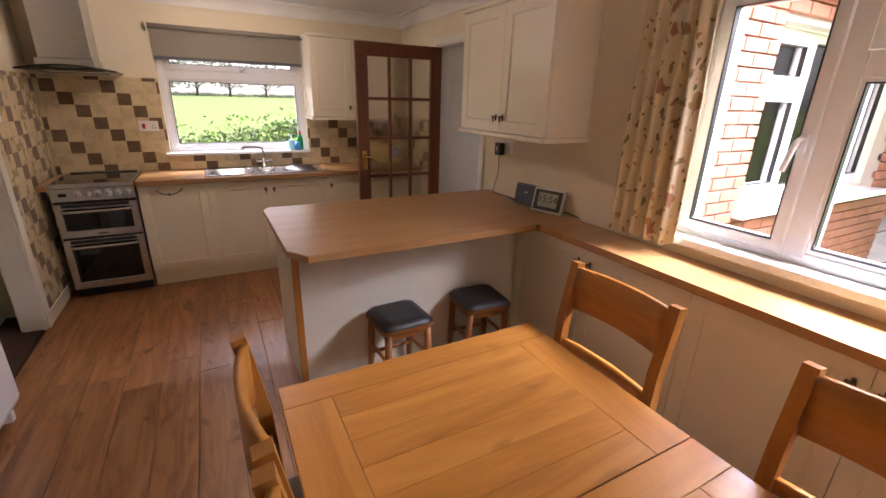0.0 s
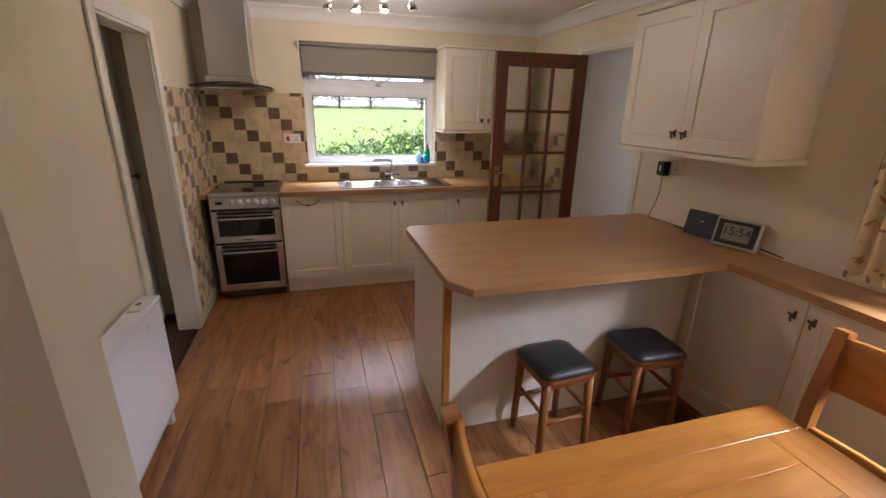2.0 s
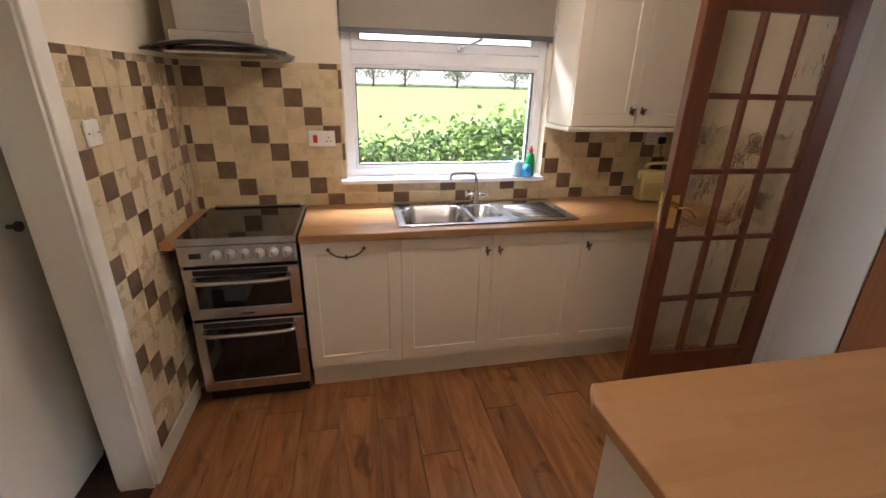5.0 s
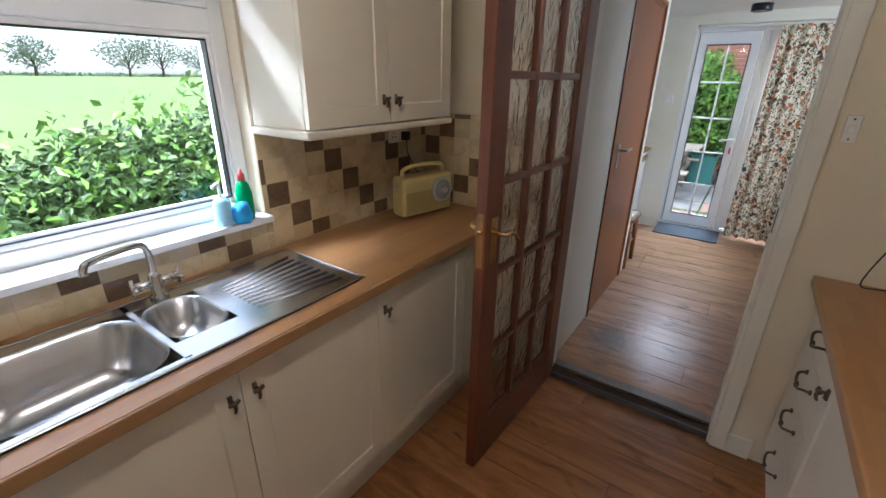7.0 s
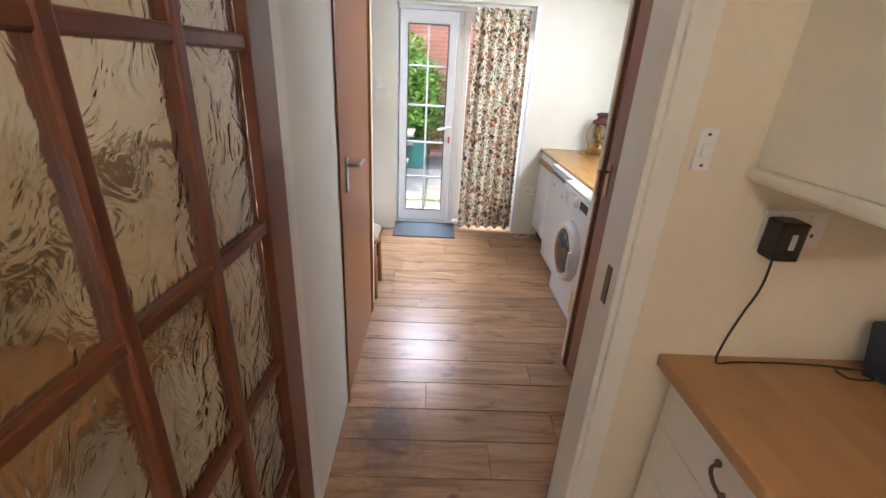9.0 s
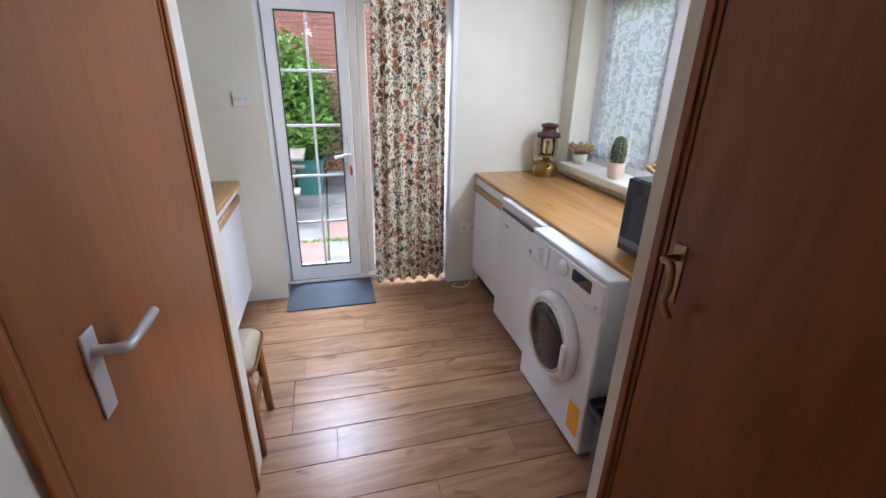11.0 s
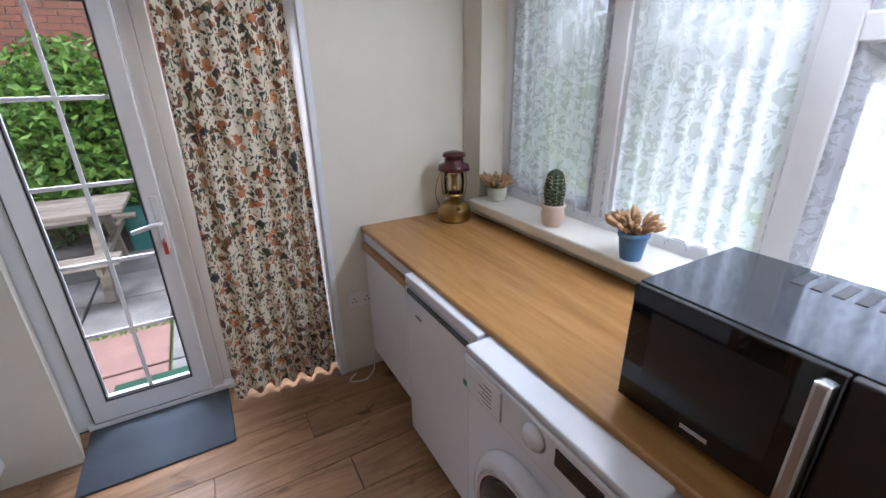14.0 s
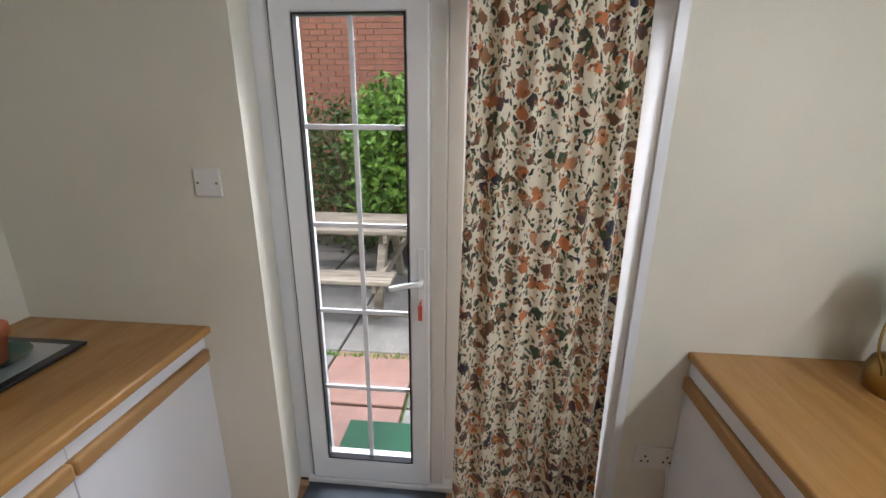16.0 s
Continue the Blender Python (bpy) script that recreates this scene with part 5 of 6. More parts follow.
part("badge", b_, M_SILVER, bx)
ck2 = thing("digital_clock", (1.93, 1.85, WT), "silver framed digital weather clock showing time", "clock")
CM = pose(1.925, 1.855, WT + 0.004, 0, 14, 18)


def on_clock(name, bm, m, parent=None, label=""):
    bmesh.ops.transform(bm, matrix=CM, verts=bm.verts)
    return part(name, bm, m, parent or ck2, label)


on_clock("case", box(-0.012, 0.012, -0.11, 0.11, 0, 0.155, 0.006), M_SILVER)
scr = on_clock("bezel", box(-0.0145, -0.0115, -0.098, 0.098, 0.014, 0.143, 0.002), M_BLACK)
on_clock("display", box(-0.016, -0.0142, -0.068, 0.068, 0.035, 0.125), paint("lcd_grey", (0.3, 0.33, 0.28), 0.3), scr)
fc = bpy.data.curves.new("digits", "FONT")
fc.body, fc.size, fc.align_x, fc.align_y, fc.extrude = "15:54", 0.062, "CENTER", "CENTER", 0.0004
fo = bpy.data.objects.new("digits", fc)
scene.collection.objects.link(fo)
dg = bpy.context.evaluated_depsgraph_get()
me = bpy.data.meshes.new_from_object(fo.evaluated_get(dg))
bpy.data.objects.remove(fo)
fb = bmesh.new()
fb.from_mesh(me)
bmesh.ops.transform(fb, matrix=CM @ Matrix(((0, 0, -1, -0.0168), (-1, 0, 0, 0), (0, 1, 0, 0.085), (0, 0, 0, 1))), verts=fb.verts)
part("digits", fb, M_BLACK, scr)
on_clock("stand_lead", tube(bez([(0.0, -0.12, 0.03), (0.03, -0.17, 0.02), (0.03, -0.24, 0.008), (0.05, -0.36, 0.004)]), 0.004, 6), M_BLACK, None, "black lead")

# radio
rd = thing("radio", (1.76, 4.29, WT), "cream retro portable radio with carrying handle", "radio")
RM = pose(1.765, 4.30, WT + 0.006, 0, 0, -12)
M_RADIO = paint("cream_leatherette", (0.62, 0.5, 0.2), 0.4, vary=0.04, grain=200, relief=0.15)


def on_radio(name, bm, m, parent=None, label="", smooth=False):
    bmesh.ops.transform(bm, matrix=RM, verts=bm.verts)
    return part(name, bm, m, parent or rd, label, smooth)


on_radio("case", box(-0.165, 0.165, -0.05, 0.05, 0, 0.2, 0.022, seg=4), M_RADIO)
for i in range(14):
    on_radio("grille_bar", box(-0.15, 0.06 if 4 < i else 0.15, -0.0535, -0.0495, 0.022 + i * 0.0075, 0.0255 + i * 0.0075), paint("grille_cream", (0.5, 0.4, 0.17), 0.5) if i == 0 else bpy.data.materials["grille_cream"])
on_radio("tuning_dial", lathe([(0.066, -0.05), (0.066, -0.058), (0.06, -0.062)], (0.085, 0, 0.115), 32, "y"), M_SILVER, None, "round silver tuning dial", True)
on_radio("dial_face", lathe([(0.052, -0.062), (0.05, -0.064)], (0.085, 0, 0.115), 32, "y"), paint("dial_grey", (0.25, 0.28, 0.32), 0.35), None, "", True)
on_radio("dial_knob", lathe([(0.02, -0.064), (0.018, -0.08), (0.014, -0.082)], (0.085, 0, 0.115), 20, "y"), M_SILVER, None, "", True)
on_radio("carry_handle", tube(bez([(-0.13, 0, 0.2), (-0.125, 0, 0.232), (-0.06, 0, 0.245), (0.06, 0, 0.245), (0.125, 0, 0.232), (0.13, 0, 0.2)]), 0.011, 8), M_RADIO, None, "", True)
for s in (-1, 1):
    on_radio("side_knob", lathe([(0.009, s * 0.165), (0.009, s * 0.176), (0.005, s * 0.18)], (0, 0, 0.15), 12, "x"), M_SILVER, None, "", True)
rp = thing("plug", (1.80, NY - 0.03, 1.28), "black plug and lead of the radio", "plug")
part("plug_body", box(1.785, 1.825, NY - 0.055, NY - 0.021, 1.265, 1.31, 0.006), M_BLACK, rp)
part("lead", tube(bez([(1.805, NY - 0.045, 1.268), (1.81, NY - 0.045, 1.2), (1.85, NY - 0.06, 1.12), (1.88, NY - 0.09, 1.0), (1.88, NY - 0.1, WT + 0.004)]), 0.003, 6), M_BLACK, rp, "", True)

# bottles on the kitchen sill
M_GREENB = paint("green_soap", (0.01, 0.32, 0.1), 0.15, vary=0.1)
M_BLUEB = paint("blue_cloth", (0.03, 0.3, 0.65), 0.7, vary=0.2)
b1 = thing("soap_bottle", (0.885, NY - 0.025, kz0 + 0.004), "green washing up liquid bottle with red cap", "bottle")
part("bottle", lathe([(0.022, 0), (0.03, 0.01), (0.03, 0.10), (0.022, 0.135), (0.011, 0.15)], (0.885, NY - 0.025, kz0 + 0.004), 18), M_GREENB, b1, "", True)
part("cap", lathe([(0.013, 0.15), (0.013, 0.172), (0.006, 0.178), (0.006, 0.19)], (0.885, NY - 0.025, kz0 + 0.004), 14), paint("red_cap", (0.55, 0.04, 0.04), 0.35), b1, "red cap", True)
b2 = thing("soap_dispenser", (0.80, NY - 0.02, kz0 + 0.004), "clear pump bottle with blue liquid", "bottle")
part("bottle", lathe([(0.03, 0), (0.032, 0.01), (0.03, 0.085), (0.014, 0.105)], (0.80, NY - 0.02, kz0 + 0.004), 18), paint("pale_blue_soap", (0.35, 0.6, 0.75), 0.12), b2, "", True)
part("pump", tube(bez([(0.80, NY - 0.02, kz0 + 0.10), (0.80, NY - 0.02, kz0 + 0.15), (0.79, NY - 0.03, kz0 + 0.158), (0.765, NY - 0.045, kz0 + 0.15)]), 0.006, 8), M_WHITEPL, b2, "", True)
b3 = thing("scrubber", (0.855, NY - 0.045, kz0 + 0.004), "blue washing up sponge cloth", "sponge")
sb = bmesh.new()
bmesh.ops.create_icosphere(sb, subdivisions=3, radius=0.035)
for v in sb.verts:
    v.co *= 1 + 0.22 * noise.noise(v.co * 45)
    v.co.z = max(v.co.z * 1.3, -0.035) + 0.035
    v.co += Vector((0.855, NY - 0.05, kz0 + 0.004))
part("cloth", sb, M_BLUEB, b3, "", True)

# ceiling spotlight bar
sl = thing("spotlight_bar", (0.24, 3.45, CEIL), "chrome ceiling bar with four spotlights, two lit", "ceiling light")
part("bar", tube([(-0.04, 3.56, CEIL - 0.06), (0.50, 3.34, CEIL - 0.06)], 0.011, 10), M_CHROME, sl, "", True)
part("rose", lathe([(0.05, 0), (0.05, -0.02), (0.02, -0.03), (0.012, -0.06)], (0.23, 3.45, CEIL - 0.001), 20), M_CHROME, sl, "", True)
for i in range(4):
    x, y = -0.02 + i * 0.168, 3.552 - i * 0.068
    d = Vector((-0.25 if i in (0,) else 0.12 * (i - 1.5), -0.15, -1)).normalized()
    p0 = Vector((x, y, CEIL - 0.07))
    hd = part("spot_head", tube([p0, p0 + d * 0.03, p0 + d * 0.05, p0 + d * 0.105], 0.016, 14, None, 1.9), M_CHROME, sl, "", True)
    lit = i in (1, 2)
    part("bulb", tube([p0 + d * 0.1055, p0 + d * 0.108], 0.025, 14), glow("lit_bulb" if lit else "unlit_bulb", (1.0, 0.78, 0.5), 30 if lit else 0.0), hd, "lit bulb face" if lit else "unlit bulb face")

# plant charm on the wall and floral chair corner
ch = thing("wall_ornament", (WX + 0.02, 1.72, 1.72), "dark hanging charm with green leaves on wall", "ornament")
cb = tube(bez([(WX + 0.012, 1.72, 1.84), (WX + 0.02, 1.715, 1.80), (WX + 0.025, 1.73, 1.76), (WX + 0.02, 1.76, 1.73)]), 0.014, 8)
for i in range(7):
    a = i * 0.9
    tube([(WX + 0.02, 1.74, 1.76), (WX + 0.03, 1.74 + 0.035 * math.cos(a), 1.74 + 0.04 * math.sin(a))], 0.009, 6, cb, 0.3)
part("charm", cb, paint("dark_bronze_green", (0.03, 0.035, 0.025), 0.5), ch, "", True)

# armchair corner in the dining end
ac = thing("armchair", (-0.95, 0.52, 0), "dark floral upholstered armchair with wooden arm", "armchair")
M_TAPES = floral("dark_floral_tapestry", (0.03, 0.025, 0.022), [(0.4, 0.06, 0.05), (0.3, 0.12, 0.08), (0.08, 0.12, 0.06)], 16, 0.3)
part("seat", box(-1.3, -0.72, 0.2, 0.78, 0.2, 0.46, 0.04), M_TAPES, ac)
part("backrest", box(-1.32, -0.74, 0.70, 0.85, 0.3, 1.06, 0.04), M_TAPES, ac)
part("arm", box(-0.735, -0.68, 0.2, 0.8, 0.56, 0.61, 0.012), M_BEECH, ac)
for x in (-1.29, -0.74):
    for y in (0.23, 0.73):
        part("leg", box(x, x + 0.045, y, y + 0.045, 0, 0.21, 0.004), M_BEECH, ac)
part("arm_post", box(-0.73, -0.69, 0.22, 0.26, 0.0, 0.57, 0.004), M_BEECH, ac)

# ---- utility room ----
UT = 0.91
uw = thing("worktop", (4.1, 1.95, UT - 0.03), "light oak effect utility worktop with rounded front", "worktop")
ub = prism([(2.945, 2.25), (2.945, 1.625), (UE - 0.001, 1.625), (UE - 0.001, 2.25)], UT - 0.03, UT, 0.008)
part("top", ub, M_OAKTOP, uw)
M_OAKTRIM = wood("oak_pull", (0.36, 0.19, 0.07), (0.46, 0.26, 0.1), (0.53, 0.32, 0.14), 0.4, "x", 0.7, 5, False, 0.05)


def util_unit(a, b, yf, yb, s, label):
    """White unit with an oak finger pull; s = -1 when its front faces -y."""
    th = thing("base_cabinet", ((a + b) / 2, (yf + yb) / 2, UF), label, "cabinet", "utility units")

    def bb(d0, d1, z0, z1, bev=0.0, e=0.0):
        y0, y1 = sorted((yf - s * d0, yf - s * d1))
        return box(a + 0.001 + e, b - 0.001 - e, y0, y1, z0, z1, bev)
    part("body", bb(0.02, abs(yb - yf), UF + 0.12, UT - 0.031), M_LAM, th)
    part("plinth", bb(0.055, 0.07, UF, UF + 0.12), M_SUB, th)
    part("top_strip", bb(0, 0.018, UT - 0.085, UT - 0.033, 0.002), M_LAM, th)
    part("finger_pull", bb(-0.014, 0.018, UT - 0.135, UT - 0.088, 0.008), M_OAKTRIM, th, "oak finger pull")
    part("door", bb(0, 0.018, UF + 0.115, UT - 0.136, 0.002), M_LAM, th)
    return th


util_unit(4.565, UE - 0.001, 2.238, 1.63, 1, "white laminate unit with oak pull beside fridge")
for a, b in ((4.06, 4.64), (4.64, UE - 0.001)):
    util_unit(a, b, 3.85, 4.49, -1, "white laminate unit with oak pull below side worktop")
ul_ = thing("worktop", (4.6, 4.2, UT - 0.03), "light oak effect side worktop by garden door", "worktop")
part("top", prism([(4.05, 3.822), (UE - 0.001, 3.822), (UE - 0.001, 4.499), (4.05, 4.499)], UT - 0.03, UT, 0.008), M_OAKTOP, ul_)

# fridge
fr = thing("fridge", (4.27, 1.95, UF), "white undercounter fridge with recessed handle", "fridge")
part("body", box(4.03, 4.55, 1.66, 2.22, UF + 0.01, 0.885, 0.004), M_APPL, fr)
fd = part("door", box(4.03, 4.55, 2.222, 2.29, UF + 0.06, 0.845, 0.014, seg=3), M_APPL, fr)
part("top_trim", box(4.03, 4.55, 2.222, 2.285, 0.85, 0.89, 0.006), M_APPL, fr)
part("handle", box(4.07, 4.51, 2.288, 2.297, 0.825, 0.846, 0.003), M_DKGREY, fd, "grey recessed handle grip")
part("badge", box(4.40, 4.45, 2.29, 2.292, 0.745, 0.752), M_DKGREY, fd)
part("foot", boxes((4.06, 4.1, 2.18, 2.21, UF, UF + 0.015), (4.48, 4.52, 2.18, 2.21, UF, UF + 0.015)), M_BLACK, fr)

# washing machine
wm = thing("washing_machine", (3.72, 1.95, UF), "white front loading washing machine with round door", "washing machine")
wx0_, wx1_, wyf = 3.415, 4.01, 2.335
part("body", box(wx0_, wx1_, 1.68, wyf, UF + 0.012, 0.885, 0.012, seg=3), M_APPL, wm)
part("top", box(wx0_ - 0.002, wx1_ + 0.002, 1.67, wyf + 0.004, 0.87, 0.89, 0.006), M_APPL, wm)
pn = part("control_panel", box(wx0_ + 0.004, wx1_ - 0.004, wyf + 0.0005, wyf + 0.012, 0.745, 0.868, 0.005), M_APPL, wm)
part("drawer", box(wx1_ - 0.19, wx1_ - 0.012, wyf + 0.011, wyf + 0.018, 0.757, 0.858, 0.005), M_APPL, pn, "detergent drawer front")
part("display", box(3.49, 3.625, wyf + 0.011, wyf + 0.015, 0.80, 0.85, 0.003), M_BLKGLASS, pn, "dark display window")
part("programme_dial", lathe([(0.036, wyf + 0.011), (0.034, wyf + 0.022), (0.022, wyf + 0.032), (0.02, wyf + 0.034)], (3.695, 0, 0.822), 24, "y"), M_APPL, pn, "", True)
part("dial_ring", lathe([(0.04, wyf + 0.0115), (0.04, wyf + 0.0145)], (3.695, 0, 0.822), 24, "y"), M_SILVER, pn, "", True)
for i in range(5):
    part("marking", box(3.86, 3.90 + 0.02 * (i % 2), wyf + 0.0182, wyf + 0.0188, 0.775 + i * 0.014, 0.778 + i * 0.014), M_DKGREY, pn)
part("marking", box(3.44, 3.455, wyf + 0.012, wyf + 0.0128, 0.765, 0.77), M_DKGREY, pn)
part("energy_mark", box(wx1_ - 0.03, wx1_ - 0.01, wyf + 0.0182, wyf + 0.019, 0.765, 0.785), paint("green_mark", (0.02, 0.25, 0.12), 0.5), pn)
dc_ = (3.715, 0, 0.48)
ring = part("door", lathe([(0.205, wyf - 0.004), (0.205, wyf + 0.02), (0.19, wyf + 0.04), (0.165, wyf + 0.046), (0.16, wyf + 0.03)], dc_, 40, "y"), M_APPL, wm, "white porthole door ring", True)
part("chrome_ring", lathe([(0.167, wyf + 0.0455), (0.16, wyf + 0.05), (0.147, wyf + 0.044)], dc_, 40, "y"), M_CHROME, ring, "", True)
part("porthole_glass", lathe([(0.155, wyf + 0.032), (0.148, wyf + 0.046), (0.135, wyf + 0.052), (0.09, wyf + 0.06), (0.03, wyf + 0.064), (0.004, wyf + 0.0645)], dc_, 40, "y"), M_BLKGLASS, ring, "dark porthole glass", True)
part("door_grip", box(3.535, 3.565, wyf + 0.04, wyf + 0.062, 0.41, 0.54, 0.012, seg=3), M_APPL, ring, "white door grip")
part("sticker", box(wx0_ + 0.03, wx0_ + 0.11, wyf + 0.0005, wyf + 0.002, 0.13, 0.28), paint("orange_sticker", (0.85, 0.42, 0.03), 0.5), wm, "orange energy sticker")
for x in (wx0_ + 0.04, wx1_ - 0.08):
    part("foot", lathe([(0.02, 0), (0.02, 0.014)], (x + 0.02, wyf - 0.06, UF), 12), M_BLACK, wm, "", True)

# bin
bn = thing("waste_bin", (3.22, 2.1, UF), "dark grey open plastic bin under worktop", "bin")
part("tub", loft([(rrect(3.11, 3.36, 2.0, 2.38, 0.03), UF + 0.36), (rrect(3.13, 3.34, 2.03, 2.36, 0.03), UF + 0.34), (rrect(3.14, 3.33, 2.05, 2.34, 0.03), UF)]), M_DKGREY, bn)
rim_b = bmesh.new()
lv = [(rrect(3.125, 3.345, 2.015, 2.365, 0.03), UF + 0.30), (rrect(3.122, 3.348, 2.012, 2.368, 0.03), UF + 0.368), (rrect(3.105, 3.365, 1.995, 2.385, 0.035), UF + 0.37), (rrect(3.103, 3.367, 1.993, 2.387, 0.035), UF + 0.345)]
part("rim", loft(lv, False, rim_b), M_BLACK, bn, "black bin liner rim", True)

# microwave
mw = thing("microwave", (3.36, 1.95, UT), "black and silver microwave on utility worktop", "microwave")
MA, MB, MY0, MY1, MZ0, MZ1 = 3.16, 3.625, 1.79, 2.165, UT + 0.016, UT + 0.30
part("case", box(MA, MB, MY0, MY1 - 0.02, MZ0, MZ1, 0.006), M_BLACK, mw)
part("top_plate", box(MA - 0.001, MB + 0.001, MY0, MY1 - 0.018, MZ1 - 0.004, MZ1 + 0.003, 0.002), paint("mirror_black", (0.12, 0.13, 0.15), 0.08, 0.8, relief=0), mw)
fd = part("door", box(MA + 0.11, MB, MY1 - 0.02, MY1, MZ0, MZ1, 0.004), M_BLKGLASS, mw)
part("door_window", box(MA + 0.17, MB - 0.05, MY1 - 0.001, MY1 + 0.0015, MZ0 + 0.06, MZ1 - 0.045), paint("window_mesh", (0.02, 0.02, 0.022), 0.15), fd)
part("door_handle", box(MA + 0.115, MA + 0.14, MY1, MY1 + 0.03, MZ0 + 0.012, MZ1 - 0.012, 0.006), M_STEEL, fd, "brushed steel upright handle")
part("control_panel", box(MA, MA + 0.108, MY1 - 0.02, MY1, MZ0, MZ1, 0.004), M_BLACK, mw)
part("badge", box(3.42, 3.475, MY1, MY1 + 0.001, MZ0 + 0.022, MZ0 + 0.032), M_SILVER, fd)
for i in range(7):
    part("vent_slot", box(3.23 + i * 0.035, 3.25 + i * 0.035, 1.82, 1.90, MZ1 + 0.0032, MZ1 + 0.0045), M_BLACK, mw)
for x in (MA + 0.04, MB - 0.04):
    for y in (MY0 + 0.04, MY1 - 0.05):
        part("foot", lathe([(0.012, 0), (0.012, 0.017)], (x, y, UT), 10), M_BLACK, mw)

# pressure lantern
LC = (4.99, 1.785, UT)
la = thing("oil_lantern", LC, "brass pressure lantern with dark red hood", "lantern")
M_AGED = paint("aged_brass", (0.42, 0.28, 0.1), 0.3, 1.0, 0.15, 60, 0.1)
M_MAROON = paint("maroon_enamel", (0.07, 0.016, 0.016), 0.25, vary=0.15)
part("tank", lathe([(0.07, 0), (0.075, 0.008), (0.078, 0.05), (0.07, 0.075), (0.04, 0.095), (0.025, 0.1), (0.025, 0.12)], LC, 28), M_AGED, la, "brass fuel tank", True)
part("filler_cap", tube([(4.92, 1.805, UT + 0.07), (4.91, 1.81, UT + 0.095)], 0.012, 10), M_AGED, la, "", True)
part("burner", lathe([(0.05, 0.12), (0.052, 0.13), (0.015, 0.135), (0.012, 0.2), (0.02, 0.22)], LC, 20), M_AGED, la, "", True)
gl = part("glass_chimney", lathe([(0.045, 0.135), (0.048, 0.18), (0.045, 0.235)], LC, 20), pane("lantern_glass", 0.05, (0.9, 0.85, 0.75)), la, "", True)
for i in range(6):
    a = i * math.pi / 3
    part("guard_wire", tube(bez([(LC[0] + 0.052 * math.cos(a), LC[1] + 0.052 * math.sin(a), UT + 0.125), (LC[0] + 0.058 * math.cos(a), LC[1] + 0.058 * math.sin(a), UT + 0.18), (LC[0] + 0.052 * math.cos(a), LC[1] + 0.052 * math.sin(a), UT + 0.24)], 8), 0.0025, 6), M_AGED, la, "", True)
part("hood", lathe([(0.055, 0.235), (0.075, 0.242), (0.07, 0.265), (0.045, 0.275), (0.043, 0.3), (0.055, 0.305), (0.05, 0.32), (0.02, 0.328)], LC, 28), M_MAROON, la, "maroon enamel hood", True)
part("bail", tube(bez([(4.99, 1.85, UT + 0.25), (4.975, 1.885, UT + 0.2), (4.96, 1.90, UT + 0.14), (4.96, 1.88, UT + 0.085), (4.97, 1.865, UT + 0.06)]), 0.003, 6), M_AGED, la, "", True)
la.scale = (1.1, 1.1, 1.1)


# sill plants
def pot(c, prof, m, label, cat):
    th = thing("potted_cactus", c, label, cat, "sill plants")
    part("pot", lathe(prof, c, 24), m, th, "", True)
    return th


M_CACT = paint("cactus_green", (0.035, 0.06, 0.025), 0.7, vary=0.3, grain=150, relief=0.5)
M_SUCC = paint("pale_tan_succulent", (0.45, 0.27, 0.13), 0.6, vary=0.2)
SZ = uz0 + 0.006
plist = [((4.90, 1.575, SZ), paint("pale_green_pot", (0.6, 0.62, 0.5), 0.4, vary=0.12), "tan finger succulent in pale pot"), ((4.435, 1.62, SZ), paint("blush_pot", (0.68, 0.52, 0.42), 0.4, vary=0.08), "dark green column cactus in blush pot"), ((4.015, 1.64, SZ), paint("blue_pot", (0.1, 0.25, 0.5), 0.45), "tan finger succulent in blue pot")]
rnd = random.Random(11)
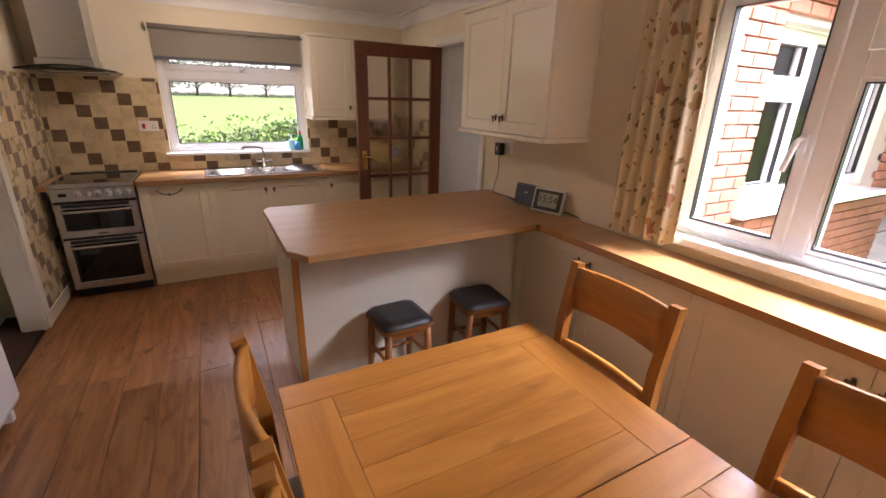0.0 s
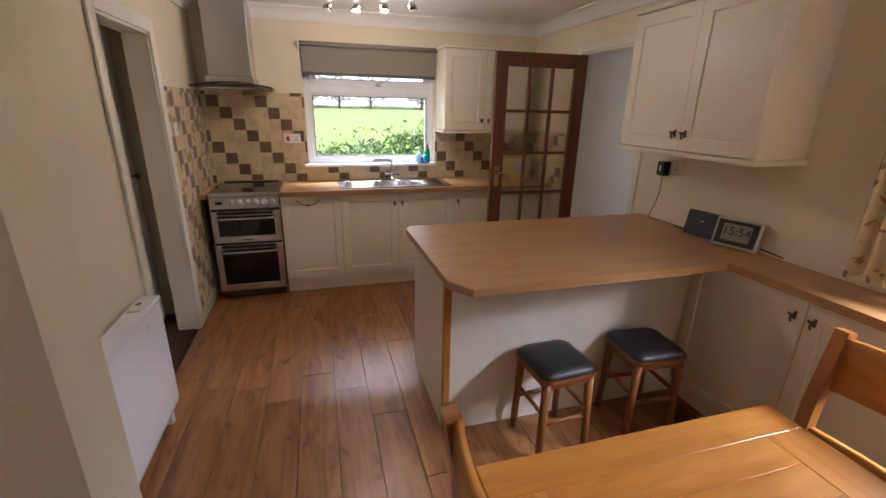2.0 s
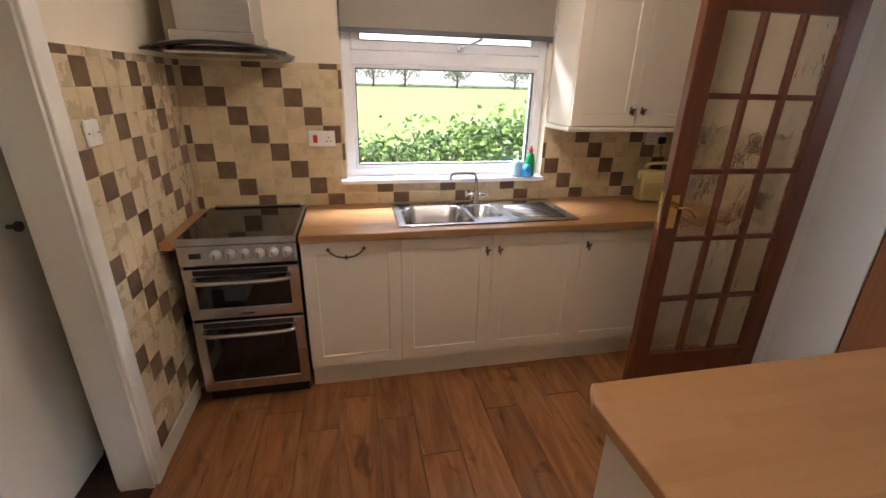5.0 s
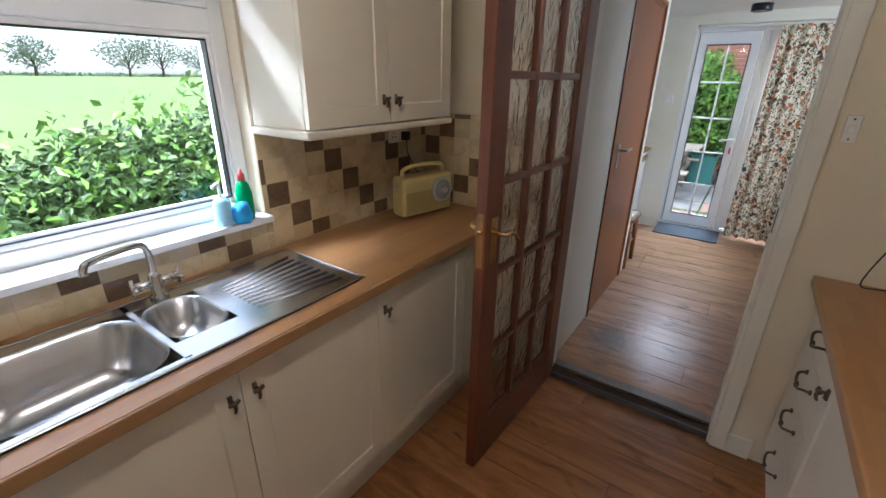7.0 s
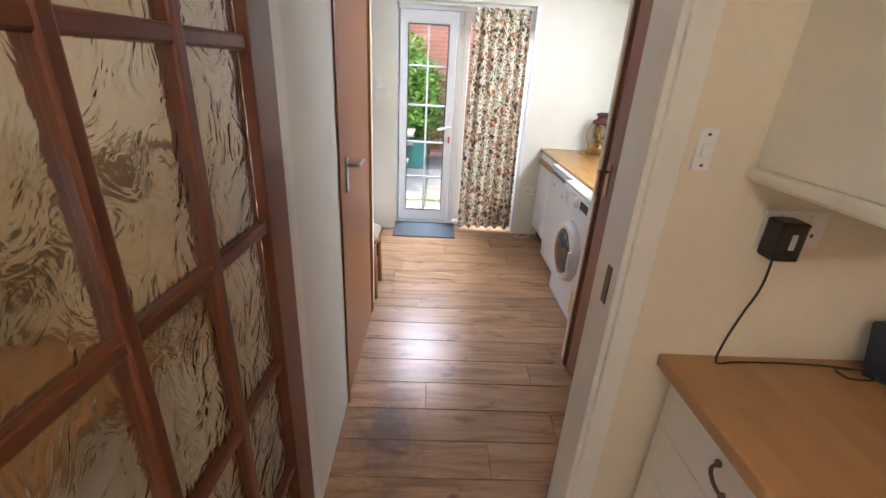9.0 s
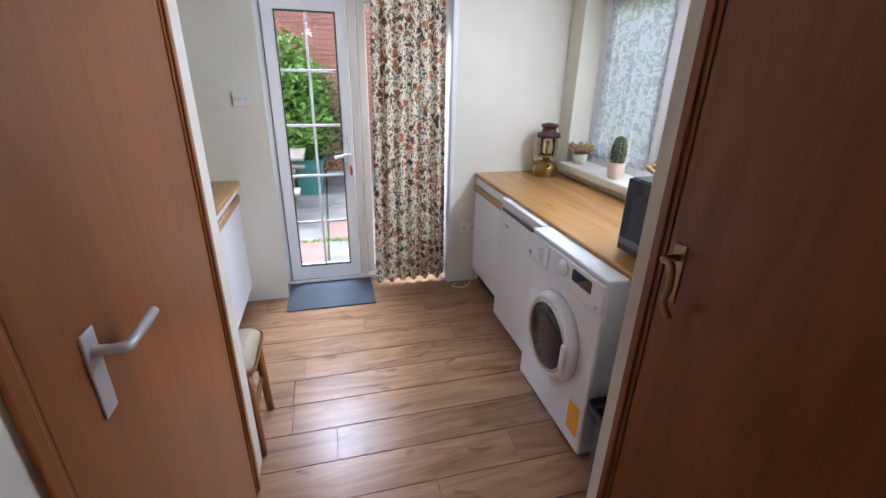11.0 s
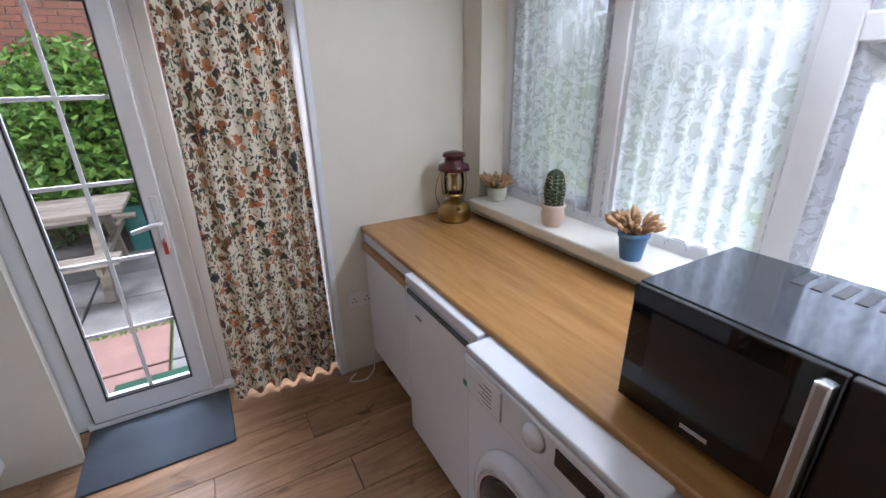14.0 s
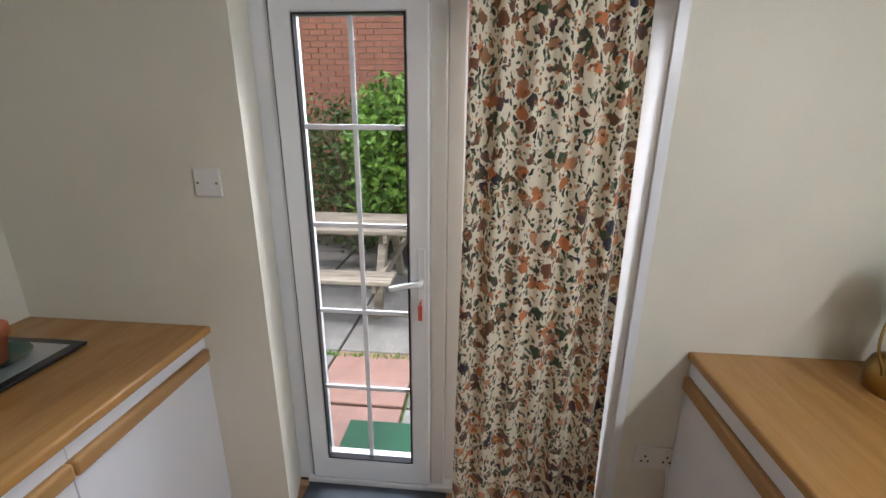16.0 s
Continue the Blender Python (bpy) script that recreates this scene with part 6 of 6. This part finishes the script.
for i, (c, m, lab) in enumerate(plist):
    prof = [[(0.035, 0), (0.045, 0.01), (0.052, 0.05), (0.05, 0.07)], [(0.034, 0), (0.042, 0.01), (0.05, 0.055), (0.045, 0.075), (0.054, 0.092), (0.05, 0.096)], [(0.036, 0), (0.05, 0.085), (0.054, 0.085), (0.054, 0.1)]][i]
    p = pot(c, prof, m, lab, "cactus")
    top = c[2] + prof[-1][1]
    part("soil", lathe([(0.045, -0.006), (0.043, 0.0)], (c[0], c[1], top + 0.001), 16), M_BARK, p)
    if i == 1:
        cb = bmesh.new()
        n, hh = 64, 20
        rings = []
        for j in range(hh + 1):
            v = j / hh
            r0 = 0.034 * (0.8 + 0.4 * math.sin(math.pi * min(1, v * 0.9 + 0.15))) * (1 if v < 0.85 else math.sqrt(max(0.02, 1 - ((v - 0.85) / 0.15) ** 2)))
            rings.append([cb.verts.new((c[0] + r0 * (1 + 0.13 * math.cos(10 * 2 * math.pi * k / n)) * math.cos(2 * math.pi * k / n), c[1] + r0 * (1 + 0.13 * math.cos(10 * 2 * math.pi * k / n)) * math.sin(2 * math.pi * k / n), top + 0.15 * v)) for k in range(n)])
        for q, r in zip(rings, rings[1:]):
            for k in range(n):
                cb.faces.new((q[k], q[(k + 1) % n], r[(k + 1) % n], r[k]))
        cb.faces.new(rings[-1])
        part("stem", cb, M_CACT, p, "ribbed green stem", True)
        sp = bmesh.new()
        for k in range(10):
            for j in range(9):
                a = 2 * math.pi * k / 10
                r0, z = 0.041, top + 0.012 + j * 0.0145
                for e in range(3):
                    b = a + rnd.uniform(-0.4, 0.4)
                    tube([(c[0] + r0 * math.cos(a), c[1] + r0 * math.sin(a), z), (c[0] + (r0 + 0.013) * math.cos(b), c[1] + (r0 + 0.013) * math.sin(b), z + rnd.uniform(-0.006, 0.008))], 0.0009, 3, sp)
        part("spines", sp, paint("pale_spine", (0.55, 0.45, 0.3), 0.6), p)
    else:
        sb = bmesh.new()
        for k in range(52):
            a, t = rnd.uniform(0, 2 * math.pi), math.sqrt(rnd.random())
            d = Vector((t * math.cos(a) * 1.1, t * math.sin(a) * 1.1, 0.55 + 0.5 * (1 - t))).normalized()
            p0 = Vector((c[0] + 0.03 * t * math.cos(a), c[1] + 0.03 * t * math.sin(a), top))
            L = rnd.uniform(0.06, 0.085)
            w = rnd.uniform(0.009, 0.012)
            b = bmesh.new()
            bmesh.ops.create_icosphere(b, subdivisions=1, radius=1)
            bmesh.ops.transform(b, matrix=Matrix.Translation(p0 + d * L * 0.75) @ d.to_track_quat("Z", "Y").to_matrix().to_4x4() @ Matrix.Diagonal((w, w, L * 0.42, 1)), verts=b.verts)
            merge(sb, b)
            tube([p0, p0 + d * L * 0.5], 0.003, 5, sb)
        part("rosette", sb, M_SUCC, p, "tan finger-like leaves", True)

# net and print curtains
nc = thing("net_curtain", (3.95, 1.5, 1.03), "white lace net curtain across utility window", "curtain")
part("cloth", curtain(1.46, u0 + 0.02, u1 - 0.02, 1.025, 2.05, 26, 0.016, 1.0, "x", 9), M_NET, nc, "", True)
part("wire", tube([(u0, 1.46, 2.05), (u1, 1.46, 2.05)], 0.004, 6), M_WHITEPL, nc)
uc = thing("curtain", (5.1, 2.8, 0.1), "cream curtain with woodland animals and flowers print", "curtain")
part("cloth", curtain(5.225, 2.445, 2.985, UF + 0.03, 2.045, 6, 0.024, 0.88, "y", 3), M_CURTU, uc, "", True)
part("pole", tube([(5.225, 2.44, 2.052), (5.225, 3.6, 2.052)], 0.01, 8), M_WHITEPL, uc)

dm = thing("door_mat", (5.0, 3.4, UF), "dark grey ribbed carpet door mat", "mat")
part("carpet", box(4.94, 5.355, 3.015, 3.62, UF + 0.001, UF + 0.012, 0.004), M_MAT, dm)
lw = thing("extension_lead", (5.08, 2.42, UF), "white cable lying on floor below socket", "cable")
part("cable", tube(bez([(UE - 0.015, 2.25, 0.47), (UE - 0.02, 2.24, 0.3), (UE - 0.02, 2.25, UF + 0.02), (5.1, 2.27, UF + 0.006), (5.04, 2.34, UF + 0.006), (5.07, 2.42, UF + 0.006), (5.12, 2.37, UF + 0.006)], 40), 0.004, 6), M_WHITEPL, lw, "", True)
cl = thing("ceiling_spot", (4.75, 3.13, UCEIL), "black round ceiling light fitting", "ceiling light")
part("housing", lathe([(0.075, 0), (0.075, -0.05), (0.068, -0.055), (0.05, -0.045)], (4.75, 3.13, UCEIL - 0.001), 24), M_BLACK, cl, "", True)
part("bulb", lathe([(0.05, -0.044), (0.045, -0.047)], (4.75, 3.13, UCEIL - 0.001), 20), M_WHITEPL, cl)

# tray and pot on the side worktop
tr = thing("tray", (4.42, 4.28, UT), "black tray with glass dish", "tray")
part("base", box(4.25, 4.58, 4.12, 4.42, UT + 0.001, UT + 0.012, 0.004), M_BLACK, tr)
part("inner", box(4.28, 4.55, 4.15, 4.39, UT + 0.012, UT + 0.014), M_SILVER, tr)
ds = thing("saucer", (4.42, 4.27, UT + 0.014), "dark green plant saucer on tray", "saucer")
part("dish", loft([(rrect(4.32, 4.52, 4.17, 4.37, 0.099), UT + 0.035), (rrect(4.35, 4.49, 4.20, 4.34, 0.069), UT + 0.018), (rrect(4.36, 4.48, 4.21, 4.33, 0.059), UT + 0.0145)]), paint("green_saucer", (0.05, 0.12, 0.09), 0.2), ds, "", True)
tp = thing("plant_pot", (4.42, 4.27, UT + 0.018), "terracotta plant pot on green saucer", "pot")
part("pot", lathe([(0.045, 0), (0.06, 0.08), (0.066, 0.08), (0.066, 0.105), (0.058, 0.105)], (4.42, 4.27, UT + 0.02), 24), paint("terracotta", (0.5, 0.16, 0.07), 0.7), tp, "", True)

for o in (tr, ds, tp):
    o.location += Vector((0.42, 0.0, 0))

# ---- outside ----


def leaves(parent, name, mat_, n, centre, size, leaf, seed, shell=0.0):
    """Many small leaf blades filling an uneven mass."""
    r = random.Random(seed)
    vs, fs = [], []
    c, s = Vector(centre), Vector(size)
    while len(fs) < n * 2:
        p = Vector((r.uniform(-1, 1), r.uniform(-1, 1), r.uniform(-1, 1)))
        lim = 1 + 0.35 * noise.noise(p * 2.2 + Vector((seed, 0, 0)))
        if p.length > lim or p.length < shell:
            continue
        q = c + Vector((p.x * s.x, p.y * s.y, p.z * s.z))
        d = Vector((r.uniform(-1, 1), r.uniform(-1, 1), r.uniform(-0.5, 0.9))).normalized()
        w = d.orthogonal().normalized()
        w.rotate(Matrix.Rotation(r.uniform(0, 6.28), 3, d))
        L = leaf * r.uniform(0.6, 1.3)
        i = len(vs)
        nrm = d.cross(w)
        vs += [q, q + d * L * 0.5 + w * L * 0.24 + nrm * L * 0.08, q + d * L, q + d * L * 0.5 - w * L * 0.24 + nrm * L * 0.08]
        fs += [(i, i + 1, i + 2), (i, i + 2, i + 3)]
    me_ = bpy.data.meshes.new(name)
    off = Vector(root_of(parent).location)
    me_.from_pydata([tuple(v - off) for v in vs], [], fs)
    me_.materials.append(mat_)
    ob = new(name, me_)
    ob.parent = parent
    return ob


gnd = bmesh.new()
xs = [-900, -300, -100, -40, -20, -10, 0, 10, 20, 40, 100, 300, 900]
grid = [[gnd.verts.new((x, y, -0.2 if abs(x) < 30 and y < 7 else (-0.2 + 0.0125 * max(0, min(y, 110) - 7)))) for x in xs] for y in (-900, -300, -100, -40, -20, -10, 0, 7, 20, 40, 70, 110, 300, 900)]
for p, q in zip(grid, grid[1:]):
    for i in range(len(xs) - 1):
        gnd.faces.new((p[i], p[i + 1], q[i + 1], q[i]))
structure("ground", gnd, M_GRASS, "bright green field rising to the horizon", "ground")
hd = thing("hedge", (0.9, 6.2, -0.2), "dense green laurel hedge outside kitchen window", "hedge")
br = bmesh.new()
rr = random.Random(2)
for i in range(26):
    x = -1.6 + i * 0.21
    tube([(x, 6.2, -0.2), (x + rr.uniform(-0.2, 0.2), 6.2 + rr.uniform(-0.3, 0.3), 0.5), (x + rr.uniform(-0.3, 0.3), 6.2 + rr.uniform(-0.4, 0.3), 0.9 + 0.1 * i * 0.2)], 0.02, 5, br, 0.4)
part("stems", br, M_BARK, hd)
# added solid block, stands in for the shade deep inside the hedge
tagged(part("dark_core", loft([(rrect(-1.4, 5.2, 6.0, 6.5, 0.2), 0.8), (rrect(-1.6, 5.4, 5.9, 6.7, 0.25), 0.3), (rrect(-1.6, 5.4, 5.9, 6.7, 0.25), -0.2)]), M_LEAF, hd), "solid block standing in for the hedge's shaded inside")
for i, (x, z, sx) in enumerate(((-1.1, 0.35, 0.7), (-0.3, 0.42, 0.75), (0.5, 0.50, 0.8), (1.2, 0.62, 0.8), (1.9, 0.72, 0.85), (2.8, 0.85, 0.9), (3.8, 0.85, 1.0), (4.8, 0.85, 1.0))):
    tagged(leaves(hd, "foliage", M_LEAF, 7500, (x, 6.15, z - 0.08), (sx, 0.62, 0.75), 0.066, 20 + i, 0.55), kind="stuff")
    tagged(leaves(hd, "young_foliage", M_LEAFB, 500, (x, 6.05, z + 0.12), (sx, 0.6, 0.72), 0.07, 40 + i, 0.85), kind="stuff")
# far hedge line and trees on the horizon, haze painted into their leaves
fh = thing("far_hedgerow", (10, 105, 0.9), "distant hedgerow along the field edge, leaf colour paled for haze", "hedge")
for i in range(12):
    tagged(leaves(fh, "foliage", M_LEAFHAZE, 900, (-70 + i * 17, 106, 1.1), (10, 2, 0.4), 0.5, 60 + i), kind="stuff")
for i, (x, hgt, wd) in enumerate(((-14, 7.5, 4.0), (-6, 7.5, 4.0), (-1, 8.5, 4.2), (5, 8.0, 3.8), (12, 8.2, 4.2), (24, 7.0, 3.5), (38, 8.0, 4.5), (44, 8.5, 4.5), (52, 7, 4), (66, 8, 4.5))):
    t = thing("tree", (x, 104, 0.9), "distant leafy tree on field edge", "tree", "far trees")
    tr_ = tube([(x, 104, 0.5), (x + 0.2, 104, 2.2), (x, 104, hgt * 0.6)], 0.3, 7, None, 0.4)
    for k in range(9):
        a = k * 2.4
        tube([(x + 0.1, 104, 2 + k * 0.28), (x + wd * 0.4 * math.cos(a), 104 + wd * 0.4 * math.sin(a), hgt * 0.5 + k * 0.3), (x + wd * 0.8 * math.cos(a), 104 + wd * 0.7 * math.sin(a), hgt * 0.62 + k * 0.3)], 0.1, 5, tr_, 0.3)
    part("trunk", tr_, M_BARK, t)
    tagged(leaves(t, "crown", M_LEAFHAZE, 1100, (x, 104, hgt * 0.66), (wd * 1.05, wd, hgt * 0.36), 0.55, 80 + i), kind="stuff")

# garden shrubs south of the utility window
for i, (x, y, h) in enumerate(((3.4, -4.6, 1.5), (5.2, -4.9, 1.9), (7.0, -4.4, 1.6), (8.8, -3.6, 1.8))):
    gs = thing("shrub", (x, y, -0.2), "dense green garden shrub beyond the lawn", "shrub", "courtyard shrubs")
    sb = bmesh.new()
    for k in range(6):
        a = k * 1.05
        tube([(x, y, -0.2), (x + 0.3 * math.cos(a), y + 0.3 * math.sin(a), h * 0.5), (x + 0.6 * math.cos(a), y + 0.5 * math.sin(a), h * 0.95)], 0.03, 5, sb, 0.4)
    part("stems", sb, M_BARK, gs)
    tagged(leaves(gs, "foliage", M_LEAF, 5000, (x, y, h * 0.62), (1.25, 0.8, h * 0.72), 0.1, 110 + i, 0.45), kind="stuff")

# patio beyond the garden door
pv = thing("patio", (7.0, 3.6, -0.14), "grey and red paving slabs with moss", "paving", kind="structure")
part("bed", box(UE + WT_E, 10.6, 1.0, 8.0, -0.195, -0.15), M_LAWN, pv)
gm = thing("boot_mat", (5.72, 3.4, -0.1), "green plastic turf mat outside door", "mat")
part("turf", box(5.52, 5.93, 3.10, 3.62, -0.099, -0.08, 0.006), M_GREENMAT, gm)
pt = thing("picnic_table", (7.9, 4.1, -0.1), "weathered wooden picnic table on patio", "table")
for i in range(5):
    part("top_board", box(7.45 + i * 0.145, 7.585 + i * 0.145, 3.55, 5.1, 0.60, 0.635, 0.006), M_WEATHER, pt)
for x in (7.12, 8.55):
    for i in range(2):
        part("seat_board", box(x + i * 0.13 - 0.13, x + i * 0.13 - 0.01, 3.6, 5.05, 0.31, 0.345, 0.006), M_WEATHER, pt)
for y in (3.78, 4.82):
    for s in (-1, 1):
        part("leg", tube([(7.81 + s * 0.55, y, -0.1), (7.81 + s * 0.2, y, 0.6)], 0.05, 4), M_WEATHER, pt)
    part("seat_beam", box(7.0, 8.65, y - 0.06, y - 0.02, 0.24, 0.31, 0.004), M_WEATHER, pt)
    part("top_beam", box(7.45, 8.15, y - 0.06, y - 0.02, 0.53, 0.598, 0.004), M_WEATHER, pt)
bs = thing("shrub", (9.3, 4.4, -0.15), "tall leafy garden shrub against brick wall", "shrub")
sb = bmesh.new()
for k in range(9):
    a = k * 0.7
    tube([(9.3, 4.4, -0.19), (9.3 + 0.3 * math.cos(a), 4.4 + 0.4 * math.sin(a), 0.7), (9.3 + 0.5 * math.cos(a), 4.4 + 0.9 * math.sin(a), 1.5)], 0.03, 5, sb, 0.4)
part("stems", sb, M_BARK, bs)
tagged(leaves(bs, "foliage", M_LEAF, 7000, (9.3, 4.3, 0.85), (0.6, 1.5, 1.0), 0.09, 7, 0.3), kind="stuff")
tagged(leaves(bs, "young_foliage", M_LEAFB, 5200, (9.0, 3.85, 1.05), (0.5, 0.65, 1.0), 0.11, 8, 0.3), kind="stuff")
tp2 = thing("planter", (8.75, 3.55, -0.14), "teal plastic planter under shrub", "planter")
part("tub", loft([(rrect(8.5, 9.0, 3.3, 3.8, 0.06), 0.42), (rrect(8.55, 8.95, 3.35, 3.75, 0.06), 0.4), (rrect(8.58, 8.92, 3.38, 3.72, 0.06), -0.14)]), paint("teal_plastic", (0.05, 0.2, 0.18), 0.5), tp2)
# ---- floorboards, tiles and bricks ----


def piece_mesh(name, sx, sy, sz, material, bev=0.0015):
    bm = box(-sx / 2, sx / 2, -sy / 2, sy / 2, -sz / 2, sz / 2, bev, seg=1)
    me = bpy.data.meshes.new(name)
    bm.to_mesh(me)
    bm.free()
    me.materials.append(material)
    return me


def lay(name, me, parent, loc):
    ob = new(name, me)
    ob.parent = parent
    ob.location = Vector(loc) - Vector(parent.location)
    return ob


def boards(parent, x0, x1, y0, y1, z, material, w=0.188, length=1.22, seed=3):
    rnd = random.Random(seed)
    cache = {}
    x = x0
    while x < x1 - 0.01:
        ww = min(w, x1 - x)
        y = y0 - rnd.uniform(0.05, length - 0.1)
        while y < y1 - 0.005:
            a, b = max(y, y0), min(y + length, y1)
            if b - a > 0.02:
                k = (round(ww, 3), round(b - a, 2))
                if k not in cache:
                    cache[k] = piece_mesh("floorboard", ww - 0.0025, k[1] - 0.002, 0.012, material)
                lay("floorboard", cache[k], parent, (x + ww / 2, (a + b) / 2, z - 0.006))
            y += length
        x += ww


fl = thing("floor_kitchen", (0, 0, 0), "warm brown wood laminate boards", "floor", kind="structure")
boards(fl, WX, EX + 0.02, 1.0, NY, 0.0, M_FLOOR, seed=5)
boards(fl, -3.0, EX, -2.5, 1.0, 0.0, M_FLOOR, seed=6)
fu = thing("floor_utility", (3.6, 3.2, UF), "lighter wood laminate boards across the passage", "floor", kind="structure")
boards(fu, EX + 0.12, UE + 0.215, 1.62, 4.5, UF, M_FLOORU, seed=8)

T = 0.098
partial = {}
structure("splashback_grout", boxes((WX + 0.006, k0 - 0.002, NY - 0.0085, NY, 0.6, 1.695), (k0 - 0.002, k1, NY - 0.0085, NY, 0.9, kz0 - 0.02), (k1, EX, NY - 0.0085, NY, 0.9, 1.395), (WX, WX + 0.0085, 3.49, NY, 0.1, 1.695), (EX - 0.0085, EX, 3.75, NY, 0.9, 1.395)), M_GROUT, "pale grout behind splashback tiles", "splashback")


def tile_field(parent, plane, k_from, k_to, r_from, r_to, dark, inside):
    for k in range(k_from, k_to):
        for r in range(r_from, r_to):
            a, z = k * T, 1.665 - r * T
            lo, hi = inside(plane, k, r)
            if lo is None:
                continue
            (a0, a1), (z0, z1) = lo, hi
            if a1 - a0 < 0.012 or z1 - z0 < 0.012:
                continue
            dk = dark(k, r)
            key = (plane, dk, round(a1 - a0, 3), round(z1 - z0, 3))
            if key not in partial:
                m = M_TILED if dk else M_TILE
                partial[key] = piece_mesh("dark_wall_tile" if dk else "wall_tile", *((a1 - a0 - 0.002, 0.008) if plane == "n" else (0.008, a1 - a0 - 0.002)), z1 - z0 - 0.002, m, 0.001)
            c, zz = (a0 + a1) / 2, (z0 + z1) / 2
            lay("dark_wall_tile" if dk else "wall_tile", partial[key], parent, (c, NY - 0.006, zz) if plane == "n" else ((WX + 0.006, c, zz) if plane == "w" else (EX - 0.006, c, zz)))


def clip(a0, a1, z0, z1, ra0, ra1, rz0, rz1):
    lo, hi = (max(a0, ra0), min(a1, ra1)), (max(z0, rz0), min(z1, rz1))
    return (lo, hi) if lo[1] > lo[0] and hi[1] > hi[0] else (None, None)


def n_tiles(ra0, ra1, rz0, rz1):
    def f(plane, k, r):
        x, z = -1.066 + k * T, 1.665 - (r + 1) * T
        return clip(x, x + T, z, z + T, ra0, ra1, rz0, rz1)
    return f


def w_tiles(plane, k, r):
    y, z = NY - 0.01 - (k + 1) * T, 1.665 - (r + 1) * T
    return clip(y, y + T, z, z + T, 3.49, NY - 0.012, 0.1, 1.695)


def e_tiles(plane, k, r):
    y, z = NY - 0.01 - (k + 1) * T, 1.665 - (r + 1) * T
    return clip(y, y + T, z, z + T, 3.78, NY - 0.012, 0.912, 1.395)


dn = lambda k, r: (k - r) % 4 == 0
tile_field(wall_n, "n", -1, 9, -1, 11, dn, n_tiles(WX + 0.012, k0 - 0.002, 0.6, 1.695))
tile_field(wall_n, "n", 7, 22, 5, 9, dn, n_tiles(k0 - 0.002, k1, 0.912, kz0 - 0.021))
tile_field(wall_n, "n", 20, 33, 2, 9, dn, n_tiles(k1, EX - 0.012, 0.912, 1.395))
tile_field(wall_w, "w", 0, 11, -1, 17, lambda k, r: (k + r) % 4 == 0, w_tiles)
tile_field(wall_e, "e", 0, 8, 2, 9, lambda k, r: (k + r) % 4 == 0, e_tiles)

bw = thing("wall_brick_courtyard", (3.0, 1.3, -0.15), "red brick courtyard wall around utility window", "wall", kind="structure")
part("mortar", boxes((EX + 0.26, u0, 1.28, 1.36, -0.15, 2.25), (u1, UE + 0.24, 1.28, 1.36, -0.15, 2.25), (u0, u1, 1.28, 1.36, -0.15, uz0 - 0.03), (u0, u1, 1.28, 1.36, uz1, 2.25)), M_MORTAR, bw)
bricks = {}
for r in range(32):
    z = -0.15 + r * 0.075
    x = EX + 0.26 - (0.1125 if r % 2 else 0)
    while x < UE + 0.24:
        a, b = max(x, EX + 0.26), min(x + 0.215, UE + 0.24)
        if not (uz0 - 0.1 < z + 0.03 < uz1):
            spans = [(a, b)]
        else:
            spans = [(a, min(b, u0)), (max(a, u1), b)]
        for s0, s1 in spans:
            if s1 - s0 > 0.03:
                k = round(s1 - s0, 3)
                if k not in bricks:
                    bricks[k] = piece_mesh("brick", k, 0.06, 0.065, M_BRICK, 0.003)
                lay("brick", bricks[k], bw, ((s0 + s1) / 2, 1.275 + random.uniform(-0.001, 0.001), z + 0.0325))
        x += 0.225

slabs = {}
for i in range(9):
    for j in range(9):
        x, y = UE + 0.62 + i * 0.61, 1.2 + j * 0.61
        red = (i * 7 + j * 3) % 11 == 1 or (i == 1 and j == 4)
        if red not in slabs:
            slabs[red] = piece_mesh("paving_slab", 0.59, 0.59, 0.05, M_PAVER if red else M_PAVE, 0.006)
        lay("paving_slab", slabs[red], pv, (x, y, -0.125 + random.uniform(-0.003, 0.003)))
mo = bmesh.new()
rm = random.Random(4)
for i in range(260):
    x, y = 6.63 + rm.gauss(0, 0.012), rm.uniform(3.0, 4.6)
    tube([(x, y, -0.102), (x + rm.uniform(-0.02, 0.02), y + rm.uniform(-0.02, 0.02), -0.102 + rm.uniform(0.015, 0.05))], 0.006, 3, mo, 0.2)
tagged(part("moss", mo, M_LEAFB, pv), kind="stuff")
gw = thing("wall_brick_garden", (10.2, 5.0, -0.2), "red brick garden building wall behind shrubs", "wall", kind="structure")
part("mortar", box(10.2, 10.4, 1.0, 9.0, -0.2, 4.2), M_MORTAR, gw)
fb_ = piece_mesh("brick", 0.03, 0.215, 0.065, M_BRICK, 0.0)
n = 0
bmw = bmesh.new()
for r in range(58):
    for c in range(30):
        y, z = 2.3 + c * 0.225 + (0.1125 if r % 2 else 0), -0.2 + r * 0.075 + 0.03
        if 4.4 < y < 6.6 and 1.0 < z < 3.2:
            lay("brick", fb_, gw, (10.196, y, z))
        else:
            box(10.182, 10.2, y - 0.1075, y + 0.1075, z - 0.032, z + 0.032, bm=bmw)
tagged(part("brickwork", bmw, M_BRICK, gw), kind="stuff")
